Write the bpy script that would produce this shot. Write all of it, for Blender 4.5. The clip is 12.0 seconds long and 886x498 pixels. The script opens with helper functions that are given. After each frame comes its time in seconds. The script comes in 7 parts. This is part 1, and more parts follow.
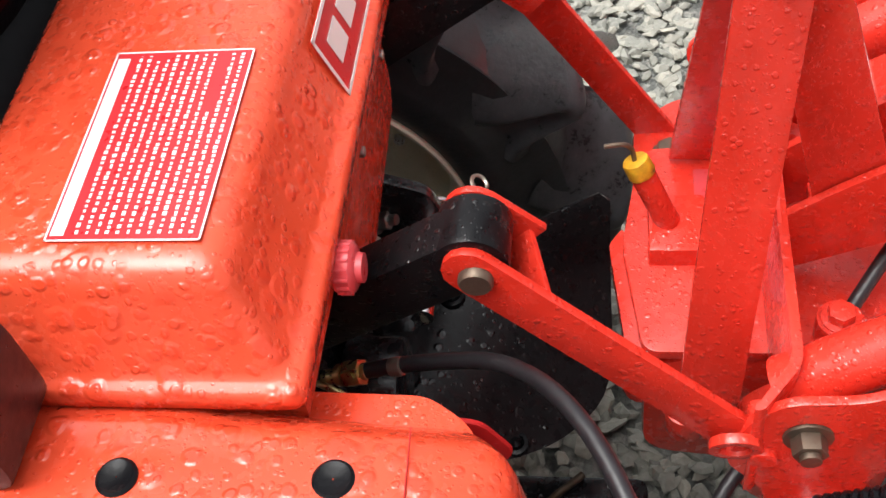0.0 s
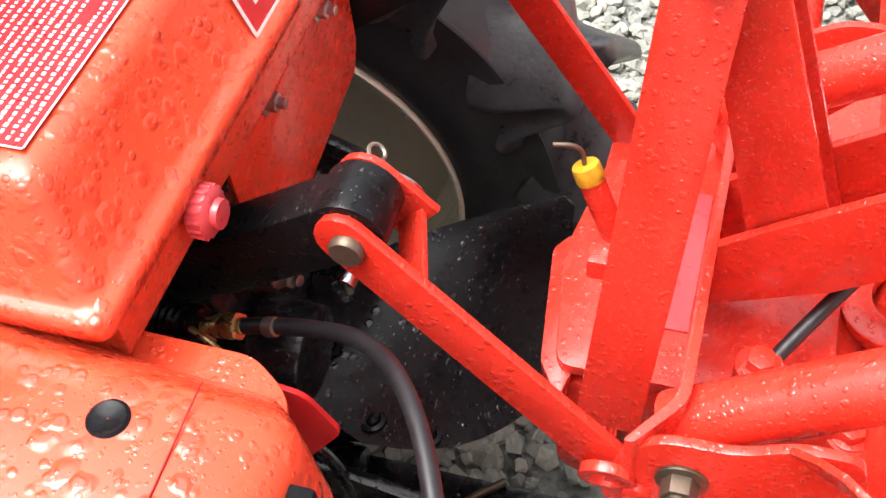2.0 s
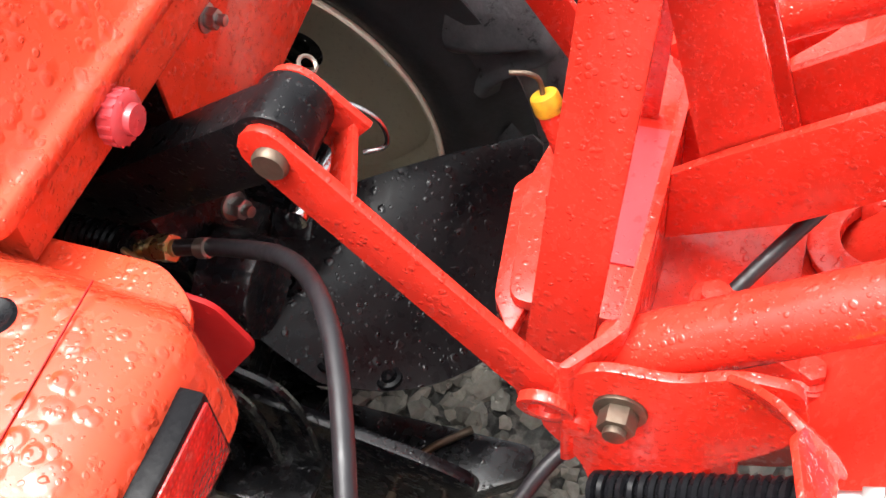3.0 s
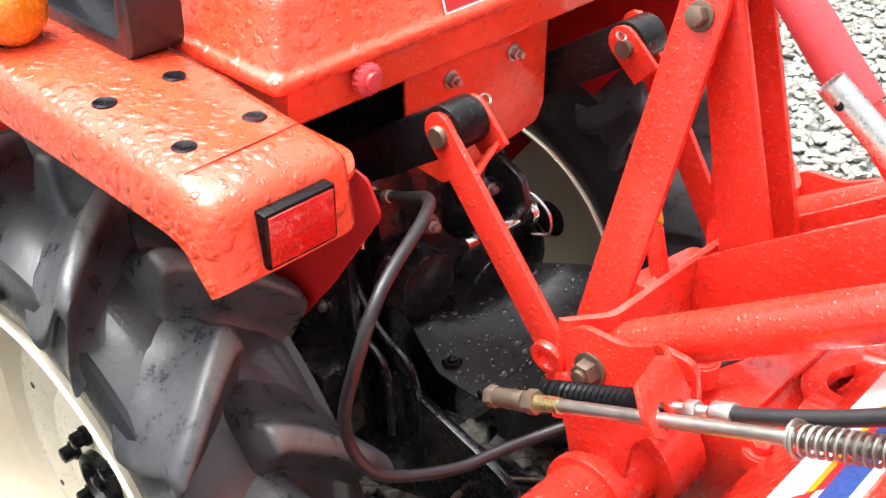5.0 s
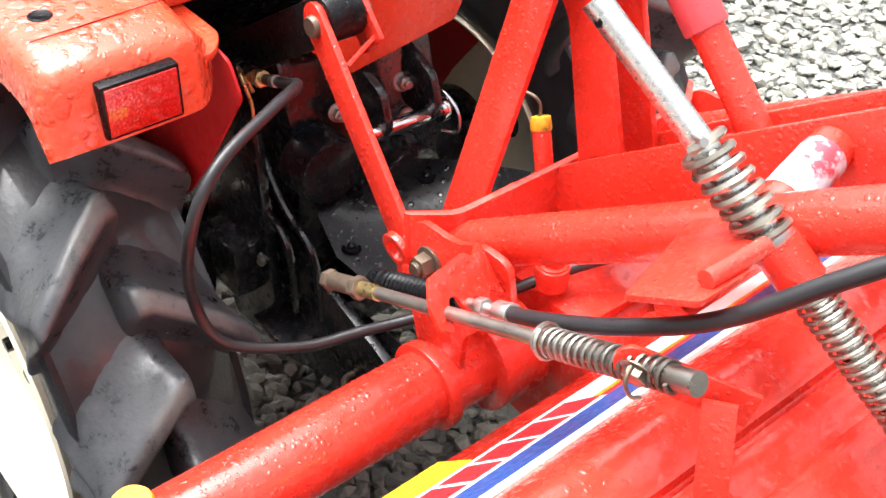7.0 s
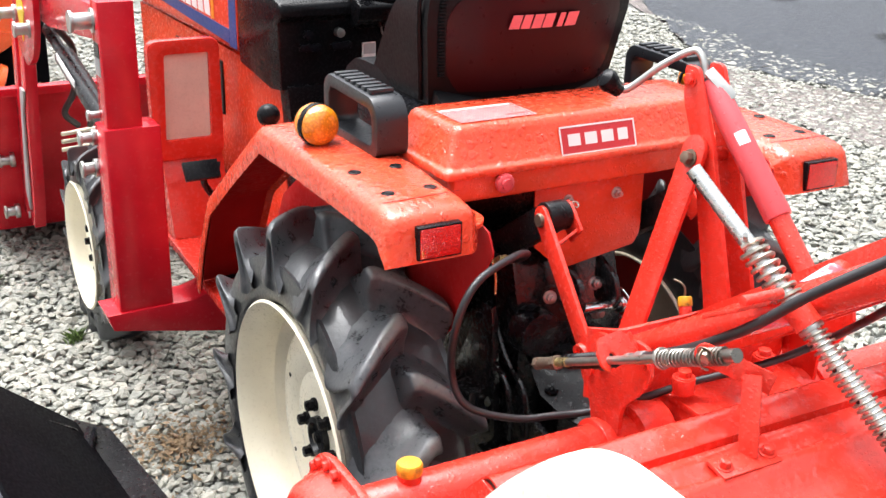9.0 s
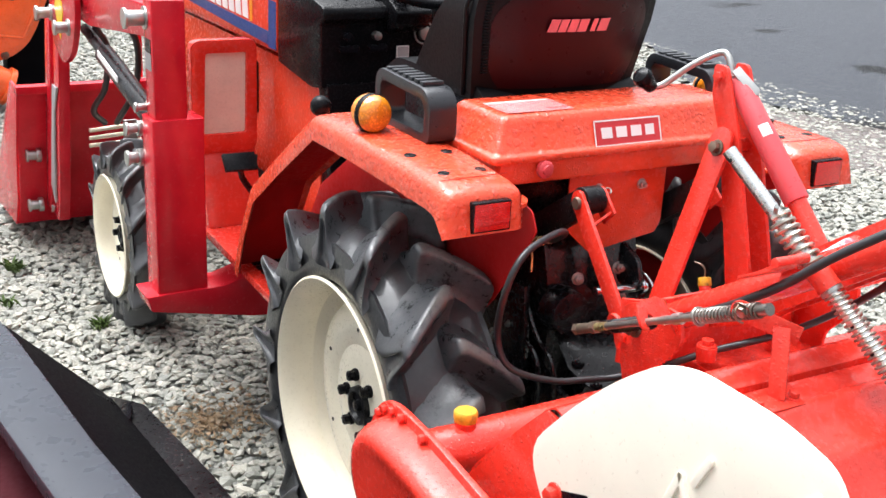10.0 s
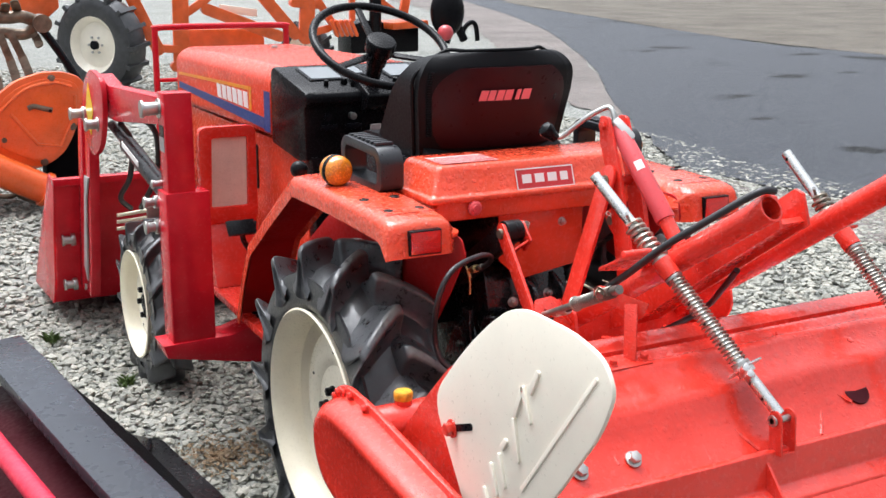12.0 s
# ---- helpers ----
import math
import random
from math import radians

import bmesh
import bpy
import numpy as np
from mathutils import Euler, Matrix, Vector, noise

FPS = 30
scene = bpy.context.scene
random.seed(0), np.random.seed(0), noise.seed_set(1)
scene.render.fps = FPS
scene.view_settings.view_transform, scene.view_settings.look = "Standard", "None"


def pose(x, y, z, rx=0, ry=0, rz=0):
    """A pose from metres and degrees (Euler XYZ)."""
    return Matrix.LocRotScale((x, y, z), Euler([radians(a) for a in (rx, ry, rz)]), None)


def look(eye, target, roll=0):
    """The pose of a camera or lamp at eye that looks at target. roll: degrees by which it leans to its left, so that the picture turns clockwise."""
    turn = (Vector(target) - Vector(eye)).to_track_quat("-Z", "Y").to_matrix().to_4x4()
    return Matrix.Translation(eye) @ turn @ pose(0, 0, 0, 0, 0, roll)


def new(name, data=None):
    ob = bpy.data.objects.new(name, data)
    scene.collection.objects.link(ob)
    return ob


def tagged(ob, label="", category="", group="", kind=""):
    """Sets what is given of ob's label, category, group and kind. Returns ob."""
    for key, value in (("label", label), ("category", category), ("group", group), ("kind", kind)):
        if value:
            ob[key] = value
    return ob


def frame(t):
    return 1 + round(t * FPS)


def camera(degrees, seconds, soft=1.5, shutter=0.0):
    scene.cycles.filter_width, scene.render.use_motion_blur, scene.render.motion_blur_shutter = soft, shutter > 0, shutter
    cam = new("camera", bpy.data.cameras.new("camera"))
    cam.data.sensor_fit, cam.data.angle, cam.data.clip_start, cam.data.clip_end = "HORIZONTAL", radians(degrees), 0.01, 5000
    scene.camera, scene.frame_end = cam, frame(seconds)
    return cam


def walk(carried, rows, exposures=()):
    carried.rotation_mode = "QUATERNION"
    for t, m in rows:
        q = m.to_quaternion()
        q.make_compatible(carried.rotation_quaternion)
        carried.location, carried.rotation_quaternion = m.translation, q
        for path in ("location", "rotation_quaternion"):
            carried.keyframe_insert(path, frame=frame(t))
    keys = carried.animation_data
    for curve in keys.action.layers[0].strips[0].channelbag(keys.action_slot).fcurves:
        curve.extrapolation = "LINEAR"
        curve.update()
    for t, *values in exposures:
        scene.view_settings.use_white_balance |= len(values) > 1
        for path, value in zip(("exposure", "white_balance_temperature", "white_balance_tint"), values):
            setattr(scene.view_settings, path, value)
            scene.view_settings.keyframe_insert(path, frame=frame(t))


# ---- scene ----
cam = camera(42.5, 12.0)
PATH = [
    (0, (-0.636, -0.449, 1.534), (0.593, -0.13, -0.011), -11.7),
    (0.5, (-0.644, -0.485, 1.522), (0.604, -0.26, -0.025), -8.1),
    (1, (-0.596, -0.58, 1.493), (0.699, -0.168, 0.025), -6.8),
    (1.5, (-0.586, -0.584, 1.485), (0.643, -0.019, 0.011), -6.3),
    (2, (-0.598, -0.576, 1.486), (0.591, -0.11, -0.052), -6.8),
    (2.5, (-0.604, -0.6, 1.478), (0.594, -0.229, -0.079), -7.5),
    (3, (-0.595, -0.637, 1.435), (0.555, -0.127, -0.12), -7.9),
    (3.2, (-0.634, -0.704, 1.433), (0.435, -0.016, -0.111), -8.6),
    (4.8, (-0.908, -1.058, 1.467), (0.281, 0.115, 0.366), 1.0),
    (5, (-0.914, -1.062, 1.468), (0.287, 0.103, 0.373), 0.1),
    (5.5, (-0.915, -1.063, 1.463), (0.3, 0.063, 0.342), -2.6),
    (6, (-0.858, -1.127, 1.458), (0.342, -0.091, 0.239), -1.9),
    (6.5, (-0.789, -1.193, 1.468), (0.329, -0.119, 0.205), 1.4),
    (6.7, (-0.77, -1.21, 1.478), (0.28, -0.085, 0.202), 1.4),
    (8.3, (-1.019, -1.608, 1.521), (0.015, -0.195, 0.555), 2.1),
    (8.5, (-1.082, -1.721, 1.52), (-0.1, -0.239, 0.603), 1.3),
    (9, (-1.207, -1.852, 1.567), (-0.299, -0.217, 0.858), 1.0),
    (9.5, (-1.316, -1.903, 1.564), (-0.394, -0.245, 0.931), 2.3),
    (10, (-1.423, -1.968, 1.547), (-0.466, -0.343, 0.881), 2.9),
    (10.5, (-1.452, -2.044, 1.555), (-0.494, -0.42, 0.888), 3.0),
    (11, (-1.434, -2.263, 1.527), (-0.568, -0.572, 0.903), 3.1),
    (11.5, (-1.446, -2.447, 1.542), (-0.604, -0.718, 0.991), 1.2),
    (12, (-1.509, -2.514, 1.538), (-0.585, -0.809, 1.049), 0.4),
]
walk(cam, [(t, look(eye, target, roll)) for t, eye, target, roll in PATH], exposures=[(0.0, 0.42, 6500, 10), (1.0, 1.0, 6500, 10), (1.5, 1.07, 6500, 10), (2.5, 1.17, 6500, 10), (3.2, 1.28, 6500, 10), (4.8, 1.45, 6450, 10), (6.7, 1.5, 6400, 10), (8.3, 1.4, 6400, 10), (9.0, 1.2, 6300, 10), (9.5, 1.06, 6250, 10), (10.0, 1.05, 6200, 10), (10.5, 0.93, 6150, 10), (11.0, 0.80, 6150, 10), (12.0, 0.68, 6100, 10)])

# ---- world and light: overcast, after rain ----
world = bpy.data.worlds.new("overcast_sky")
scene.world = world
world.use_nodes = True
wn, wl = world.node_tree.nodes, world.node_tree.links
wn.clear()
sky = wn.new("ShaderNodeTexSky")
sky.sky_type = "NISHITA"
sky.sun_disc = False
sky.sun_elevation, sky.sun_rotation = radians(70), radians(-16)
sky.air_density, sky.dust_density, sky.ozone_density = 1.0, 6.0, 1.0
grey = wn.new("ShaderNodeHueSaturation")
grey.inputs["Saturation"].default_value = 0.12
back = wn.new("ShaderNodeBackground")
back.inputs["Strength"].default_value = 0.165
wout = wn.new("ShaderNodeOutputWorld")
wl.new(sky.outputs[0], grey.inputs["Color"])
# an even cloud cover is about three times brighter overhead than at the horizon
way = wn.new("ShaderNodeTexCoord")
split = wn.new("ShaderNodeSeparateXYZ")
rise = wn.new("ShaderNodeMapRange")
rise.inputs["From Min"].default_value, rise.inputs["From Max"].default_value = 0.0, 1.0
rise.inputs["To Min"].default_value, rise.inputs["To Max"].default_value = 0.5, 1.5
cloud = wn.new("ShaderNodeVectorMath")
cloud.operation = "SCALE"
wl.new(way.outputs["Generated"], split.inputs[0])
wl.new(split.outputs["Z"], rise.inputs["Value"])
wl.new(grey.outputs[0], cloud.inputs[0])
wl.new(rise.outputs[0], cloud.inputs["Scale"])
wl.new(cloud.outputs[0], back.inputs["Color"])
wl.new(back.outputs[0], wout.inputs[0])
sun_data = bpy.data.lights.new("sun", "SUN")
sun_data.energy, sun_data.angle, sun_data.color = 1.25, radians(48), (1.0, 0.98, 0.94)
sun = new("sun", sun_data)
sun.matrix_world = look((-0.7, 2.4, 8.0), (0, 0, 0))

# ---- mesh helpers ----
origin = {}


def thing(name, at, label, category, group=""):
    e = new(name)
    e.location = at
    e.empty_display_size = 0.1
    origin[e.name] = Vector(at)
    return tagged(e, label, category, group)


def soften(bm, width, angle=32, segments=2):
    bm.normal_update()
    edges = [e for e in bm.edges if len(e.link_faces) == 2 and e.calc_face_angle(0) > radians(angle)]
    if edges and width > 0:
        bmesh.ops.bevel(bm, geom=edges, offset=width, segments=segments, profile=0.6, affect="EDGES", clamp_overlap=True)


def finish(bm, name, at=Vector(), bevel=0.0, sharp=38, recalc=True):
    if recalc:
        bmesh.ops.recalc_face_normals(bm, faces=bm.faces[:])
    soften(bm, bevel)
    bm.normal_update()
    for f in bm.faces:
        f.smooth = True
    for e in bm.edges:
        e.smooth = not (len(e.link_faces) == 2 and e.calc_face_angle(0) > radians(sharp))
    bmesh.ops.translate(bm, vec=-Vector(at), verts=bm.verts[:])
    me = bpy.data.meshes.new(name)
    bm.to_mesh(me)
    bm.free()
    return me


def part(name, bm, material, parent=None, label="", bevel=0.0, sharp=38, recalc=True):
    at = origin[parent.name] if parent else Vector()
    me = finish(bm, name, at, bevel, sharp, recalc)
    me.materials.append(material)
    ob = new(name, me)
    if parent:
        ob.parent = parent
    origin[ob.name] = at
    return tagged(ob, label)


def B():
    return bmesh.new()


def poly(bm, pts):
    return bm.faces.new([bm.verts.new(p) for p in pts])


def box(bm, x0, x1, y0, y1, z0, z1):
    v = [bm.verts.new((x, y, z)) for x in (x0, x1) for y in (y0, y1) for z in (z0, z1)]
    for f in ((0, 1, 3, 2), (4, 6, 7, 5), (0, 4, 5, 1), (2, 3, 7, 6), (0, 2, 6, 4), (1, 5, 7, 3)):
        bm.faces.new([v[i] for i in f])
    return v


def prism(bm, pts, axis, a0, a1):
    """A polygon in the plane across an axis, drawn out along that axis."""
    put = {"x": lambda a, p: (a, p[0], p[1]), "y": lambda a, p: (p[0], a, p[1]), "z": lambda a, p: (p[0], p[1], a)}[axis]
    lo, hi = [bm.verts.new(put(a0, p)) for p in pts], [bm.verts.new(put(a1, p)) for p in pts]
    bm.faces.new(lo[::-1])
    bm.faces.new(hi)
    for i in range(len(pts)):
        j = (i + 1) % len(pts)
        bm.faces.new((lo[i], lo[j], hi[j], hi[i]))


def basis(d, hint=(0, 0, 1)):
    d = Vector(d).normalized()
    h = Vector(hint)
    if abs(d.dot(h.normalized())) > 0.95:
        h = Vector((0, 1, 0)) if abs(d.y) < 0.9 else Vector((1, 0, 0))
    u = d.cross(h).normalized()
    return d, u, u.cross(d).normalized()


def ring(bm, c, u, v, r, n, turn=0.0):
    return [bm.verts.new(Vector(c) + r * (math.cos(turn + 2 * math.pi * i / n) * u + math.sin(turn + 2 * math.pi * i / n) * v)) for i in range(n)]


def bridge(bm, a, b):
    for i in range(len(a)):
        j = (i + 1) % len(a)
        bm.faces.new((a[i], a[j], b[j], b[i]))


def cyl(bm, p, q, r, r2=None, n=20):
    p, q = Vector(p), Vector(q)
    d, u, v = basis(q - p)
    a, b = ring(bm, p, u, v, r, n), ring(bm, q, u, v, r if r2 is None else r2, n)
    bridge(bm, a, b)
    bm.faces.new(a[::-1])
    bm.faces.new(b)


def pipe(bm, p, q, r, wall, n=24):
    p, q = Vector(p), Vector(q)
    d, u, v = basis(q - p)
    a, b = ring(bm, p, u, v, r, n), ring(bm, q, u, v, r, n)
    c, e = ring(bm, q, u, v, r - wall, n), ring(bm, p, u, v, r - wall, n)
    for k, m in ((a, b), (b, c), (c, e), (e, a)):
        bridge(bm, k, m)


def strip(bm, p, q, width, thick, normal, ends=(True, True), extra=(0.0, 0.0), seg=8):
    """A flat bar from p to q with its face along the normal, its ends rounded where asked."""
    p, q, nrm = Vector(p), Vector(q), Vector(normal).normalized()
    d = (q - p).normalized()
    nrm = (nrm - d * nrm.dot(d)).normalized()
    w = d.cross(nrm)
    r = width / 2
    p, q = p - d * extra[0], q + d * extra[1]
    out = []
    out += [p + r * (math.cos(a) * -d + math.sin(a) * w) for a in np.linspace(-math.pi / 2, math.pi / 2, seg)] if ends[0] else [p - r * w, p + r * w]
    out += [q + r * (math.cos(a) * d - math.sin(a) * w) for a in np.linspace(-math.pi / 2, math.pi / 2, seg)] if ends[1] else [q + r * w, q - r * w]
    lo, hi = [bm.verts.new(x - nrm * thick / 2) for x in out], [bm.verts.new(x + nrm * thick / 2) for x in out]
    bm.faces.new(lo[::-1])
    bm.faces.new(hi)
    bridge(bm, lo, hi)


def curve_points(pts, steps=6):
    pts = [Vector(p) for p in pts]
    ext = [2 * pts[0] - pts[1]] + pts + [2 * pts[-1] - pts[-2]]
    out = []
    for k in range(1, len(ext) - 2):
        a, b, c, d = ext[k - 1 : k + 3]
        for s in range(steps):
            t = s / steps
            out.append(0.5 * (2 * b + (c - a) * t + (2 * a - 5 * b + 4 * c - d) * t * t + (3 * b - a - 3 * c + d) * t**3))
    return out + [pts[-1]]


def sweep(bm, pts, r, n=10, steps=6, smooth=True):
    pts = curve_points(pts, steps) if smooth else [Vector(p) for p in pts]
    d = (pts[1] - pts[0]).normalized()
    _, u, v = basis(d)
    rings = []
    for i, p in enumerate(pts):
        e = (pts[min(i + 1, len(pts) - 1)] - pts[max(i - 1, 0)]).normalized()
        u = (u - e * u.dot(e)).normalized()
        v = e.cross(u)
        rr = r(i / (len(pts) - 1)) if callable(r) else r
        rings.append(ring(bm, p, u, v, rr, n))
    for a, b in zip(rings, rings[1:]):
        bridge(bm, a, b)
    bm.faces.new(rings[0][::-1])
    bm.faces.new(rings[-1])


def coil(bm, p, q, radius, wire, turns, n=6, step=16):
    p, q = Vector(p), Vector(q)
    d, u, v = basis(q - p)
    m = int(turns * step)
    pts = [p.lerp(q, i / m) + radius * (math.cos(2 * math.pi * i / step) * u + math.sin(2 * math.pi * i / step) * v) for i in range(m + 1)]
    sweep(bm, pts, wire, n, smooth=False)


def lathe(bm, prof, c, axis, n=64, closed=False):
    """A profile of (along, radius) turned round an axis through c."""
    c = Vector(c)
    d, u, v = basis(axis)
    rings = [ring(bm, c + d * a, u, v, r, n) for a, r in prof]
    for a, b in zip(rings, rings[1:]):
        bridge(bm, a, b)
    if closed:
        bridge(bm, rings[-1], rings[0])
    return rings


def bolt(bm, p, axis, r, h, washer=True):
    p = Vector(p)
    d = Vector(axis).normalized()
    if washer:
        cyl(bm, p, p + d * h * 0.2, r * 1.35, n=18)
    cyl(bm, p + d * h * 0.2, p + d * h, r, r * 0.96, n=6)


def flip(bm, do=True):
    if do:
        for v in bm.verts:
            v.co.x = -v.co.x
    return bm


def sheet(bm, rows):
    vs = [[bm.verts.new(p) for p in row] for row in rows]
    for a, b in zip(vs, vs[1:]):
        for i in range(len(a) - 1):
            bm.faces.new((a[i], a[i + 1], b[i + 1], b[i]))
    return vs


def thicken(bm, t):
    bmesh.ops.recalc_face_normals(bm, faces=bm.faces[:])
    bmesh.ops.solidify(bm, geom=bm.faces[:], thickness=t)


def round_poly(pts, r, seg=5):
    """A 2D polygon with its corners rounded."""
    out, n = [], len(pts)
    for i in range(n):
        a, b, c = (Vector(pts[(i + k) % n]) for k in (-1, 0, 1))
        u, w = (a - b), (c - b)
        k = min(r, 0.45 * u.length, 0.45 * w.length)
        p, q = b + u.normalized() * k, b + w.normalized() * k
        for s in range(seg + 1):
            t = s / seg
            out.append(tuple((1 - t) ** 2 * p + 2 * t * (1 - t) * b + t * t * q))
    return out


# ---- materials ----
def nodes_of(name):
    m = bpy.data.materials.new(name)
    m.use_nodes = True
    nt = m.node_tree
    return m, nt, nt.nodes["Principled BSDF"]


def node(nt, kind, **values):
    n = nt.nodes.new(kind)
    for k, v in values.items():
        n.inputs[k.replace("_", " ")].default_value = v
    return n


def ramp(nt, fac, stops):
    r = nt.nodes.new("ShaderNodeValToRGB")
    while len(r.color_ramp.elements) < len(stops):
        r.color_ramp.elements.new(0.5)
    for e, (p, c) in zip(r.color_ramp.elements, stops):
        e.position, e.color = p, (*c, 1) if len(c) == 3 else c
    nt.links.new(fac, r.inputs[0])
    return r


def coords(nt):
    return nt.nodes.new("ShaderNodeTexCoord").outputs["Object"]


def droplets(nt, co, scale, size, keep):
    """Round drops: a height from cells of which a part carries one."""
    vor = node(nt, "ShaderNodeTexVoronoi", Scale=scale, Randomness=0.9)
    nt.links.new(co, vor.inputs["Vector"])
    rnd = nt.nodes.new("ShaderNodeSeparateColor")
    nt.links.new(vor.outputs["Color"], rnd.inputs[0])
    lim = nt.nodes.new("ShaderNodeMath")
    lim.operation = "MULTIPLY_ADD"
    nt.links.new(rnd.outputs[0], lim.inputs[0])
    lim.inputs[1].default_value, lim.inputs[2].default_value = size, size * 0.35
    div = nt.nodes.new("ShaderNodeMath")
    div.operation = "DIVIDE"
    nt.links.new(vor.outputs["Distance"], div.inputs[0])
    nt.links.new(lim.outputs[0], div.inputs[1])
    dome = nt.nodes.new("ShaderNodeMapRange")
    dome.interpolation_type = "SMOOTHSTEP"
    dome.inputs["From Min"].default_value, dome.inputs["From Max"].default_value = 1.0, 0.5
    nt.links.new(div.outputs[0], dome.inputs["Value"])
    has = nt.nodes.new("ShaderNodeMath")
    has.operation = "LESS_THAN"
    nt.links.new(rnd.outputs[1], has.inputs[0])
    has.inputs[1].default_value = keep
    out = nt.nodes.new("ShaderNodeMath")
    out.operation = "MULTIPLY"
    nt.links.new(dome.outputs[0], out.inputs[0])
    nt.links.new(has.outputs[0], out.inputs[1])
    return out.outputs[0]


def add(nt, a, b, op="ADD"):
    m = nt.nodes.new("ShaderNodeMath")
    m.operation = op
    for k, v in enumerate((a, b)):
        if isinstance(v, (int, float)):
            m.inputs[k].default_value = v
        else:
            nt.links.new(v, m.inputs[k])
    return m.outputs[0]


def warped(nt, co, scale, amount):
    n = node(nt, "ShaderNodeTexNoise", Scale=scale, Detail=2.0)
    nt.links.new(co, n.inputs["Vector"])
    sub = nt.nodes.new("ShaderNodeVectorMath")
    sub.operation = "MULTIPLY_ADD"
    nt.links.new(n.outputs["Color"], sub.inputs[0])
    sub.inputs[1].default_value = (amount,) * 3
    nt.links.new(co, sub.inputs[2])
    return sub.outputs[0]


def wet_paint(name, color, drops=((150, 0.38, 0.9, 0.00050), (400, 0.38, 0.7, 0.00022)), rough=0.22, wear=0.12, coat=0.6, bead=1.0, haze=0.0, wave=0.0, gloss=0.3):
    """Enamel paint with rain drops standing on it. drops: scale, size, share, height. haze: share of pale orange mixed
    in between the drops. wave: height of the sheet's own unevenness.
    """
    m, nt, b = nodes_of(name)
    co = coords(nt)
    big = node(nt, "ShaderNodeTexNoise", Scale=6.0, Detail=5.0, Roughness=0.6)
    fine = node(nt, "ShaderNodeTexNoise", Scale=90.0, Detail=4.0)
    for n in (big, fine):
        nt.links.new(co, n.inputs["Vector"])
    dark = tuple(c * (1 - wear * 1.6) for c in color)
    lite = tuple(min(1, c * (1 + wear) + 0.01) for c in color)
    mixed = ramp(nt, big.outputs[0], ((0.3, dark), (0.7, lite)))
    rr = ramp(nt, fine.outputs[0], ((0.3, (rough * 0.7,) * 3), (0.75, (rough * 1.6,) * 3)))
    nt.links.new(rr.outputs[0], b.inputs["Roughness"])
    b.inputs["Specular IOR Level"].default_value = gloss
    wco = warped(nt, co, 60, 0.006)
    height = wetted = None
    for scale, size, keep, tall in drops:
        drop = droplets(nt, wco, scale, size, keep)
        h = add(nt, drop, tall, "MULTIPLY")
        height = h if height is None else add(nt, height, h)
        wetted = drop if wetted is None else add(nt, wetted, drop, "MAXIMUM")
    for socket, dry, wet in (("Coat Weight", coat, bead), ("Coat Roughness", 0.18, 0.09)):
        span = nt.nodes.new("ShaderNodeMapRange")
        span.inputs["To Min"].default_value, span.inputs["To Max"].default_value = dry, wet
        nt.links.new(wetted, span.inputs["Value"])
        nt.links.new(span.outputs[0], b.inputs[socket])
    pale_mix = nt.nodes.new("ShaderNodeMix")
    pale_mix.data_type = "RGBA"
    nt.links.new(add(nt, add(nt, 1.0, wetted, "SUBTRACT"), haze, "MULTIPLY"), pale_mix.inputs[0])
    nt.links.new(mixed.outputs[0], pale_mix.inputs[6])
    pale_mix.inputs[7].default_value = (0.88, 0.42, 0.22, 1)
    nt.links.new(pale_mix.outputs[2], b.inputs["Base Color"])
    height = add(nt, height, add(nt, fine.outputs[0], 0.00006, "MULTIPLY"))
    if wave:
        roll = node(nt, "ShaderNodeTexNoise", Scale=14.0, Detail=3.0, Roughness=0.55)
        nt.links.new(co, roll.inputs["Vector"])
        height = add(nt, height, add(nt, roll.outputs[0], wave, "MULTIPLY"))
    bump = nt.nodes.new("ShaderNodeBump")
    bump.inputs["Strength"].default_value, bump.inputs["Distance"].default_value = 1.0, 1.0
    nt.links.new(height, bump.inputs["Height"])
    nt.links.new(bump.outputs[0], b.inputs["Normal"])
    nt.links.new(bump.outputs[0], b.inputs["Coat Normal"])
    return m


def plain(name, color, rough=0.5, metal=0.0, var=0.2, scale=25.0, bump=0.0003, coat=0.0, dirt=None):
    """A surface with soft stains and fine grain."""
    m, nt, b = nodes_of(name)
    co = coords(nt)
    n1 = node(nt, "ShaderNodeTexNoise", Scale=scale * 0.3, Detail=6.0, Roughness=0.65)
    n2 = node(nt, "ShaderNodeTexNoise", Scale=scale * 6, Detail=3.0)
    for n in (n1, n2):
        nt.links.new(co, n.inputs["Vector"])
    a = tuple(c * (1 - var) for c in color)
    z = tuple(min(1.0, c * (1 + var)) for c in color)
    stops = ((0.32, a), (0.68, z)) if dirt is None else ((0.28, dirt), (0.42, a), (0.7, z))
    nt.links.new(ramp(nt, n1.outputs[0], stops).outputs[0], b.inputs["Base Color"])
    nt.links.new(ramp(nt, n2.outputs[0], ((0.3, (rough * 0.75,) * 3), (0.7, (min(1, rough * 1.25),) * 3))).outputs[0], b.inputs["Roughness"])
    b.inputs["Metallic"].default_value = metal
    b.inputs["Coat Weight"].default_value = coat
    b.inputs["Coat Roughness"].default_value = 0.08
    bp = nt.nodes.new("ShaderNodeBump")
    bp.inputs["Distance"].default_value = bump
    nt.links.new(n2.outputs[0], bp.inputs["Height"])
    nt.links.new(bp.outputs[0], b.inputs["Normal"])
    return m


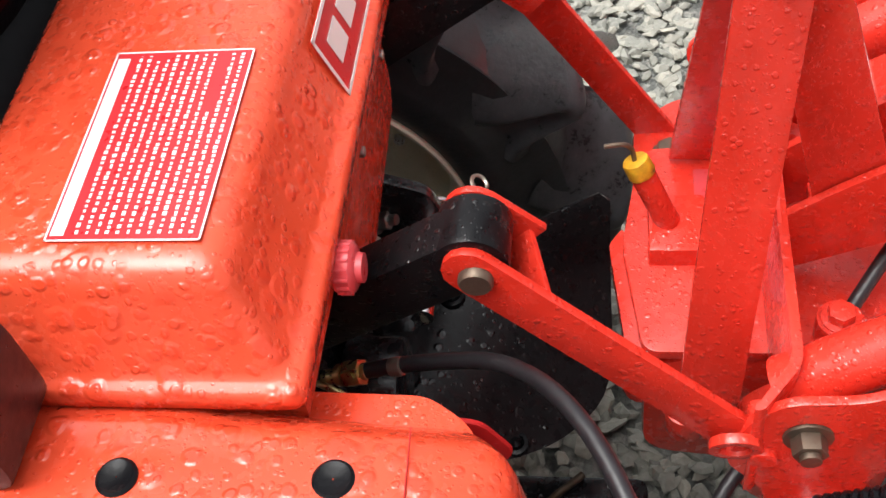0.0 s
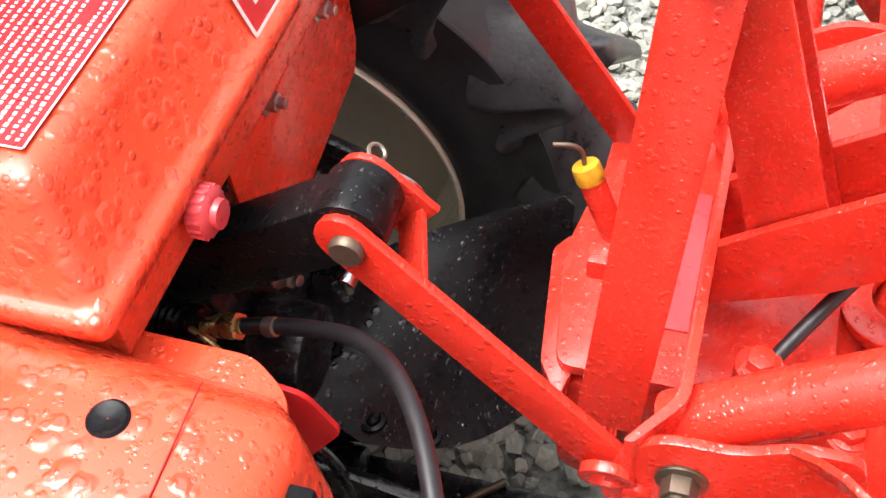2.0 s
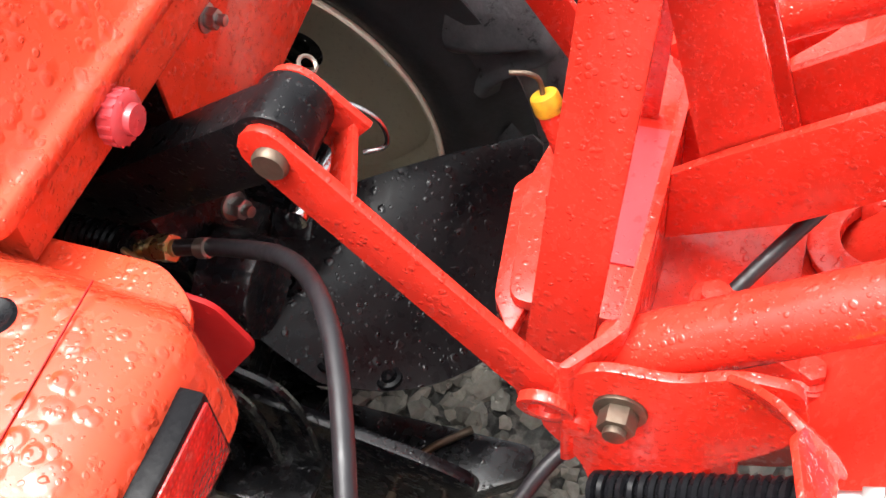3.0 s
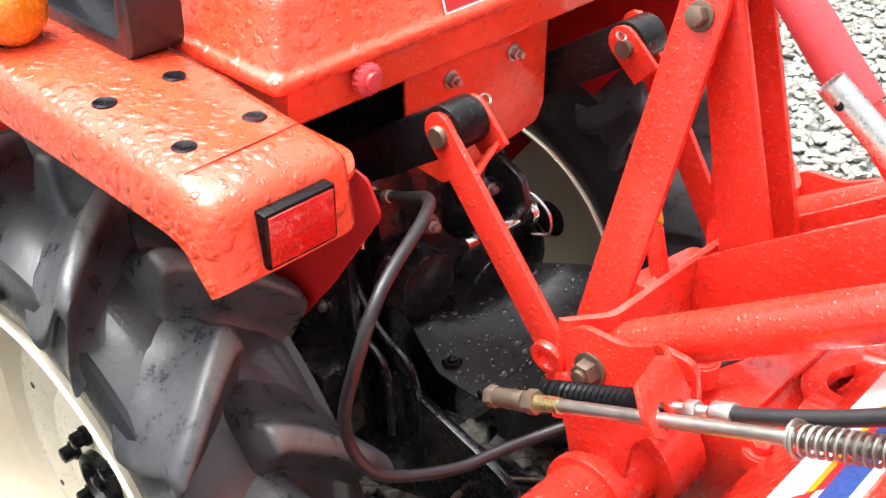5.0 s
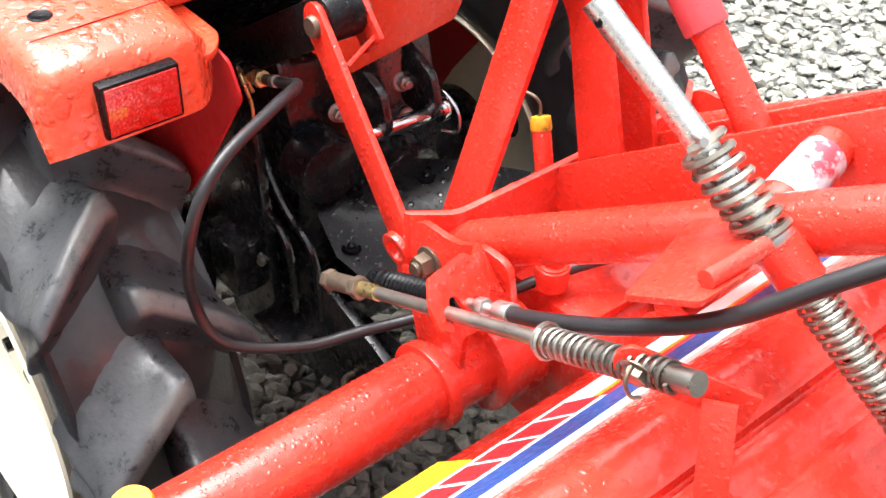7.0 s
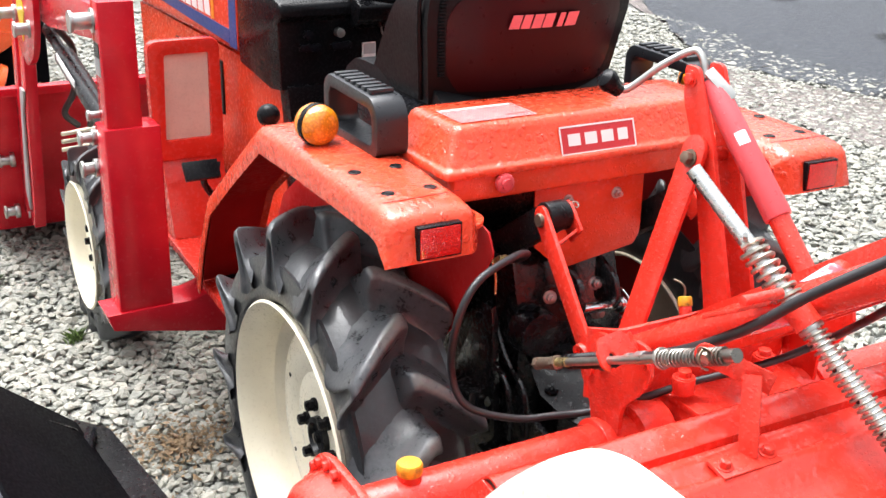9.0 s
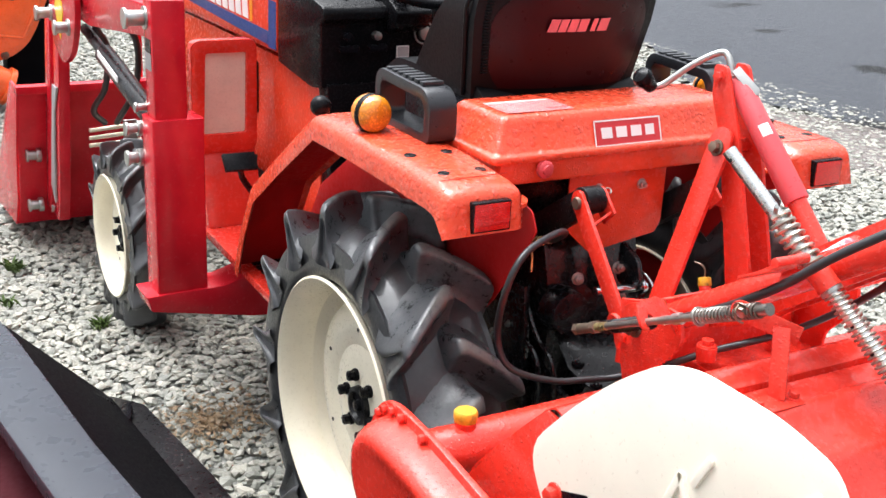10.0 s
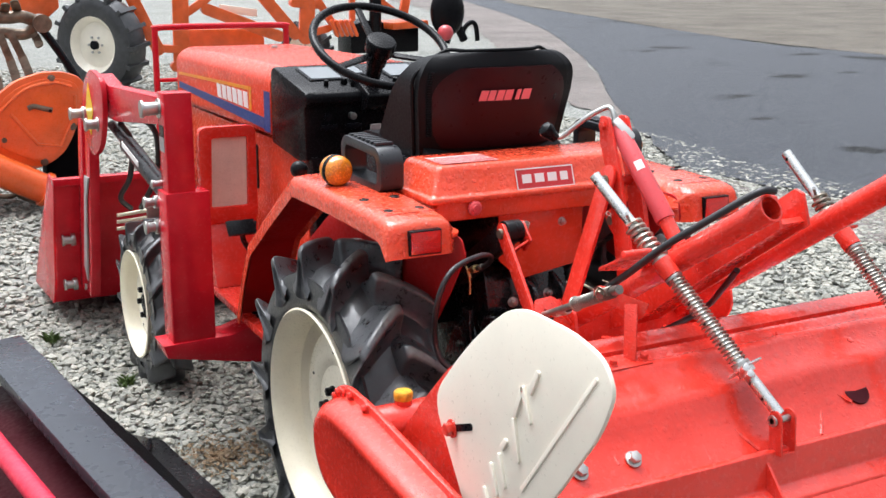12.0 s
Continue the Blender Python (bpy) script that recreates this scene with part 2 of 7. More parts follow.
BODY_RED = (0.72, 0.057, 0.018)
TILL_RED = (0.70, 0.030, 0.014)
LOAD_RED = (0.56, 0.006, 0.018)
body_red = wet_paint("body_red", BODY_RED, coat=0.4, gloss=0.22)
# body red darkened to stand for shade inside the fenders; also colours the seam
shade_and_seam_red = wet_paint("shaded_panel_and_seam_red", (0.40, 0.010, 0.010), drops=((260, 0.3, 0.3, 0.0002),), rough=0.4, coat=0.0, bead=0.3, gloss=0.12)
pool_red = wet_paint("pooled_red", BODY_RED, drops=((58, 0.52, 0.95, 0.00085), (105, 0.46, 0.8, 0.00050), (240, 0.38, 0.7, 0.00022)), coat=0.6, haze=0.035, gloss=0.25)
till_red = wet_paint("tiller_red", TILL_RED)
hood_red = wet_paint("hood_sheet_red", TILL_RED, drops=((38, 0.40, 0.6, 0.0005), (110, 0.34, 0.6, 0.0003), (280, 0.34, 0.6, 0.00018)), wear=0.07, coat=0.8, wave=0.0035, gloss=0.35)
load_red = wet_paint("loader_red", LOAD_RED, drops=((260, 0.3, 0.4, 0.0003),), rough=0.2, coat=0.3)
load_red.node_tree.nodes["Principled BSDF"].inputs["Specular IOR Level"].default_value = 0.15
pink_red = wet_paint("faded_red", (0.60, 0.060, 0.070), drops=((200, 0.3, 0.3, 0.0005),), rough=0.35)
# the implement box's own maroon; on the hood it stands for a hole's dark inside
box_and_hole_maroon = wet_paint("box_and_hole_maroon", (0.045, 0.0025, 0.006), drops=((260, 0.3, 0.3, 0.0003),), rough=0.45, coat=0.0, bead=0.05)
box_and_hole_maroon.node_tree.nodes["Principled BSDF"].inputs["Specular IOR Level"].default_value = 0.05
bar_pink = wet_paint("pink_red_paint", (0.60, 0.018, 0.050), drops=((200, 0.3, 0.3, 0.0003),), rough=0.4, coat=0.1)
worn_sticker = plain("worn_sticker", (0.62, 0.58, 0.62), 0.4, var=0.12, scale=130.0, bump=0.0001, dirt=(0.50, 0.05, 0.07))
worn_sticker.node_tree.nodes["Color Ramp"].color_ramp.elements[0].position = 0.40
worn_sticker.node_tree.nodes["Color Ramp"].color_ramp.elements[1].position = 0.50
orange = wet_paint("orange_paint", (0.80, 0.115, 0.015), drops=((200, 0.3, 0.3, 0.0004),), rough=0.3)
cream = plain("cream_enamel", (0.90, 0.82, 0.64), 0.32, var=0.06, coat=0.35, bump=0.0001)
off_white = plain("white_enamel", (0.88, 0.82, 0.69), 0.35, var=0.04, coat=0.15, bump=0.0)
rubber = plain("wet_rubber", (0.037, 0.038, 0.041), 0.40, var=0.35, bump=0.0006, coat=0.35, dirt=(0.065, 0.060, 0.055))
hose_black = plain("hose_rubber", (0.013, 0.012, 0.014), 0.42, var=0.3, coat=0.03)
black_paint = wet_paint("black_enamel", (0.004, 0.004, 0.005), drops=((130, 0.34, 0.45, 0.0006), (300, 0.34, 0.5, 0.00025)), rough=0.30, coat=0.2)
oily_black = wet_paint("oily_black", (0.006, 0.006, 0.008), drops=((110, 0.36, 0.5, 0.0006), (260, 0.34, 0.5, 0.00025)), rough=0.22, coat=0.5, gloss=0.4)
black_plastic = plain("black_plastic", (0.005, 0.005, 0.006), 0.26, var=0.2, coat=0.02)
handle_plastic = plain("weathered_plastic", (0.014, 0.015, 0.018), 0.36, var=0.3, coat=0.1)
vinyl = plain("seat_vinyl", (0.006, 0.006, 0.007), 0.42, var=0.3, coat=0.0)
vinyl.node_tree.nodes["Principled BSDF"].inputs["Specular IOR Level"].default_value = 0.22
seat_shell = plain("maroon_shell", (0.024, 0.0015, 0.003), 0.34, var=0.35, scale=9.0, coat=0.0)
seat_shell.node_tree.nodes["Principled BSDF"].inputs["Specular IOR Level"].default_value = 0.2
flap_rubber = wet_paint("rubber_flap", (0.004, 0.004, 0.005), drops=((75, 0.36, 0.7, 0.0006), (180, 0.36, 0.6, 0.0003)), rough=0.28, coat=0.08, bead=0.8, gloss=0.2)
steel = plain("zinc_steel", (0.46, 0.46, 0.44), 0.38, metal=1.0, var=0.2)
chrome = plain("chromed_pin", (0.75, 0.75, 0.76), 0.12, metal=1.0, var=0.08)
rusty = plain("rusted_steel", (0.20, 0.15, 0.11), 0.5, metal=0.7, var=0.4, dirt=(0.10, 0.045, 0.02))
spring_steel = plain("spring_steel", (0.42, 0.39, 0.33), 0.34, metal=0.9, var=0.3, dirt=(0.16, 0.11, 0.07))
dull_steel = plain("dull_steel", (0.30, 0.28, 0.25), 0.36, metal=0.9, var=0.35, dirt=(0.12, 0.08, 0.05))
bright_zinc = plain("bright_zinc", (0.76, 0.76, 0.74), 0.30, metal=1.0, var=0.10, scale=40.0)
brass = plain("passivated_zinc", (0.55, 0.43, 0.20), 0.3, metal=0.9, var=0.25)
yellow_cap = plain("yellow_plastic", (0.66, 0.35, 0.02), 0.4, var=0.25, scale=260.0, dirt=(0.10, 0.07, 0.03))
white_print = plain("white_print", (0.78, 0.76, 0.74), 0.4, var=0.05, bump=0.0)
red_print = plain("maroon_print", (0.55, 0.020, 0.026), 0.35, var=0.08, coat=0.3, bump=0.0)
blue_print = plain("navy_print", (0.004, 0.055, 0.21), 0.45, var=0.1, coat=0.0, bump=0.0)
gold_print = plain("gold_print", (0.75, 0.30, 0.01), 0.35, var=0.1, coat=0.3, bump=0.0)
yellow_print = plain("yellow_print", (0.80, 0.58, 0.02), 0.4, var=0.08, coat=0.3, bump=0.0)
grey_print = plain("grey_print", (0.35, 0.34, 0.34), 0.4, var=0.2, bump=0.0)
blue_grey = plain("grey_blue_steel", (0.030, 0.034, 0.044), 0.30, var=0.2, scale=6.0, coat=0.0, bump=0.00005)
blue_grey.node_tree.nodes["Principled BSDF"].inputs["Specular IOR Level"].default_value = 0.3
old_black = plain("old_black_paint", (0.003, 0.003, 0.004), 0.6, var=0.4, coat=0.0, bump=0.0001)
old_black.node_tree.nodes["Principled BSDF"].inputs["Specular IOR Level"].default_value = 0.02
dark_steel = plain("dark_steel", (0.005, 0.005, 0.007), 0.26, var=0.3, coat=0.1)
pane_beige = plain("beige_pane", (0.72, 0.69, 0.57), 0.3, var=0.10, coat=0.3)


for m_ in (black_paint, dark_steel, black_plastic, vinyl):
    m_.node_tree.nodes["Principled BSDF"].inputs["Specular IOR Level"].default_value = 0.12


def lug_rubber(r_top):
    """Tyre rubber, its crests worn to a dry greyish brown. The bar's own axis is the wheel's."""
    m, nt, b = nodes_of("worn_lug_rubber")
    co = coords(nt)
    sep = nt.nodes.new("ShaderNodeSeparateXYZ")
    nt.links.new(co, sep.inputs[0])
    y2 = add(nt, sep.outputs["Y"], sep.outputs["Y"], "MULTIPLY")
    z2 = add(nt, sep.outputs["Z"], sep.outputs["Z"], "MULTIPLY")
    rad = add(nt, add(nt, y2, z2), 0.5, "POWER")
    n = node(nt, "ShaderNodeTexNoise", Scale=34.0, Detail=8.0, Roughness=0.75)
    n2 = node(nt, "ShaderNodeTexNoise", Scale=160.0, Detail=3.0)
    for q in (n, n2):
        nt.links.new(co, q.inputs["Vector"])
    edge = add(nt, rad, add(nt, n.outputs[0], 0.022, "MULTIPLY"))
    wear = nt.nodes.new("ShaderNodeMapRange")
    wear.inputs["From Min"].default_value, wear.inputs["From Max"].default_value = r_top + 0.004, r_top + 0.013
    nt.links.new(edge, wear.inputs["Value"])
    stain = ramp(nt, n.outputs[0], ((0.36, (0.023, 0.024, 0.026)), (0.46, (0.050, 0.052, 0.056)), (0.62, (0.070, 0.071, 0.075)), (0.74, (0.105, 0.103, 0.101))))
    mix = nt.nodes.new("ShaderNodeMix")
    mix.data_type = "RGBA"
    nt.links.new(wear.outputs[0], mix.inputs[0])
    nt.links.new(stain.outputs[0], mix.inputs[6])
    mix.inputs[7].default_value = (0.15, 0.142, 0.130, 1)
    b.inputs["Coat Weight"].default_value = 0.12
    b.inputs["Coat Roughness"].default_value = 0.25
    nt.links.new(mix.outputs[2], b.inputs["Base Color"])
    nt.links.new(ramp(nt, n.outputs[0], ((0.36, (0.20,) * 3), (0.48, (0.38,) * 3), (0.66, (0.55,) * 3))).outputs[0], b.inputs["Roughness"])
    bp = nt.nodes.new("ShaderNodeBump")
    bp.inputs["Distance"].default_value = 0.0006
    nt.links.new(n2.outputs[0], bp.inputs["Height"])
    nt.links.new(bp.outputs[0], b.inputs["Normal"])
    return m


def lens_plastic(name, color, scale, bump):
    m, nt, b = nodes_of(name)
    co = coords(nt)
    vor = node(nt, "ShaderNodeTexVoronoi", Scale=scale)
    nt.links.new(co, vor.inputs["Vector"])
    r = ramp(nt, vor.outputs["Distance"], ((0.0, tuple(min(1, c * 1.25) for c in color)), (0.6, tuple(c * 0.75 for c in color))))
    nt.links.new(r.outputs[0], b.inputs["Base Color"])
    b.inputs["Roughness"].default_value = 0.14
    b.inputs["Coat Weight"].default_value = 0.8
    bp = nt.nodes.new("ShaderNodeBump")
    bp.inputs["Distance"].default_value = bump
    nt.links.new(vor.outputs["Distance"], bp.inputs["Height"])
    nt.links.new(bp.outputs[0], b.inputs["Normal"])
    return m


red_lens = lens_plastic("red_reflector", (0.62, 0.008, 0.006), 300, 0.0006)
amber_lens = lens_plastic("amber_lens", (0.85, 0.26, 0.01), 180, 0.001)


def gauge_glass():
    m, nt, b = nodes_of("gauge_glass")
    b.inputs["Base Color"].default_value = (0.20, 0.215, 0.225, 1)
    b.inputs["Roughness"].default_value = 0.16
    b.inputs["Specular IOR Level"].default_value = 0.25
    return m


glass = gauge_glass()


def gravel_stone():
    m, nt, b = nodes_of("crushed_stone")
    g = nt.nodes.new("ShaderNodeNewGeometry")
    r = ramp(nt, g.outputs["Random Per Island"], ((0.0, (0.195, 0.195, 0.172)), (0.25, (0.25, 0.252, 0.222)), (0.55, (0.295, 0.292, 0.255)), (0.8, (0.335, 0.325, 0.28)), (1.0, (0.395, 0.375, 0.32))))
    co = coords(nt)
    n = node(nt, "ShaderNodeTexNoise", Scale=120.0, Detail=5.0)
    nt.links.new(co, n.inputs["Vector"])
    mul = nt.nodes.new("ShaderNodeMix")
    mul.data_type, mul.blend_type = "RGBA", "MULTIPLY"
    mul.inputs[0].default_value = 0.5
    nt.links.new(r.outputs[0], mul.inputs[6])
    nt.links.new(ramp(nt, n.outputs[0], ((0.25, (0.62, 0.62, 0.60)), (0.7, (1.2, 1.2, 1.18)))).outputs[0], mul.inputs[7])
    nt.links.new(mul.outputs[2], b.inputs["Base Color"])
    b.inputs["Roughness"].default_value = 0.5
    b.inputs["Specular IOR Level"].default_value = 0.25
    bp = nt.nodes.new("ShaderNodeBump")
    bp.inputs["Distance"].default_value = 0.0015
    nt.links.new(n.outputs[0], bp.inputs["Height"])
    nt.links.new(bp.outputs[0], b.inputs["Normal"])
    return m


def ground_material(name, stones, colors, rough, depth, dry=1.1, wet=0.72, edge=(0.36, 0.60)):
    """Ground of fine stones: cells with a tone each, and wide damp stains."""
    m, nt, b = nodes_of(name)
    co = coords(nt)
    vor = node(nt, "ShaderNodeTexVoronoi", Scale=stones)
    nt.links.new(co, vor.inputs["Vector"])
    sep = nt.nodes.new("ShaderNodeSeparateColor")
    nt.links.new(vor.outputs["Color"], sep.inputs[0])
    r = ramp(nt, sep.outputs[0], tuple((i / (len(colors) - 1), c) for i, c in enumerate(colors)))
    damp = node(nt, "ShaderNodeTexNoise", Scale=0.6, Detail=6.0, Roughness=0.6)
    nt.links.new(co, damp.inputs["Vector"])
    mul = nt.nodes.new("ShaderNodeMix")
    mul.data_type, mul.blend_type = "RGBA", "MULTIPLY"
    mul.inputs[0].default_value = 1.0
    nt.links.new(r.outputs[0], mul.inputs[6])
    nt.links.new(ramp(nt, damp.outputs[0], ((edge[0], (wet, wet * 0.98, wet * 0.96)), (edge[1], (dry, dry, dry)))).outputs[0], mul.inputs[7])
    fine = node(nt, "ShaderNodeTexNoise", Scale=14.0, Detail=8.0, Roughness=0.8)
    nt.links.new(co, fine.inputs["Vector"])
    mul2 = nt.nodes.new("ShaderNodeMix")
    mul2.data_type, mul2.blend_type = "RGBA", "MULTIPLY"
    mul2.inputs[0].default_value = 1.0
    nt.links.new(mul.outputs[2], mul2.inputs[6])
    nt.links.new(ramp(nt, fine.outputs[0], ((0.36, (0.45, 0.45, 0.46)), (0.5, (0.95, 0.95, 0.95)), (0.64, (1.6, 1.58, 1.55)))).outputs[0], mul2.inputs[7])
    nt.links.new(mul2.outputs[2], b.inputs["Base Color"])
    nt.links.new(ramp(nt, fine.outputs[0], ((0.38, (rough * 0.55,) * 3), (0.62, (min(1.0, rough * 1.4),) * 3))).outputs[0], b.inputs["Roughness"])
    bp = nt.nodes.new("ShaderNodeBump")
    bp.inputs["Distance"].default_value = depth
    nt.links.new(vor.outputs["Distance"], bp.inputs["Height"])
    bp2 = nt.nodes.new("ShaderNodeBump")
    bp2.inputs["Distance"].default_value = 0.02
    nt.links.new(fine.outputs[0], bp2.inputs["Height"])
    nt.links.new(bp.outputs[0], bp2.inputs["Normal"])
    nt.links.new(bp2.outputs[0], b.inputs["Normal"])
    return m


stone_mat = gravel_stone()
ground_mat = ground_material("gravel_bed", 55, ((0.135, 0.142, 0.132), (0.205, 0.212, 0.197), (0.275, 0.278, 0.255), (0.345, 0.342, 0.31)), 0.7, 0.012, 1.05, 0.88)
asphalt_mat = ground_material("wet_asphalt", 160, ((0.017, 0.019, 0.023), (0.025, 0.028, 0.033), (0.034, 0.037, 0.043), (0.048, 0.050, 0.055)), 0.45, 0.003, 1.8, 0.20, (0.38, 0.41))
far_mat = ground_material("pale_ground", 40, ((0.085, 0.075, 0.062), (0.12, 0.107, 0.086), (0.155, 0.138, 0.117)), 0.7, 0.008)
verge_mat = ground_material("damp_verge", 60, ((0.11, 0.095, 0.088), (0.155, 0.133, 0.122), (0.205, 0.178, 0.162)), 0.6, 0.006)

for m_, level in ((ground_mat, 0.2), (asphalt_mat, 0.16), (far_mat, 0.15), (verge_mat, 0.25)):
    m_.node_tree.nodes["Principled BSDF"].inputs["Specular IOR Level"].default_value = level

# ---- ground ----
bm = B()
far = 400.0
ys = [-60, -8, -3, -1, 0, 1, 2, 4, 7, 12, 20, 40, far]
xs = [-60, -8, -3, -1, 0, 1, 2, 4, 7, 12, 20, 40, far]
sheet(bm, [[(x, y, -0.012) for x in xs] for y in ys])
ground = tagged(part("ground", bm, ground_mat), "wet grey crushed-stone yard reaching to the horizon", "ground", kind="structure")


def band(near_edge, far_edge, z, wob, steps=60):
    """A strip of ground between two edges given as (x, y) points, with an uneven rim."""
    bm = B()
    near = curve_points([(x, y, z) for x, y in near_edge], steps)
    away = curve_points([(x, y, z) for x, y in far_edge], steps)
    rows = []
    for p in range(len(near)):
        a, b = near[p].copy(), away[p].copy()
        k = noise.noise(a * 1.7) * wob + noise.noise(a * 6.0) * wob * 0.4
        a += (b - a).normalized() * k
        b += (b - a).normalized() * noise.noise(b * 0.5) * wob * 2
        rows.append([a.lerp(b, t) for t in (0, 0.02, 0.1, 0.3, 0.6, 1)])
    sheet(bm, rows)
    return bm


NEAR_EDGE = ((24, 44), (17.9, 29.8), (13.9, 21), (9.3, 12.6), (6.7, 8.5), (5.26, 6.1), (4.46, 4.5), (4.41, 3.3), (5.3, 0.9), (8, -4))
FAR_EDGE = ((30, 52), (22.5, 36.5), (19.6, 28.3), (17.8, 23), (16.3, 18.8), (15.3, 15), (14.95, 11.6), (14.8, 8), (15.5, 3), (18, -4))
VERGE_EDGE = ((20, 43), (15, 27.8), (10.8, 18.4), (6.7, 10.2), (5.5, 6.9), (4.6, 4.8), (3.7, 3.5), (3.5, 2.4), (4.4, 0.4), (7, -4))
road = tagged(part("road", band(NEAR_EDGE, FAR_EDGE, 0.004, 0.22), asphalt_mat), "dark wet asphalt road beside the gravel yard", "road", kind="structure")
shoulder = tagged(part("verge", band(VERGE_EDGE, NEAR_EDGE, 0.001, 0.16), verge_mat), "damp sandy verge between gravel and asphalt", "verge", kind="structure")
verge = tagged(part("pavement", band(FAR_EDGE, ((170, 200), (140, 150), (120, 120), (100, 90), (90, 70), (80, 50), (75, 30), (70, 20), (60, 0), (60, -20)), 0.008, 0.15), far_mat), "pale sandy ground beyond the road", "ground", kind="structure")


def stones(count, x0, x1, y0, y1, lo, hi, seed):
    """Loose angular stones strewn on the yard, as one mesh."""
    rng = np.random.default_rng(seed)
    ico = bmesh.new()
    bmesh.ops.create_icosphere(ico, subdivisions=1, radius=1.0)
    base = np.array([v.co[:] for v in ico.verts])
    tri = np.array([[v.index for v in f.verts] for f in ico.faces])
    ico.free()
    keep_x = rng.uniform(x0, x1, count)
    keep_y = rng.uniform(y0, y1, count)
    edge = np.interp(keep_y, (-4, 0.9, 3.3, 4.5, 6.1, 8.5, 12.6, 21), (8, 5.3, 4.41, 4.46, 5.26, 6.7, 9.3, 13.9)) - np.random.default_rng(seed + 50).uniform(0.0, 1.0, count) ** 2 * 1.3 + 0.5
    keep_x = np.where(keep_x < edge, keep_x, x0 + (keep_x - x0) / (x1 - x0) * (edge - x0))
    size = lo * (hi / lo) ** rng.beta(1.6, 2.6, count)
    shape = base[None] * (1 + rng.normal(0, 0.22, (count, len(base), 1)))
    shape = shape * (np.stack([rng.uniform(1.0, 1.8, count), rng.uniform(0.8, 1.25, count), rng.uniform(0.45, 0.80, count)], -1) * size[:, None])[:, None]
    tilt, spin = rng.normal(0, 0.35, count), rng.uniform(0, 6.283, count)
    c, s_ = np.cos(tilt)[:, None], np.sin(tilt)[:, None]
    x, y, z = shape[..., 0], shape[..., 1] * c - shape[..., 2] * s_, shape[..., 1] * s_ + shape[..., 2] * c
    c, s_ = np.cos(spin)[:, None], np.sin(spin)[:, None]
    pts = np.stack([x * c - y * s_ + keep_x[:, None], x * s_ + y * c + keep_y[:, None], z + (rng.uniform(-0.35, 0.35, count) * size - 0.004)[:, None]], -1).reshape(-1, 3)
    idx = (tri[None] + (np.arange(count) * len(base))[:, None, None]).reshape(-1)
    me = bpy.data.meshes.new("gravel")
    me.vertices.add(len(pts))
    me.vertices.foreach_set("co", pts.ravel())
    n = len(idx) // 3
    me.loops.add(len(idx))
    me.loops.foreach_set("vertex_index", idx)
    me.polygons.add(n)
    me.polygons.foreach_set("loop_start", np.arange(n) * 3)
    me.polygons.foreach_set("loop_total", np.full(n, 3))
    me.update()
    me.shade_flat()
    me.materials.append(stone_mat)
    return tagged(new("gravel", me), "loose wet grey crushed stone strewn over the yard", "gravel", kind="stuff")


# ---- tractor ----
RED_T = "small red compact tractor, wet with rain, cream wheels and chevron tyres"
tractor = thing("tractor", (0, 0, 0), RED_T, "tractor")


def lug_mesh(side, width_half, r_top, r_base, lean):
    """One tread bar: a narrow worn crest with wide hollow flanks, from a blunt head past the middle of the tread to a tooth at the shoulder."""
    bm = B()
    k = r_top / 0.458
    # across the tread (share of half width), drop of the crest, drop of the foot, half width of the crest, reach of the steep and the easy flank
    plan = [(-0.16, 0.052, 0.000, 0.010, 0.022, 0.040), (-0.135, 0.022, 0.000, 0.013, 0.026, 0.048), (-0.10, 0.004, 0.000, 0.0150, 0.030, 0.056), (0.02, 0.000, 0.000, 0.0150, 0.034, 0.070), (0.20, 0.001, 0.001, 0.0150, 0.037, 0.082), (0.40, 0.003, 0.004, 0.0145, 0.038, 0.086), (0.60, 0.006, 0.012, 0.0140, 0.038, 0.082), (0.78, 0.010, 0.024, 0.0135, 0.036, 0.072), (0.86, 0.015, 0.040, 0.0130, 0.033, 0.058), (0.915, 0.022, 0.056, 0.0120, 0.029, 0.045), (0.93, 0.032, 0.062, 0.0105, 0.025, 0.034), (0.905, 0.044, 0.068, 0.009, 0.020, 0.025), (0.86, 0.056, 0.072, 0.007, 0.016, 0.018)]
    rows = curve_points([(f * 0.1, dt, db) for f, dt, db, _, _, _ in plan], 2)
    wide = curve_points([(w, a, b) for _, _, _, w, a, b in plan], 2)
    stations = []
    for (f, dt, db), (w, steep, easy) in zip(rows, wide):
        f *= 10
        run = max(0.0, f)
        mid = -lean * (0.8 * run + 0.2 * run * run)
        top, low = r_top - dt * k, r_base - db * k
        h = max(top - low, 0.004)
        row = []
        for off, up in ((-w - steep, -0.04), (-w - 0.62 * steep, 0.08), (-w - 0.34 * steep, 0.30), (-w - 0.16 * steep, 0.62), (-w - 0.05 * steep, 0.88), (-w * 0.86, 0.985), (-w * 0.4, 1.01), (w * 0.4, 1.01), (w * 0.86, 0.985), (w + 0.05 * easy, 0.88), (w + 0.17 * easy, 0.62), (w + 0.38 * easy, 0.30), (w + 0.66 * easy, 0.09), (w + easy, -0.04)):
            r = low + up * h
            a = mid + off * k / r
            row.append(bm.verts.new((side * width_half * f, r * math.sin(a), r * math.cos(a))))
        stations.append(row)
    for a, b in zip(stations, stations[1:]):
        for i in range(len(a) - 1):
            bm.faces.new((a[i], a[i + 1], b[i + 1], b[i]))
    bm.faces.new(stations[0])
    bm.faces.new(stations[-1][::-1])
    return finish(bm, "lug", sharp=64)


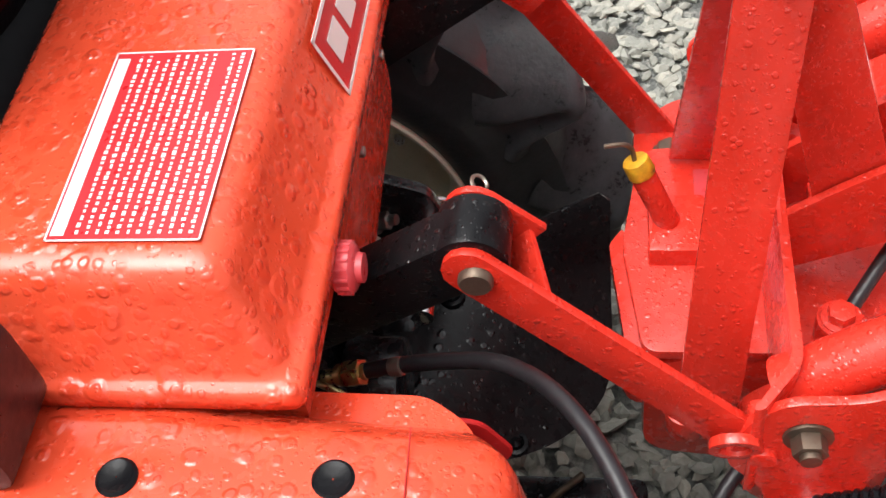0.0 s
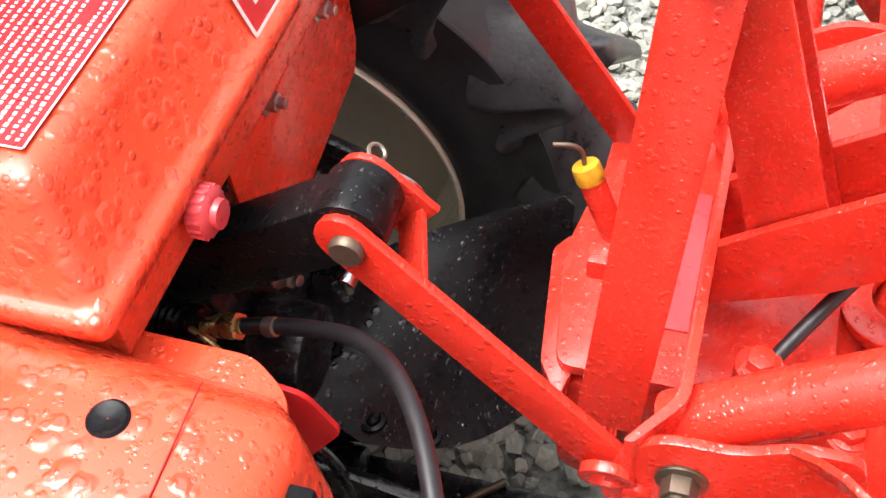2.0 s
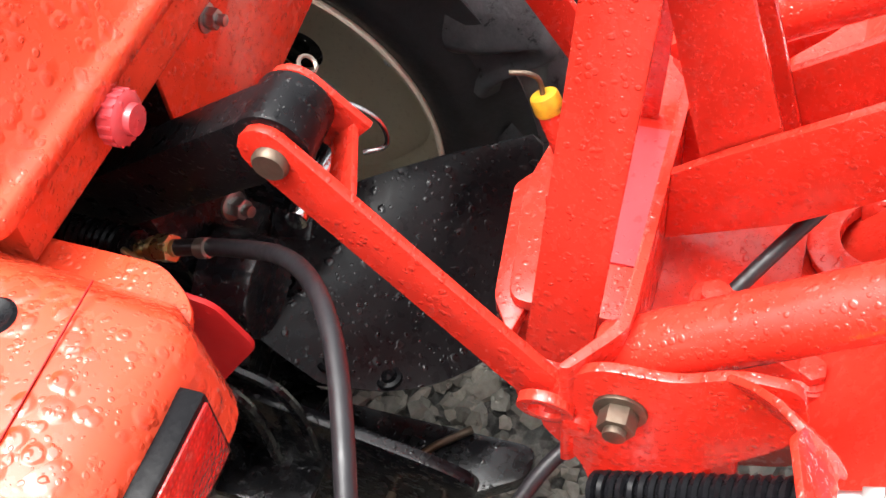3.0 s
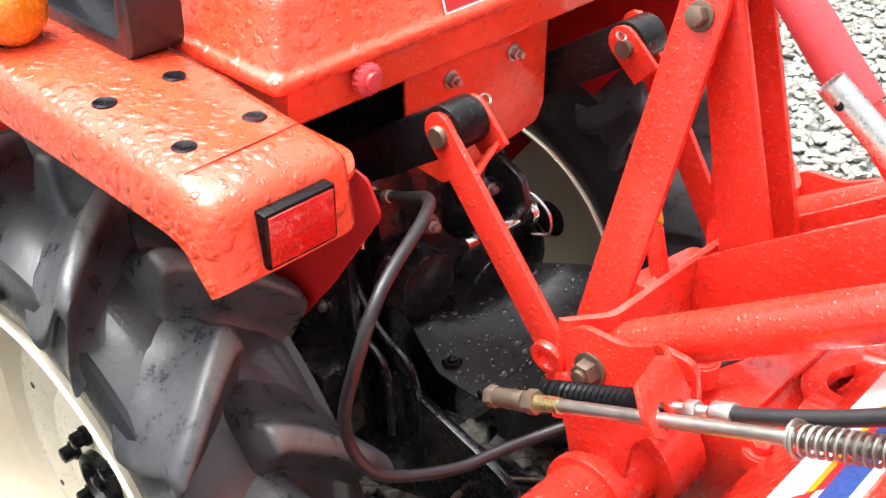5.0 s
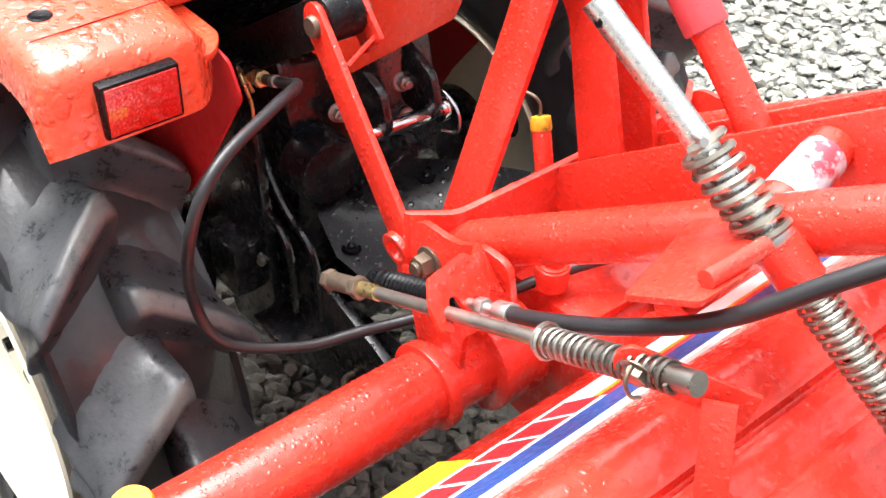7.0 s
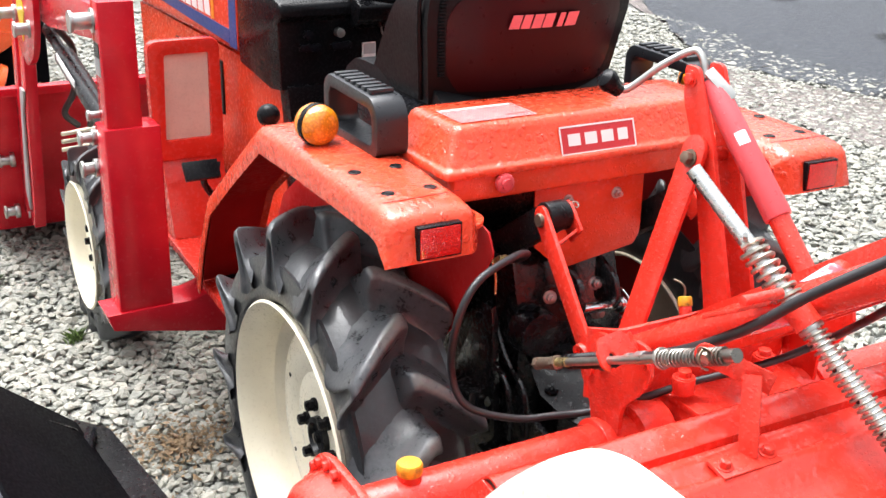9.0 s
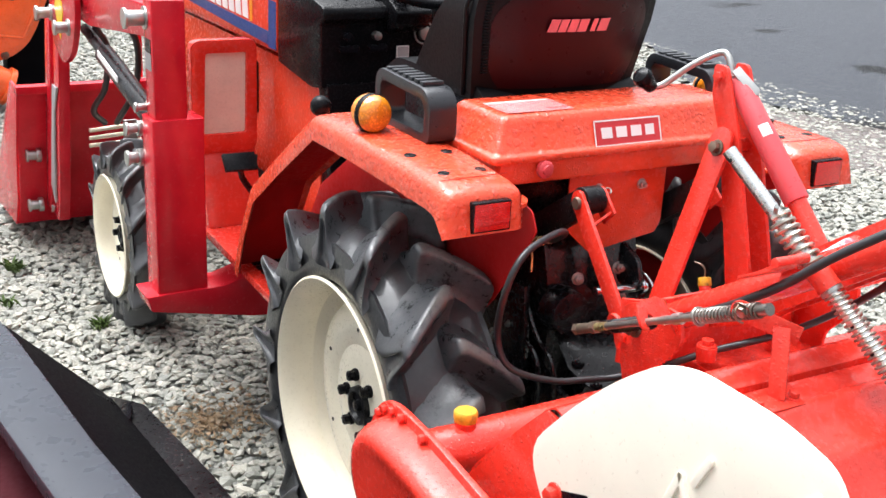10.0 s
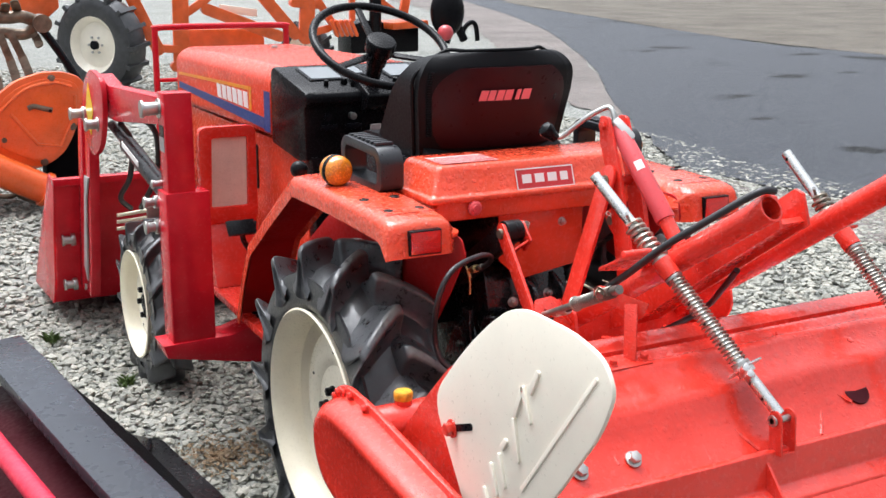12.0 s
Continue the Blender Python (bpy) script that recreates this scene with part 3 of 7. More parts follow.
def wheel(name, label, s, c, half, r_top, r_base, r_rim, rim_half, lean, count, disc_at, nuts, nut_ring, turn=0.0, yaw=0.0):
    """A pressed-steel wheel with its tyre. s: -1 on the tractor's left, 1 on its right."""
    c = Vector(c)
    ax = Vector((s, 0, 0))
    k = r_rim
    # outer flange, well and inner flange
    out = rim_half * 1.25
    prof = [(out, k), (out + 0.004, k - 0.005), (out, k - 0.011), (out * 0.88, k - 0.018), (out * 0.74, k * 0.90), (rim_half * 0.40, k * 0.875), (rim_half * 0.22, k * 0.83), (rim_half * 0.08, k * 0.79), (-rim_half * 0.30, k * 0.72), (-rim_half * 0.5, k * 0.79), (-rim_half * 1.15, k * 0.825), (-rim_half * 1.34, k * 0.852), (-rim_half * 1.39, k * 0.852), (-rim_half * 1.43, k * 0.858), (-rim_half * 1.44, k * 0.870), (-rim_half * 1.41, k * 0.880), (-rim_half * 1.34, k * 0.876), (-rim_half * 1.15, k * 0.85), (-rim_half * 0.55, k * 0.81), (-rim_half * 0.35, k * 0.76), (rim_half * 0.0, k * 0.77), (rim_half * 0.25, k * 0.90), (out * 0.70, k * 0.935), (out * 0.95, k - 0.004)]
    bm = B()
    lathe(bm, prof, c, ax, 72, closed=True)
    d = disc_at
    disc = [(d - 0.028, k * 0.79), (d - 0.012, k * 0.755), (d - 0.003, k * 0.69), (d + 0.001, k * 0.58), (d - 0.003, k * 0.50), (d - 0.008, k * 0.45), (d - 0.004, k * 0.38), (d - 0.002, k * 0.34), (d - 0.002, k * 0.12), (d - 0.008, k * 0.12), (d - 0.008, k * 0.34), (d - 0.014, k * 0.45), (d - 0.006, k * 0.58), (d - 0.016, k * 0.74), (d - 0.034, k * 0.785)]
    lathe(bm, disc, c, ax, 72, closed=True)
    w = part(name, bm, cream, tractor, label, sharp=30)
    bm = B()
    h = half
    tyre_prof = [(h * 0.72, k - 0.008), (h * 0.81, k + 0.004), (h * 0.84, k + 0.22 * (r_base - k)), (h * 0.855, k + 0.45 * (r_base - k)), (h * 0.86, k + 0.66 * (r_base - k)), (h * 0.84, k + 0.82 * (r_base - k)), (h * 0.77, r_base - 0.022), (h * 0.60, r_base - 0.010), (h * 0.35, r_base - 0.002), (0, r_base)]
    tyre_prof += [(-a, r) for a, r in tyre_prof[-2:2:-1]] + [(-h * 0.955, k + 0.15 * (r_base - k)), (-h * 0.955, k * 0.91), (-h * 0.92, k * 0.872)]
    lathe(bm, tyre_prof, c, ax, 72)
    part("tyre", bm, rubber, w, "wet black rubber tyre", sharp=40)
    for side in (-1, 1):
        me = lug_mesh(side, half, r_top, r_base - 0.004, lean)
        me.materials.append(lug_rubber(r_top) if r_top > 0.4 else rubber)
        for i in range(count):
            a = turn + 2 * math.pi * (i + (0.5 if side > 0 else 0)) / count
            o = new("lug", me)
            o.parent = w
            o.location = c - origin[w.name]
            o.rotation_euler = (-a, 0, 0)
    for i in range(nuts):
        a = 2 * math.pi * (i + 0.35) / nuts
        bm = B()
        p = c + ax * (d - 0.002) + Vector((0, math.sin(a), math.cos(a))) * nut_ring
        cyl(bm, p, p + ax * 0.007, 0.014, n=18)
        cyl(bm, p + ax * 0.007, p + ax * 0.022, 0.0115, 0.011, n=6)
        part("wheel_nut", bm, black_plastic, w, "black wheel nut", bevel=0.001)
    for i in range(nuts):
        a = 2 * math.pi * (i + 0.1) / nuts
        p = c + ax * (d + 0.0005) + Vector((0, math.sin(a), math.cos(a))) * k * 0.58
        bm = B()
        cyl(bm, p - ax * 0.002, p + ax * 0.0008, 0.005, n=12)
        part("rim_hole", bm, dark_steel, w, "small dark hole in the rim")
    for i in range(nuts):
        a = 2 * math.pi * (i + 0.62) / nuts
        p = c + ax * (d - 0.013) + Vector((0, math.sin(a), math.cos(a))) * k * 0.48
        bm = B()
        cyl(bm, p, p - ax * 0.009, 0.0085, 0.0075, n=10)
        part("rim_bolt", bm, bright_zinc, w, "bright bolt end on the inner face", bevel=0.001)
    bm = B()
    p = c + ax * (d - 0.004)
    lathe(bm, [(0, nut_ring * 0.66), (0.014, nut_ring * 0.64), (0.016, nut_ring * 0.5), (0.006, nut_ring * 0.44), (0.006, nut_ring * 0.2), (0.016, nut_ring * 0.18), (0.018, 0.001)], p, ax, 32)
    part("hub", bm, black_paint, w, "black hub", sharp=40)
    return w


REAR_C, FRONT_C = (-0.418, -0.004, 0.412), (-0.498, 1.63, 0.287)
wheel("rear_wheel", "cream rear wheel with deep tread", -1, REAR_C, 0.122, 0.458, 0.394, 0.290, 0.084, radians(14), 13, 0.034, 6, 0.066, turn=radians(17.5))
wheel("rear_wheel", "cream rear wheel with deep tread", 1, (-REAR_C[0], REAR_C[1], REAR_C[2]), 0.122, 0.458, 0.394, 0.290, 0.084, radians(14), 13, 0.034, 6, 0.066, turn=radians(4))
wheel("front_wheel", "cream front wheel with worn tread", -1, FRONT_C, 0.084, 0.314, 0.276, 0.205, 0.064, radians(14), 13, 0.036, 5, 0.050)
wheel("front_wheel", "cream front wheel with worn tread", 1, (-FRONT_C[0], FRONT_C[1], FRONT_C[2]), 0.084, 0.314, 0.276, 0.205, 0.064, radians(14), 13, 0.036, 5, 0.050)

# gearbox, axles and the black parts behind them
bm = B()
prism(bm, round_poly([(-0.19, 0.30), (0.9, 0.34), (0.9, 0.62), (0.1, 0.80), (-0.16, 0.80), (-0.20, 0.66)], 0.03), "x", -0.12, 0.12)
gearbox = part("gearbox", bm, oily_black, tractor, "oily black gearbox housing", bevel=0.008)
bm = B()
cyl(bm, (-0.36, 0.012, 0.418), (0.36, 0.012, 0.418), 0.062, n=28)
for x in (-0.34, -0.20, 0.20, 0.34):
    cyl(bm, (x - 0.012, 0.012, 0.418), (x + 0.012, 0.012, 0.418), 0.085, n=28)
part("rear_axle", bm, oily_black, tractor, "black rear axle housing", bevel=0.003)
bm = B()
cyl(bm, (-0.47, 1.63, 0.272), (0.47, 1.63, 0.272), 0.035)
box(bm, -0.10, 0.10, 1.45, 1.80, 0.26, 0.48)
box(bm, -0.13, 0.13, 0.85, 1.95, 0.42, 0.80)
part("engine_block", bm, black_paint, tractor, "black engine and front axle", bevel=0.006)
for x, y, z, r, h in ((-0.10, -0.2, 0.66, 0.05, 0.05), (0.04, -0.2, 0.58, 0.06, 0.04), (0.0, -0.2, 0.46, 0.07, 0.06), (-0.08, -0.2, 0.40, 0.035, 0.05)):
    bm = B()
    cyl(bm, (x, y, z), (x, y - h, z), r, r * 0.9)
    part("boss", bm, oily_black, gearbox, "black cast boss", bevel=0.004)
bm = B()
box(bm, -0.202, -0.12, -0.157, -0.09, 0.44, 0.52)
prism(bm, [(-0.20, 0.36), (-0.08, 0.34), (-0.02, 0.50), (-0.13, 0.70), (-0.17, 0.70)], "x", -0.165, -0.150)
box(bm, -0.19, -0.125, -0.27, -0.17, 0.40, 0.412)
part("rear_casting", bm, oily_black, gearbox, "black rear cover plate", bevel=0.004)
for x, y in ((-0.158, 0.0), (-0.142, -0.034)):
    bm = B()
    sweep(bm, [(x, -0.120 + y, 0.648), (x, -0.146 + y, 0.612), (x, -0.176 + y, 0.586), (x, -0.216 + y, 0.565), (x, -0.234 + y, 0.52), (x, -0.238 + y, 0.45)], 0.006, 8)
    part("lever_arm", bm, oily_black, gearbox, "black bent lever arm")
bm = B()
prism(bm, round_poly([(-0.13, -0.10), (-0.13, -0.40), (-0.085, -0.47), (-0.05, -0.47), (-0.05, -0.10)], 0.02), "z", 0.375, 0.395)
prism(bm, round_poly([(-0.16, 0.30), (-0.42, 0.40), (-0.44, 0.46), (-0.40, 0.48), (-0.16, 0.55)], 0.02), "x", -0.142, -0.128)
part("drawbar", bm, oily_black, tractor, "black drawbar plates", bevel=0.003)
bm = B()
sweep(bm, [(-0.12, -0.37, 0.40), (-0.15, -0.40, 0.41), (-0.17, -0.37, 0.41), (-0.15, -0.345, 0.405), (-0.09, -0.36, 0.40), (-0.05, -0.40, 0.40)], 0.0045)
part("hitch_clip", bm, rusty, tractor, "rusty bent wire clip")
for p, ax_, r in (((-0.077, -0.20, 0.62), (-0.3, -1, 0.1), 0.011), ((-0.063, -0.212, 0.719), (-0.3, -1, 0.2), 0.010), ((0.038, -0.215, 0.730), (-0.2, -1, 0.3), 0.010), ((-0.15, -0.165, 0.50), (-1, -0.4, 0), 0.012), ((-0.15, -0.12, 0.60), (-1, -0.2, 0), 0.010), ((0.06, -0.2, 0.66), (-0.2, -1, 0.1), 0.011)):
    bm = B()
    d = Vector(ax_).normalized()
    bolt(bm, p, d, r, 0.016)
    cyl(bm, Vector(p) + d * 0.014, Vector(p) + d * 0.024, r * 0.55, n=10)
    part("bolt", bm, steel, gearbox, "zinc-plated bolt", bevel=0.001)
# link pin with its clip, over the drive-shaft cover
bm = B()
prism(bm, round_poly([(-0.21, 0.70), (-0.27, 0.69), (-0.285, 0.72), (-0.27, 0.765), (-0.21, 0.79)], 0.012), "x", -0.040, -0.028)
part("link_bracket", bm, oily_black, gearbox, "black top-link bracket", bevel=0.002)
bm = B()
prism(bm, round_poly([(-0.21, 0.70), (-0.27, 0.69), (-0.285, 0.72), (-0.27, 0.765), (-0.21, 0.79)], 0.012), "x", 0.040, 0.052)
part("link_bracket", bm, oily_black, gearbox, "black top-link bracket", bevel=0.002)
bm = B()
cyl(bm, (-0.060, -0.268, 0.710), (0.062, -0.264, 0.702), 0.0105)
cyl(bm, (0.058, -0.264, 0.702), (0.070, -0.264, 0.702), 0.017)
sweep(bm, [(0.055, -0.262, 0.73), (0.06, -0.275, 0.735), (0.064, -0.30, 0.715), (0.06, -0.305, 0.69), (0.05, -0.285, 0.685)], 0.0025)
part("link_pin", bm, chrome, gearbox, "bright link pin with wire clip", bevel=0.001)

# rubber cover over the drive shaft: a sagging sheet with one lifted corner
bm = B()
NEAR = curve_points([(-0.122, -0.285, 0.556), (-0.101, -0.340, 0.530), (-0.060, -0.395, 0.515), (0.001, -0.428, 0.512), (0.109, -0.429, 0.545), (0.138, -0.432, 0.642)], 4)
FAR = curve_points([(-0.114, -0.214, 0.612), (-0.080, -0.206, 0.610), (-0.020, -0.206, 0.606), (0.045, -0.235, 0.612), (0.100, -0.320, 0.630), (0.142, -0.420, 0.648)], 4)
rows = []
for j in range(11):
    t = j / 10
    sag = 0.022 * math.sin(math.pi * min(1.0, t * 1.2))
    rows.append([(Vector(a).lerp(Vector(b), t) + Vector((0, 0, sag * math.sin(math.pi * i / (len(NEAR) - 1))))) for i, (a, b) in enumerate(zip(FAR, NEAR))])
FLAP = rows
sheet(bm, rows)
thicken(bm, 0.005)
flap = part("shaft_cover", bm, flap_rubber, tractor, "black rubber drive-shaft cover, beaded with rain", sharp=60)
for p in (FLAP[7][3] + Vector((0, 0, 0.003)), FLAP[9][5] + Vector((0, 0, 0.003)), FLAP[2][6] + Vector((0, 0, 0.003)), FLAP[2][12] + Vector((0, 0, 0.003))):
    bm = B()
    lathe(bm, [(0, 0.014), (0.004, 0.013), (0.005, 0.009), (0.002, 0.007), (0.006, 0.006), (0.009, 0.001)], p, (0, 0, 1), 20)
    part("fastener", bm, black_plastic, flap)

# ---- fenders ----

def smooth_line(pts, r, seg=5):
    """An open 2D line with its corners rounded."""
    out = [tuple(pts[0])]
    for a, b, c in zip(pts, pts[1:], pts[2:]):
        a, b, c = Vector(a), Vector(b), Vector(c)
        u, w = a - b, c - b
        k = min(r, 0.45 * u.length, 0.45 * w.length)
        p, q = b + u.normalized() * k, b + w.normalized() * k
        out += [tuple((1 - t) ** 2 * p + 2 * t * (1 - t) * b + t * t * q) for t in np.linspace(0, 1, seg + 1)]
    return out + [tuple(pts[-1])]


FEN_LINE = smooth_line([(-0.398, 0.919), (-0.388, 0.992), (-0.345, 1.003), (-0.20, 1.007), (0.0, 1.010), (0.185, 1.008), (0.40, 0.868), (0.585, 0.745), (0.66, 0.62), (0.715, 0.492)], 0.020)


def fender(s):
    prof = [Vector(p) for p in FEN_LINE]
    nrm = []
    for i in range(len(prof)):
        t = prof[min(i + 1, len(prof) - 1)] - prof[max(i - 1, 0)]
        nrm.append(Vector((-t.y, t.x)).normalized())
    # across: outer lip, rounded edge, top, rounded inner edge
    across = [(-0.4935, -0.052), (-0.4930, -0.030), (-0.4915, -0.018), (-0.4875, -0.009), (-0.4805, -0.003), (-0.471, 0.0), (-0.43, 0.0012), (-0.39, 0.0012), (-0.356, 0.0), (-0.346, -0.0025), (-0.339, -0.007), (-0.332, -0.014), (-0.324, -0.024), (-0.316, -0.036), (-0.307, -0.052)]
    bm = B()
    rows = []
    for i, (p, n) in enumerate(zip(prof, nrm)):
        widen = 0.012 * max(0.0, min(1.0, (p.x - 0.185) / 0.4))
        row = []
        for k, (x, o) in enumerate(across):
            rear = abs(n.x) if p.x < -0.33 else 0.0
            if k < 6:
                # at the rear the outer lip drops to the foot of the rear face
                share = o / -0.052
                b = max(0.0, min(1.0, (0.995 - p.y) / 0.076))
                low = 0.951 * (1 - b) + 0.916 * b
                x += widen - 0.004 * share * b
                row.append((s * -x, (1 - rear) * (p.x + n.x * o) + rear * (p.x + share * (0.040 * (1 - b) + 0.006 * b)), (1 - rear) * (p.y + n.y * o) + rear * (p.y - share * (p.y - low))))
                continue
            else:
                # the inner edge is a shallow fold ahead and a deep flared one at the rear
                deep = 0.30 + 0.70 * max(0.0, min(1.0, (-0.20 - p.x) / 0.10))
                if k > 9:
                    o *= deep
                    x = -0.339 + (x + 0.339) * (0.5 + 0.5 * deep)
            row.append((s * -x, p.x + n.x * o, p.y + n.y * o))
        rows.append(row)
    for k in range(len(across)):
        col = [Vector(r[k]) for r in rows]
        folded = set()
        for i in range(len(col) - 1):
            run = prof[i + 1] - prof[i]
            if (col[i + 1].y - col[i].y) * run.x + (col[i + 1].z - col[i].z) * run.y < 0:
                folded |= {max(0, i - 1), i, i + 1, min(len(col) - 1, i + 2)}
        groups = []
        for i in sorted(folded):
            if groups and i - groups[-1][-1] == 1:
                groups[-1].append(i)
            else:
                groups.append([i])
        for g in groups:
            mid = (col[g[0]] + col[g[-1]]) / 2
            for i in g:
                rows[i][k] = tuple(mid)
    sheet(bm, rows)
    bmesh.ops.remove_doubles(bm, verts=bm.verts[:], dist=0.0002)
    thicken(bm, 0.003)
    f = part("fender", bm, pool_red, tractor, "red steel fender covered in rain drops", sharp=50)
    # added thin sheet below the top, its darker red painting the arch's shade
    bm = B()
    under = []
    for p, n in zip(prof, nrm):
        if p.x > -0.30:
            w = 0.012 * max(0.0, min(1.0, (p.x - 0.185) / 0.4))
            under.append([(s * (0.4865 - w), p.x - n.x * 0.042, p.y - n.y * 0.042)] + [(s * x, p.x - n.x * 0.0072, p.y - n.y * 0.0072) for x in (0.4785 - w, 0.43, 0.38, 0.346, 0.332)])
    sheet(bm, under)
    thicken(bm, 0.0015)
    part("underside", bm, shade_and_seam_red, f, "thin sheet under the fender, darker red for its shade", sharp=50)
    # inner panel, with the shade beside the wheel put into its red
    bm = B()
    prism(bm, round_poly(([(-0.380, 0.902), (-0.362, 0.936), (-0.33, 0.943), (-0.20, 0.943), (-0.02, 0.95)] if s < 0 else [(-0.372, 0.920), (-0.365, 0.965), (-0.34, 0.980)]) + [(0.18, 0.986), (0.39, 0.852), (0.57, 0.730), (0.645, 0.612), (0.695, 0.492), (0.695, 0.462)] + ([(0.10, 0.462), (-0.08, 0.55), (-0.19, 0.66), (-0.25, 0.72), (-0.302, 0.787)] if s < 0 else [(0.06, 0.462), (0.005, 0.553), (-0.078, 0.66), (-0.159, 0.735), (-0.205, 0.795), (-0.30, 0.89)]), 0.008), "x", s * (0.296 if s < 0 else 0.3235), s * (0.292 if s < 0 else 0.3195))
    part("inner_panel", bm, shade_and_seam_red, f, "red inner fender panel", bevel=0.0015)
    bm = B()
    prism(bm, round_poly([(0.300, -0.352), (0.285, -0.330), (0.282, -0.215), (0.333, -0.215), (0.333, -0.365), (0.312, -0.362)], 0.010), "z", 0.944, 0.952)
    flip(bm, s < 0)
    part("gusset", bm, body_red, f, bevel=0.002)
    # reflector in its black bezel
    bm = B()
    box(bm, 0.368, 0.446, -0.4035, -0.386, 0.924, 0.979)
    bez = flip(bm, s < 0)
    bz = part("reflector", bez, black_plastic, f, "red reflector in a black bezel", bevel=0.003)
    bm = B()
    box(bm, 0.3715, 0.4425, -0.4050, -0.4020, 0.9275, 0.9755)
    part("lens", flip(bm, s < 0), red_lens, bz, "red reflector lens", bevel=0.001)
    for x, y, z in ((0.446, -0.298, 1.0025), (0.369, -0.296, 1.0025), (0.451, -0.181, 1.0065), (0.373, -0.178, 1.0065)):
        bm = B()
        lathe(bm, [(-0.002, 0.0120), (0.0025, 0.0118), (0.0038, 0.0100), (0.0030, 0.008), (0.0026, 0.0005)], (s * x, y, z), (0, 0, 1), 24)
        part("grommet", bm, black_plastic, f, "black rubber plug")
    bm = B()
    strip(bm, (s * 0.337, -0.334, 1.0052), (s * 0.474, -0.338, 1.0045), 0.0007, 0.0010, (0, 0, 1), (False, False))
    part("seam", bm, shade_and_seam_red, f, "thin dark seam")
    # grab handle
    bm = B()
    out = round_poly([(-0.128, 1.008), (-0.128, 1.085), (-0.105, 1.112), (0.085, 1.120), (0.105, 1.10), (0.105, 1.010)], 0.02, 4)
    inn = round_poly([(-0.104, 1.026), (-0.104, 1.075), (-0.092, 1.090), (0.072, 1.096), (0.082, 1.085), (0.082, 1.028)], 0.012, 4)
    lo_o, hi_o = [bm.verts.new((0.322, *p)) for p in out], [bm.verts.new((0.384, *p)) for p in out]
    lo_i, hi_i = [bm.verts.new((0.322, *p)) for p in inn], [bm.verts.new((0.384, *p)) for p in inn]
    for a, b in ((lo_o, hi_o), (hi_o, hi_i), (hi_i, lo_i), (lo_i, lo_o)):
        bridge(bm, a, b)
    flip(bm, s < 0)
    gh = part("grab_handle", bm, handle_plastic, f, "black moulded grab handle", bevel=0.004)
    for i in range(7):
        bm = B()
        y = -0.085 + i * 0.024
        box(bm, 0.330, 0.376, y, y + 0.014, 1.111, 1.1215 + 0.0004 * i)
        part("grip_rib", flip(bm, s < 0), handle_plastic, gh, bevel=0.002)
    # turn signal on its foot
    bm = B()
    cyl(bm, (s * 0.440, 0.010, 1.002), (s * 0.440, 0.010, 1.016), 0.022, 0.018)
    lamp = part("turn_signal", bm, black_plastic, f, "amber turn signal with a black band", bevel=0.002)
    c = Vector((s * 0.440, 0.006, 1.046))
    ax_ = Vector((0.25 * s, 1.0, 0.0)).normalized()
    for g in (-1, 1):
        bm = B()
        lathe(bm, [(0.004, 0.0375), (0.012, 0.0375), (0.022, 0.034), (0.030, 0.027), (0.034, 0.016), (0.0355, 0.0005)], c, ax_ * g, 36)
        part("amber_lens", bm, amber_lens, lamp, "amber lens")
    bm = B()
    cyl(bm, c - ax_ * 0.006, c + ax_ * 0.006, 0.0388, n=36)
    part("lamp_band", bm, black_plastic, lamp, "black band", bevel=0.001)
    return f


fender(-1)
fender(1)

# ---- battery cover under the seat ----
bm = B()
cx0, cx1, cy0, cy1 = -0.325, 0.322, -0.273, -0.035


def cover_ring(inset, z, r):
    pts = round_poly([(cx0 + inset, cy0 + inset), (cx1 - inset, cy0 + inset), (cx1 - inset, cy1 - inset), (cx0 + inset, cy1 - inset)], r, 5)
    return [bm.verts.new((x, y, z)) for x, y in pts]


rings = [cover_ring(i, z, r) for i, z, r in ((0.003, 0.998, 0.012), (0.0, 1.000, 0.012), (0.0, 1.010, 0.012), (0.003, 1.0135, 0.012), (0.008, 1.014, 0.012), (0.012, 1.019, 0.013), (0.030, 1.066, 0.014), (0.034, 1.0755, 0.014), (0.041, 1.0805, 0.014), (0.052, 1.082, 0.014), (0.062, 1.082, 0.010), (0.068, 1.0835, 0.008), (0.080, 1.0835, 0.006))]
for a, b in zip(rings, rings[1:]):
    bridge(bm, a, b)
bm.faces.new(rings[-1])
cover = part("battery_cover", bm, pool_red, tractor, "red pressed-steel battery cover, beaded with rain", sharp=60)
bm = B()
prism(bm, round_poly([(-0.262, 0.954), (-0.264, 1.002), (-0.05, 1.002), (-0.05, 0.954)], 0.006), "x", -0.305, 0.305)
part("battery_box", bm, body_red, tractor, "red box under the battery cover", bevel=0.003)
bm = B()
cyl(bm, (-0.213, -0.258, 0.984), (-0.213, -0.268, 0.984), 0.006)
lathe(bm, [(0.006, 0.008), (0.008, 0.0150), (0.010, 0.0165), (0.019, 0.0165), (0.021, 0.0145), (0.022, 0.010), (0.0262, 0.0095), (0.027, 0.0005)], (-0.213, -0.261, 0.984), (0, -1, 0), 28)
knob = part("knob", bm, pink_red, tractor, "red plastic fastening knob")
for i in range(16):
    a = 2 * math.pi * i / 16
    bm = B()
    c = Vector((-0.213 + 0.0162 * math.cos(a), -0.2715, 0.984 + 0.0162 * math.sin(a)))
    cyl(bm, c, c + Vector((0, -0.0085, 0)), 0.0016, n=6)
    part("grip_rib", bm, pink_red, knob)
bm = B()
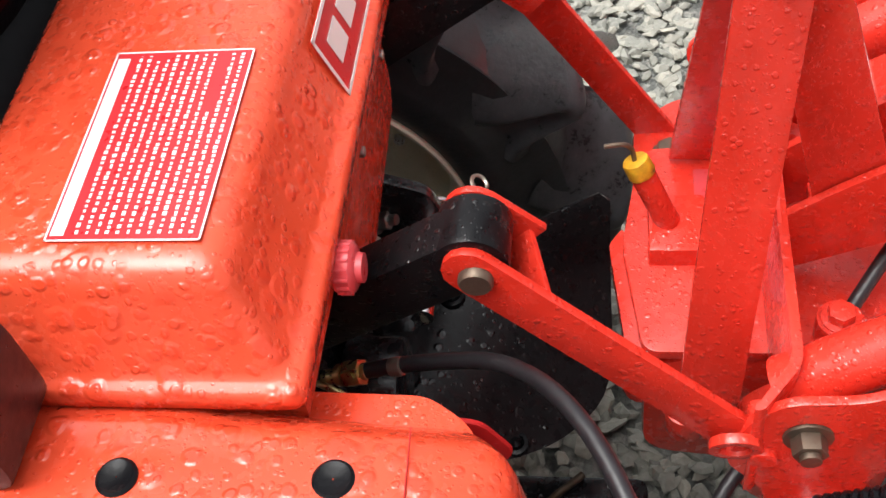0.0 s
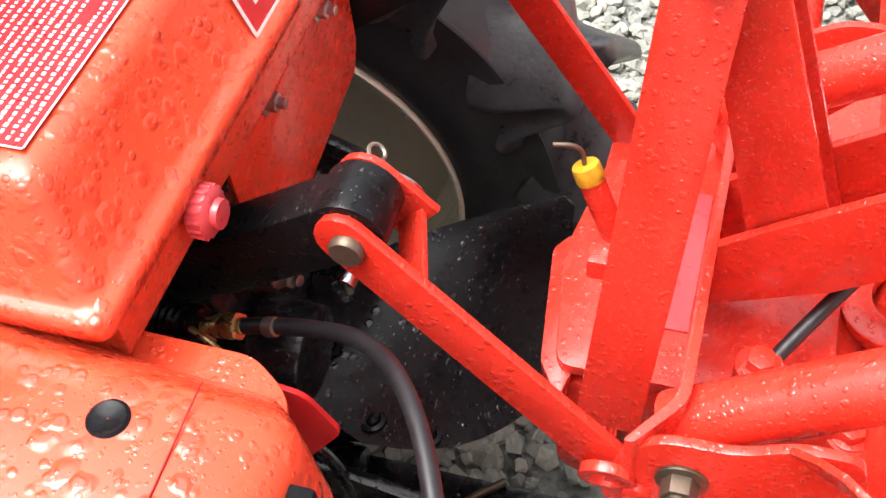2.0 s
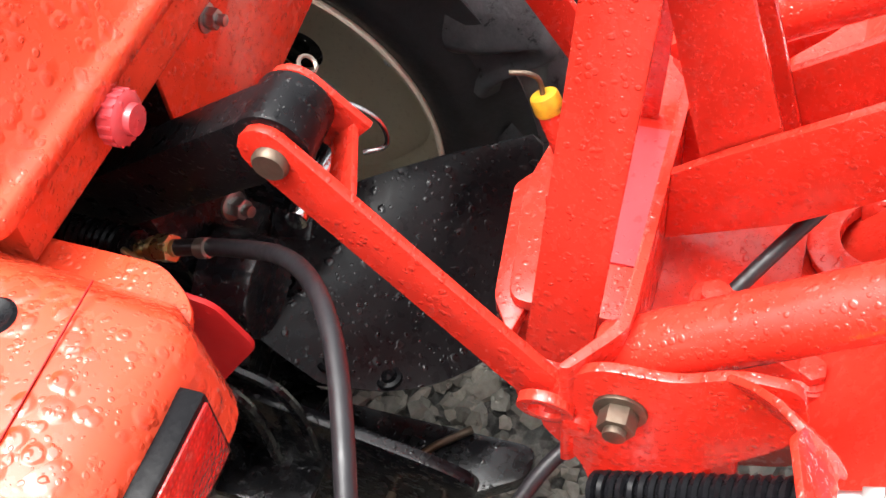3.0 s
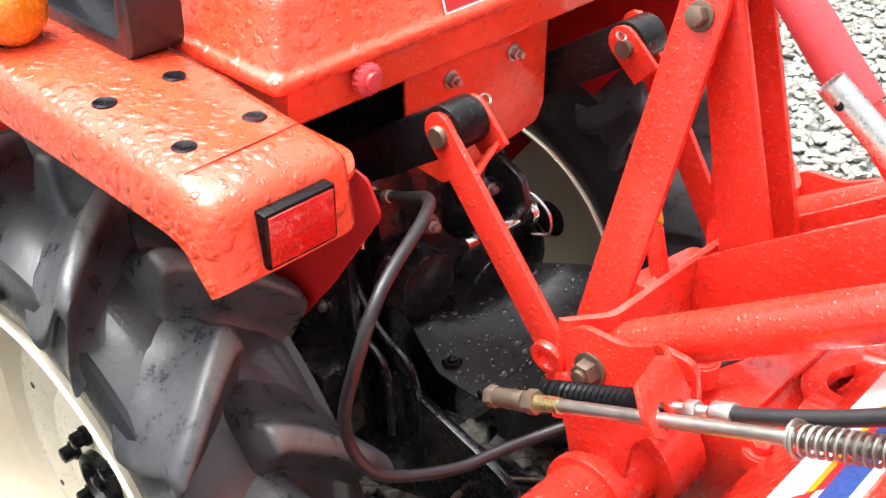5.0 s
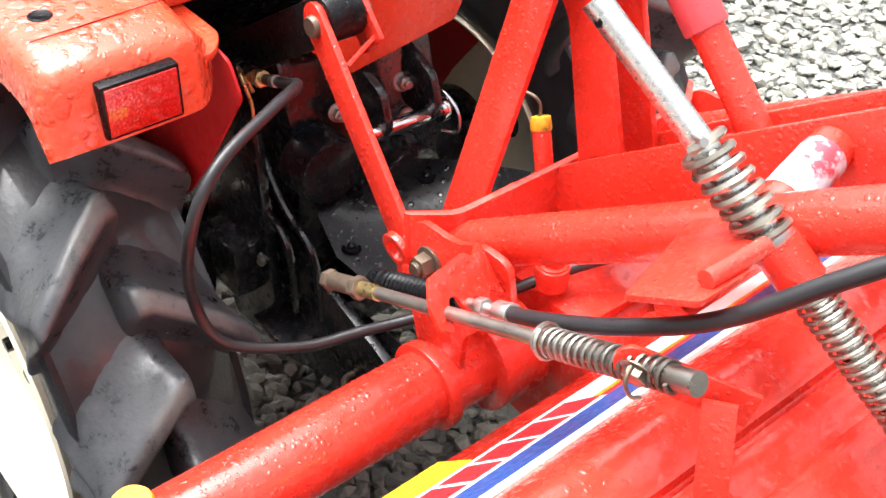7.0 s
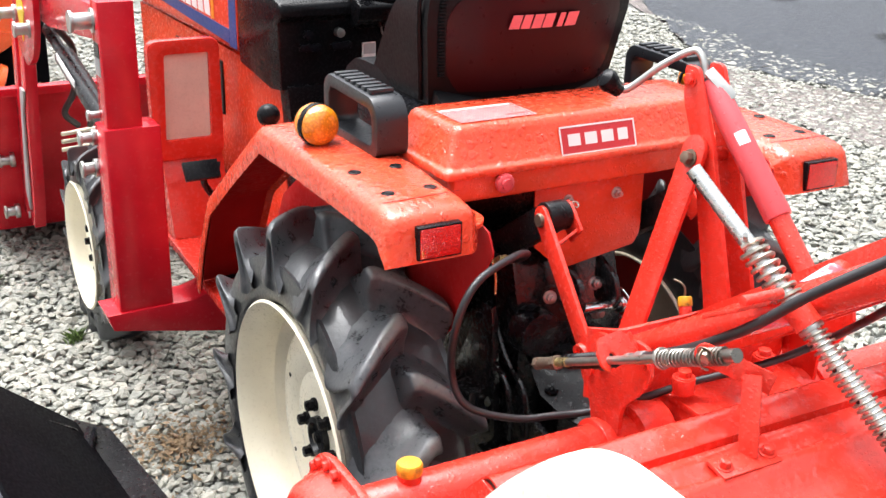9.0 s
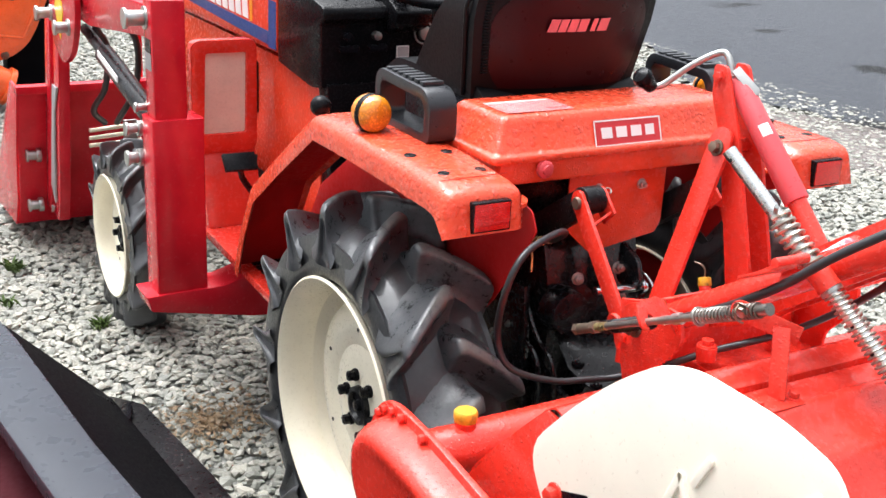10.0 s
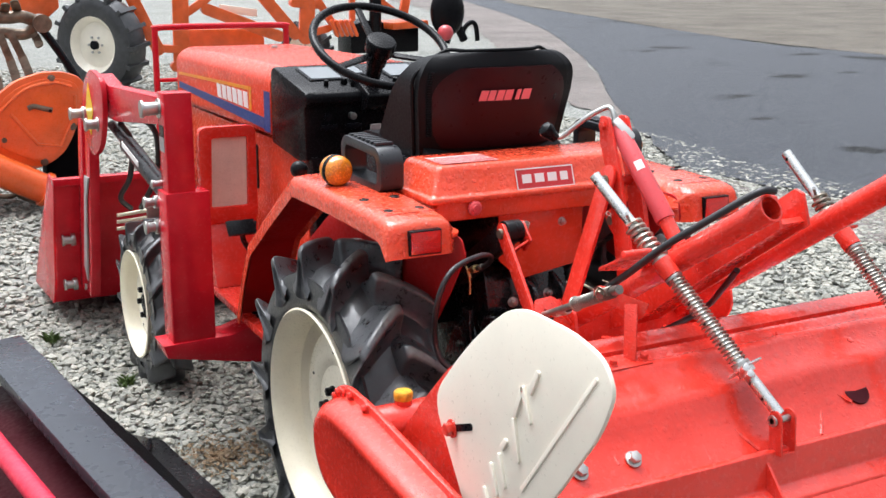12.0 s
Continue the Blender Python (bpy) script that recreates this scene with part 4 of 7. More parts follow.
prism(bm, round_poly([(-0.124, 0.992), (-0.121, 0.838), (-0.060, 0.784), (0.108, 0.808), (0.121, 0.832), (0.121, 0.992)], 0.007), "y", -0.2360, -0.2320)
plate = part("rear_plate", bm, body_red, tractor, "red rear cover plate", bevel=0.0012)
for x in (-0.051, 0.058):
    bm = B()
    bolt(bm, (x, -0.2360, 0.918), (0, -1, 0), 0.0085, 0.010)
    cyl(bm, (x, -0.2455, 0.918), (x, -0.2525, 0.918), 0.0045, n=12)
    part("bolt", bm, steel, plate, "zinc-plated bolt", bevel=0.0008)

# instruction label on the cover: a maroon field with white rows that cannot be read
bm = B()
box(bm, -0.271, -0.119, -0.224, -0.134, 1.0836, 1.0839)
label = part("label", bm, red_print, cover, "maroon instruction label with white print")
bm = B()
z0, z1 = 1.0839, 1.0841
for a in ((-0.271, -0.119, -0.224, -0.2228), (-0.271, -0.119, -0.1352, -0.134), (-0.271, -0.2698, -0.224, -0.134), (-0.1202, -0.119, -0.224, -0.134), (-0.267, -0.125, -0.1445, -0.1365)):
    box(bm, *a, z0, z1)
rng = random.Random(4)
for k in range(12):
    y = -0.2185 + k * 0.0060
    x = -0.266
    end = -0.123 - rng.choice((0.0, 0.0, 0.004, 0.05))
    while x < end:
        w = rng.uniform(0.0016, 0.0034)
        box(bm, x, min(x + w, end), y, y + rng.uniform(0.0014, 0.0026), z0, z1)
        x += w + rng.uniform(0.0009, 0.0024)
part("label_print", bm, white_print, label, "white rows of small print", recalc=False)


def on_rear(u, w):
    """A place on the sloping rear face of the cover: u along x, w up the slope."""
    return Vector((u, -0.262 + 0.017 * w / 0.05 - 0.0016, 1.0165 + w))


def rear_quad(bm, pts, lift=0.0):
    off = Vector((0, -0.95, 0.32)) * lift
    a = [on_rear(*p) for p in pts]
    lo, hi = [bm.verts.new(p + off) for p in a], [bm.verts.new(p + off + Vector((0, -0.0005, 0.0002))) for p in a]
    bm.faces.new(hi)
    bridge(bm, lo, hi)


bm = B()
MX0, MX1, MZ0, MZ1 = -0.090, 0.074, -0.004, 0.045
rear_quad(bm, round_poly([(MX0, MZ0), (MX1, MZ0), (MX1, MZ1), (MX0, MZ1)], 0.004))
badge = part("badge", bm, red_print, cover, "maroon name badge with a white border")
bm = B()
for q in (((MX0, MZ0), (MX1, MZ0), (MX1, MZ0 + 0.003), (MX0, MZ0 + 0.003)), ((MX0, MZ1 - 0.003), (MX1, MZ1 - 0.003), (MX1, MZ1), (MX0, MZ1)), ((MX0, MZ0), (MX0 + 0.003, MZ0), (MX0 + 0.003, MZ1), (MX0, MZ1)), ((MX1 - 0.003, MZ0), (MX1, MZ0), (MX1, MZ1), (MX1 - 0.003, MZ1))):
    rear_quad(bm, q, 0.0008)
part("badge_border", bm, white_print, badge, "white border")
for cx, wd in ((-0.060, 0.026), (-0.024, 0.026), (0.012, 0.026), (0.046, 0.022)):
    bm = B()
    rear_quad(bm, ((cx - wd / 2, 0.011), (cx + wd / 2, 0.011), (cx + wd / 2, 0.031), (cx - wd / 2, 0.031)), 0.0008)
    part("badge_bar", bm, white_print, badge, "plain white bar")

# ---- three-point lift ----


def lift_side(s):
    bm = B()
    strip(bm, (-0.158, -0.346, 0.938), (-0.150, -0.10, 0.775), 0.052, 0.034, (1, 0.1, 0), (True, True))
    cyl(bm, (-0.177, -0.346, 0.938), (-0.134, -0.346, 0.938), 0.0265, n=28)
    part("lift_arm", flip(bm, s > 0), black_paint, tractor, "black lift arm", bevel=0.003)
    bm = B()
    low_end = (-0.2065, -0.548, 0.752) if s < 0 else (-0.203, -0.492, 0.652)
    strip(bm, (-0.1815, -0.350 if s < 0 else -0.328, 0.936), low_end, 0.038, 0.008, (1, 0, 0.0), (True, True), (0.006, 0.004))
    link = part("lift_link", flip(bm, s > 0), till_red, tractor, "red flat lift link, wet", bevel=0.0015)
    bm = B()
    strip(bm, (-0.129, -0.348, 0.938), (-0.131, -0.380, 0.908), 0.042, 0.006, (1, 0, 0), (True, False), (0.004, 0))
    strip(bm, (-0.131, -0.374, 0.914), (-0.178, -0.388, 0.900), 0.026, 0.005, (0.30, -0.62, -0.62), (False, False))
    part("link_fork", flip(bm, s > 0), till_red, link, bevel=0.0015)
    bm = B()
    cyl(bm, (-0.190, -0.350, 0.936), (-0.118, -0.350, 0.936), 0.011)
    lathe(bm, [(0.0, 0.0122), (0.004, 0.0122), (0.0065, 0.0105), (0.0065, 0.0005)], (-0.1855, -0.350, 0.936), (-1, 0, 0), 24)
    part("pin", flip(bm, s > 0), rusty, link, "brown steel pin", bevel=0.0)
    bm = B()
    coil(bm, (-0.116, -0.348, 0.952), (-0.116, -0.350, 0.954), 0.0062, 0.0015, 1.0, 6, 14)
    part("split_ring", flip(bm, s > 0), spring_steel, link)


lift_side(-1)
lift_side(1)

# ---- control hose from the fender to the tiller ----
bm = B()
HOSE = [(-0.192, -0.231, 0.823), (-0.198, -0.307, 0.853), (-0.226, -0.374, 0.891), (-0.287, -0.426, 0.913), (-0.376, -0.466, 0.901), (-0.412, -0.470, 0.842), (-0.403, -0.439, 0.744), (-0.384, -0.458, 0.685), (-0.311, -0.488, 0.659), (-0.250, -0.505, 0.657), (-0.194, -0.528, 0.662), (-0.14, -0.580, 0.695), (-0.074, -0.625, 0.731), (0.02, -0.700, 0.780), (0.06, -0.770, 0.840), (0.03, -0.850, 0.905), (0.0, -0.92, 0.965)]
sweep(bm, HOSE, 0.0063, 12)
hose = part("cable", bm, hose_black, tractor, "black rubber-sheathed control cable hanging in a loop")
bm = B()
p = Vector(HOSE[0])
d = (Vector(HOSE[0]) - Vector(HOSE[1])).normalized()
cyl(bm, p - d * 0.030, p + d * 0.020, 0.0062)
cyl(bm, p - d * 0.026, p - d * 0.012, 0.0108, n=6)
cyl(bm, p - d * 0.010, p - d * 0.004, 0.0090, n=16)
part("cable_end", bm, brass, hose, "yellow-zinc cable fitting", bevel=0.001)
bm = B()
q = Vector(HOSE[0]).lerp(Vector(HOSE[1]), 0.62)
cyl(bm, q, q - d * 0.010, 0.0074, n=18)
part("ferrule", bm, spring_steel, hose, "crimped steel ferrule", bevel=0.001)
bm = B()
sweep(bm, [p + d * 0.006 + Vector(v) for v in ((0.0, 0.0, -0.02), (-0.012, 0.004, 0.010), (-0.020, -0.006, 0.020), (-0.024, -0.022, 0.010), (-0.018, -0.026, -0.02), (-0.02, -0.03, -0.05))], 0.0024)
part("cable_clip", bm, brass, hose, "bent wire clip")
bm = B()
coil(bm, p + d * 0.014, p + d * 0.085 + Vector((0, 0, 0.02)), 0.0115, 0.0042, 11, 6, 14)
cyl(bm, p + d * 0.010, p + d * 0.085 + Vector((0, 0, 0.02)), 0.0110)
part("cable_boot", bm, black_plastic, hose, "ribbed black boot")

# ---- floor, guard, pedals ----
bm = B()
prism(bm, round_poly([(-0.47, 0.43), (-0.44, 1.30), (-0.24, 1.30), (-0.24, 0.43)], 0.02), "z", 0.462, 0.486)
step_plate = part("step_plate", bm, till_red, tractor, "red footplate", bevel=0.004)
for i in range(6):
    bm = B()
    y = 0.62 + i * 0.036
    box(bm, -0.43, -0.335, y, y + 0.022, 0.486, 0.492)
    part("tread_rib", bm, black_plastic, step_plate, "black rubber tread", bevel=0.002)
bm = B()
prism(bm, [(1.02, 0.486), (1.30, 0.486), (1.14, 0.70), (1.10, 0.70)], "x", -0.44, -0.27)
part("kick_panel", bm, till_red, step_plate, "red front slope", bevel=0.006)
bm = B()
px0, px1, pz0, pz1 = -0.462, -0.268, 0.690, 1.012
outer = round_poly([(px0, pz0), (px1, pz0), (px1, pz1), (px0, pz1)], 0.03)
inner = round_poly([(-0.426, 0.744), (-0.302, 0.744), (-0.298, 0.974), (-0.418, 0.974)], 0.008)
fo, fi = [bm.verts.new((x, 1.085, z)) for x, z in outer], [bm.verts.new((x, 1.085, z)) for x, z in inner]
bo, bi = [bm.verts.new((x, 1.12, z)) for x, z in outer], [bm.verts.new((x, 1.12, z)) for x, z in inner]
for a, b in ((fo, bo), (bo, bi), (bi, fi), (fi, fo)):
    bridge(bm, a, b)
guard = part("leg_guard", bm, till_red, tractor, "red leg guard with a beige window", bevel=0.004)
bm = B()
box(bm, -0.430, -0.295, 1.098, 1.104, 0.742, 0.977)
part("pane", bm, pane_beige, guard, "beige translucent pane")
bm = B()
prism(bm, [(-0.09, 0.0), (0.0, 0.0), (0.0, 0.012), (-0.09, 0.012)], "y", 0, 0.05)
for v in bm.verts:
    v.co = Matrix.Translation((-0.36, 0.845, 0.70)) @ Matrix.Rotation(radians(50), 4, "X") @ v.co
for i in range(5):
    x = -0.44 + i * 0.018
    strip(bm, (x, 0.842, 0.705), (x + 0.014, 0.868, 0.736), 0.007, 0.006, (0, -0.76, 0.64), (False, False))
pedal = part("pedal", bm, black_plastic, tractor, "black clutch pedal with a chequered pad", bevel=0.001)
bm = B()
sweep(bm, [(-0.40, 0.87, 0.71), (-0.38, 0.90, 0.66), (-0.33, 0.92, 0.60), (-0.25, 0.92, 0.55)], 0.009)
part("pedal_arm", bm, dark_steel, pedal)
bm = B()
cyl(bm, (-0.37, 0.27, 0.90), (-0.440, 0.235, 1.002), 0.005)
lev = part("range_lever", bm, steel, tractor, "lever with a black ball knob")
bm = B()
bmesh.ops.create_uvsphere(bm, u_segments=24, v_segments=14, radius=0.023, matrix=Matrix.Translation((-0.448, 0.232, 1.012)))
part("knob", bm, black_plastic, lev, "black ball knob")

# ---- seat ----


def seat_point(u, w):
    """u across (-1..1), w up (0..1): the outline of the backrest widens upward and rounds at the top."""
    half = 0.205 + 0.022 * min(1, w / 0.6)
    if w > 0.72:
        half -= 0.075 * (1 - math.sqrt(max(0.0, 1 - ((w - 0.72) / 0.281) ** 2)))
    z = 1.055 + 0.268 * w - 0.006 * abs(u) ** 3 * max(0.0, w - 0.5)
    y = -0.030 - 0.055 * w + 0.05 * abs(u) ** 2.2 + 0.02 * max(0.0, w - 0.85) / 0.15
    return Vector((0.0 + u * half, y, z))


bm = B()
m, n = 17, 20
back_rows = [[seat_point(-1 + 2 * i / (m - 1), math.sin(0.5 * math.pi * j / (n - 1))) for i in range(m)] for j in range(n)]
front_rows = [[Vector((p.x * (0.955 - 0.03 * j / (n - 1)), p.y, p.z - 0.010 * j / (n - 1))) + Vector((0, 0.055 + 0.22 * (1 - j / (n - 1)) ** 1.1 * abs(-1 + 2 * i / (m - 1)) ** 1.5, 0.0)) for i, p in enumerate(row)] for j, row in enumerate(back_rows)]
vb, vf = sheet(bm, back_rows), sheet(bm, front_rows)
edge_b = vb[0] + [r[-1] for r in vb[1:]] + vb[-1][-2::-1] + [r[0] for r in vb[-2:0:-1]]
edge_f = vf[0] + [r[-1] for r in vf[1:]] + vf[-1][-2::-1] + [r[0] for r in vf[-2:0:-1]]
bridge(bm, edge_b, edge_f)
soften(bm, 0.012, 50, 3)
seat = part("seat", bm, vinyl, tractor, "black vinyl seat with a maroon back shell", sharp=70)
bm = B()
rows = []
for j in range(13):
    f = j / 12
    w = 0.10 + 0.76 * f
    wide = 0.86 - 0.24 * max(0.0, (f - 0.6) / 0.4) ** 2.5 - 0.10 * max(0.0, (0.25 - f) / 0.25) ** 2
    rows.append([seat_point(wide * (-1 + i / 8), w) + Vector((0, -0.0055 + 0.004 * max(0, abs(-1 + i / 8) - 0.8) / 0.2, 0)) for i in range(17)])
sheet(bm, rows)
thicken(bm, 0.004)
shell = part("back_shell", bm, seat_shell, seat, "glossy maroon backrest shell", sharp=60)
for i in range(26):
    f = i / 25
    k = seat_point(-0.90, 0.22 + 0.60 * f)
    bm = B()
    box(bm, k.x - 0.006, k.x + 0.006, k.y - 0.0065, k.y + 0.004, k.z - 0.002, k.z + 0.002)
    part("stitch", bm, vinyl, seat, bevel=0.001)
pink_print = plain("pink_print", (0.75, 0.16, 0.18), 0.35, var=0.1, bump=0.0)
for x, w in ((-0.085, 0.020), (-0.062, 0.018), (-0.040, 0.020), (-0.017, 0.022), (0.016, 0.012), (0.034, 0.026)):
    bm = B()
    vs = []
    for a, z in ((x, 1.203), (x + w, 1.203), (x + w + 0.006, 1.229), (x + 0.006, 1.229)):
        k = seat_point(a / 0.20, (z - 1.055) / 0.265)
        vs.append(bm.verts.new((a, k.y - 0.0135, z)))
    bm.faces.new(vs)
    thicken(bm, 0.001)
    part("model_mark", bm, pink_print, seat, "plain pale red slanted bar")
bm = B()
sweep(bm, [seat_point(-1, w) + Vector((-0.001, 0.030, 0)) for w in (0.02, 0.2, 0.4, 0.6, 0.8)] + [seat_point(u, 1.0) + Vector((0, 0.03, 0.001)) for u in (-0.92, -0.6, 0, 0.6, 0.92)] + [seat_point(1, w) + Vector((0.001, 0.030, 0)) for w in (0.8, 0.6, 0.4, 0.2, 0.02)], 0.005, 8)
part("piping", bm, vinyl, seat, "black piping")
bm = B()
prism(bm, round_poly([(-0.06, 1.03), (0.40, 1.00), (0.42, 1.05), (0.36, 1.085), (0.0, 1.085)], 0.02), "x", -0.20, 0.20)
part("cushion", bm, vinyl, seat, "black vinyl cushion", bevel=0.015)
bm = B()
box(bm, -0.235, 0.235, -0.015, 0.36, 0.62, 1.050)
part("seat_base", bm, dark_steel, seat, "dark seat base", bevel=0.01)

# ---- dashboard, steering wheel, hood ----
bm = B()
prism(bm, [(0.945, 0.972), (0.945, 1.200), (0.920, 1.214), (0.655, 1.160), (0.642, 1.150), (0.640, 1.128), (0.662, 1.112), (0.650, 0.955), (0.72, 0.945)], "x", -0.262, 0.262)
dash = part("dashboard", bm, black_plastic, tractor, "black dashboard with gauges, wet", bevel=0.008)
bm = B()
prism(bm, [(-0.250, 0.965), (0.250, 0.965), (0.235, 0.86), (0.20, 0.50), (-0.232, 0.50), (-0.240, 0.86)], "y", 0.640, 0.700)
part("dash_column", bm, black_plastic, dash, "black lower dash", bevel=0.006)
bm = B()
prism(bm, round_poly([(0.58, 1.150), (0.66, 1.185), (0.74, 1.190), (0.74, 1.10), (0.66, 1.085), (0.60, 1.110)], 0.012), "x", -0.085, 0.015)
part("column_bracket", bm, black_plastic, dash, "black steering column bracket", bevel=0.006)
slope = (Vector((0, 0.920, 1.214)) - Vector((0, 0.655, 1.160))).normalized()
up_n = Vector((0, -slope.z, slope.y))


def on_dash(x, t, lift=0.0):
    return Vector((x, 0.655, 1.160)) + slope * t + up_n * lift


for x0, x1, t0, t1 in ((-0.195, -0.095, 0.110, 0.225), (-0.065, -0.005, 0.150, 0.225), (0.075, 0.185, 0.110, 0.225)):
    bm = B()
    for grow, lift0, lift1 in ((0.007, 0.0, 0.005),):
        a = [on_dash(x, t, lift0) for x, t in ((x0 - grow, t0 - grow), (x1 + grow, t0 - grow), (x1 + grow, t1 + grow), (x0 - grow, t1 + grow))]
        lo, hi = [bm.verts.new(p) for p in a], [bm.verts.new(p + up_n * lift1) for p in a]
        bm.faces.new(hi)
        bridge(bm, lo, hi)
    gz = part("gauge", bm, dark_steel, dash, "square gauge behind glass", bevel=0.002)
    bm = B()
    a = [on_dash(x, t, 0.0052) for x, t in ((x0, t0), (x1, t0), (x1, t1), (x0, t1))]
    lo, hi = [bm.verts.new(p) for p in a], [bm.verts.new(p + up_n * 0.002) for p in a]
    bm.faces.new(hi)
    bridge(bm, lo, hi)
    part("gauge_glass", bm, glass, gz, "pale gauge glass")
for x, t, r in ((-0.17, 0.055, 0.008), (-0.105, 0.070, 0.012), (-0.085, 0.045, 0.009), (0.06, 0.05, 0.010)):
    bm = B()
    p = on_dash(x, t)
    cyl(bm, p, p + up_n * 0.018, r, r * 0.85, n=16)
    part("switch", bm, black_plastic, dash, "black switch knob", bevel=0.002)
bm = B()
p = Vector((0.030, 0.655, 1.085))
cyl(bm, p, p + Vector((0, -0.014, 0)), 0.018)
lathe(bm, [(0.0, 0.030), (0.004, 0.030), (0.004, 0.026), (0.0, 0.026)], p, (0, -1, 0), 28)
part("ignition_switch", bm, steel, dash, "ignition switch with a ring dial", bevel=0.001)
bm = B()
box(bm, -0.052, -0.018, 0.644, 0.650, 1.008, 1.055)
part("sticker", bm, white_print, dash, "small white sticker")
bm = B()
box(bm, -0.050, -0.020, 0.6425, 0.645, 1.028, 1.053)
part("sticker_panel", bm, grey_print, dash)
for x in (-0.215, -0.135):
    bm = B()
    box(bm, x, x + 0.05, 0.632, 0.650, 1.045, 1.062)
    part("label_strip", bm, dark_steel, dash, bevel=0.002)
    bm = B()
    cyl(bm, (x + 0.02, 0.650, 1.085), (x + 0.02, 0.628, 1.085), 0.011)
    part("lower_switch", bm, steel if x > -0.2 else dark_steel, dash, "small switch", bevel=0.002)

SW_C, SW_N = Vector((-0.035, 0.605, 1.296)), Vector((0.0, -0.52, 0.85)).normalized()
bm = B()
d_, u_, v_ = basis(SW_N)
rim_pts = [SW_C + 0.205 * (math.cos(a) * u_ + math.sin(a) * v_) for a in np.linspace(0, 2 * math.pi, 49)[:-1]]
rr = [ring(bm, p, (p - SW_C).normalized(), SW_N, 0.0125, 10) for p in rim_pts]
for a, b in zip(rr, rr[1:] + rr[:1]):
    bridge(bm, a, b)
sw = part("steering_wheel", bm, black_plastic, tractor, "black three-spoke steering wheel")
for k in range(3):
    bm = B()
    a = radians(90 + 120 * k)
    e = SW_C + 0.20 * (math.cos(a) * u_ + math.sin(a) * v_)
    strip(bm, SW_C - SW_N * 0.03, e, 0.022, 0.008, SW_N, (False, False))
    part("spoke", bm, black_plastic, sw, bevel=0.002)
bm = B()
lathe(bm, [(-0.055, 0.030), (-0.02, 0.032), (-0.012, 0.044), (0.022, 0.046), (0.030, 0.042), (0.031, 0.001)], SW_C - SW_N * 0.012, SW_N, 32)
cyl(bm, SW_C - SW_N * 0.05, SW_C - SW_N * 0.165, 0.024)
part("steering_column", bm, black_plastic, sw, "black steering column and boss", bevel=0.002)

bm = B()
hood_sec = round_poly([(-0.262, 0.985), (-0.262, 1.175), (-0.225, 1.212), (0.225, 1.212), (0.262, 1.175), (0.262, 0.985)], 0.03, 5)
ring_rows = [[(x, y, 0.985 + (z - 0.985) * f) for x, z in hood_sec] for y, f in ((0.948, 1.0), (1.0, 1.0), (1.6, 0.985), (2.0, 0.965), (2.03, 0.94))]
vs = sheet(bm, ring_rows)
bm.faces.new(vs[-1])
bm.faces.new(vs[0][::-1])
hood = part("hood", bm, body_red, tractor, "red engine hood with navy and yellow side stripes", bevel=0.0, sharp=50)
bm = B()
prism(bm, [(0.70, 0.48), (1.0, 0.60), (2.0, 0.66), (2.02, 0.975), (0.945, 0.972), (0.72, 0.945)], "x", -0.235, 0.235)
part("hood_side", bm, body_red, tractor, "red side panel under the hood", bevel=0.004)
bm = B()
prism(bm, [(1.16, 0.78), (1.60, 0.78), (1.60, 0.93), (1.16, 0.93)], "x", -0.241, -0.232)
part("grille", bm, dark_steel, hood, "dark side opening", bevel=0.003)


def hood_stripe(mat, name, y0, y1, a0, a1, b0, b1, lab=""):
    """A stripe on the left side of the hood between two slanting edges."""
    bm = B()
    x = -0.2632
    lo = [(y0, a0), (y1, a1), (y1, b1), (y0, b0)]
    prism(bm, lo, "x", x, x + 0.0012)
    return part(name, bm, mat, hood, lab)


hood_stripe(gold_print, "yellow_stripe", 1.16, 2.0, 1.118, 1.098, 1.130, 1.108, "yellow stripe")
hood_stripe(blue_print, "blue_stripe", 1.012, 2.0, 1.006, 1.046, 1.043, 1.070, "navy stripe")
hood_stripe(blue_print, "blue_block", 0.955, 1.010, 1.000, 1.000, 1.130, 1.130, "navy block")
hood_stripe(gold_print, "yellow_block", 1.135, 1.155, 1.052, 1.050, 1.130, 1.130, "yellow block")
for i in range(6):
    y = 1.50 - i * 0.058
    bm = B()
    prism(bm, [(y, 1.062 - i * 0.001), (y - 0.044, 1.060 - i * 0.001), (y - 0.036, 1.108), (y + 0.008, 1.110)], "x", -0.2636, -0.262)
    part("name_block", bm, white_print, hood, "plain white block of a side mark")
bm = B()
prism(bm, [(1.96, 1.0), (2.0, 1.0), (2.0, 1.02), (1.96, 1.02)], "x", 0.02, 0.07)
cyl(bm, (0.03, 1.7, 1.20), (0.03, 1.7, 1.222), 0.012)
part("hood_latch", bm, chrome, hood, "bright hood latch", bevel=0.002)

# ---- rotary tiller hitched behind ----
tiller = thing("rotary_tiller", (0, -0.8, 0), "red rotary tiller with a ribbed sheet hood, hitched behind the tractor", "tiller")

# cross plate with bent ends, to which the frame tubes are welded
bm = B()
prism(bm, round_poly([(-0.215, -0.535), (-0.172, -0.566), (0.172, -0.566), (0.215, -0.535), (0.215, -0.543), (0.175, -0.574), (-0.175, -0.574), (-0.215, -0.543)], 0.012, 3), "z", 0.700, 0.822)
cross = part("cross_plate", bm, till_red, tiller, "red bent cross plate", bevel=0.0015)


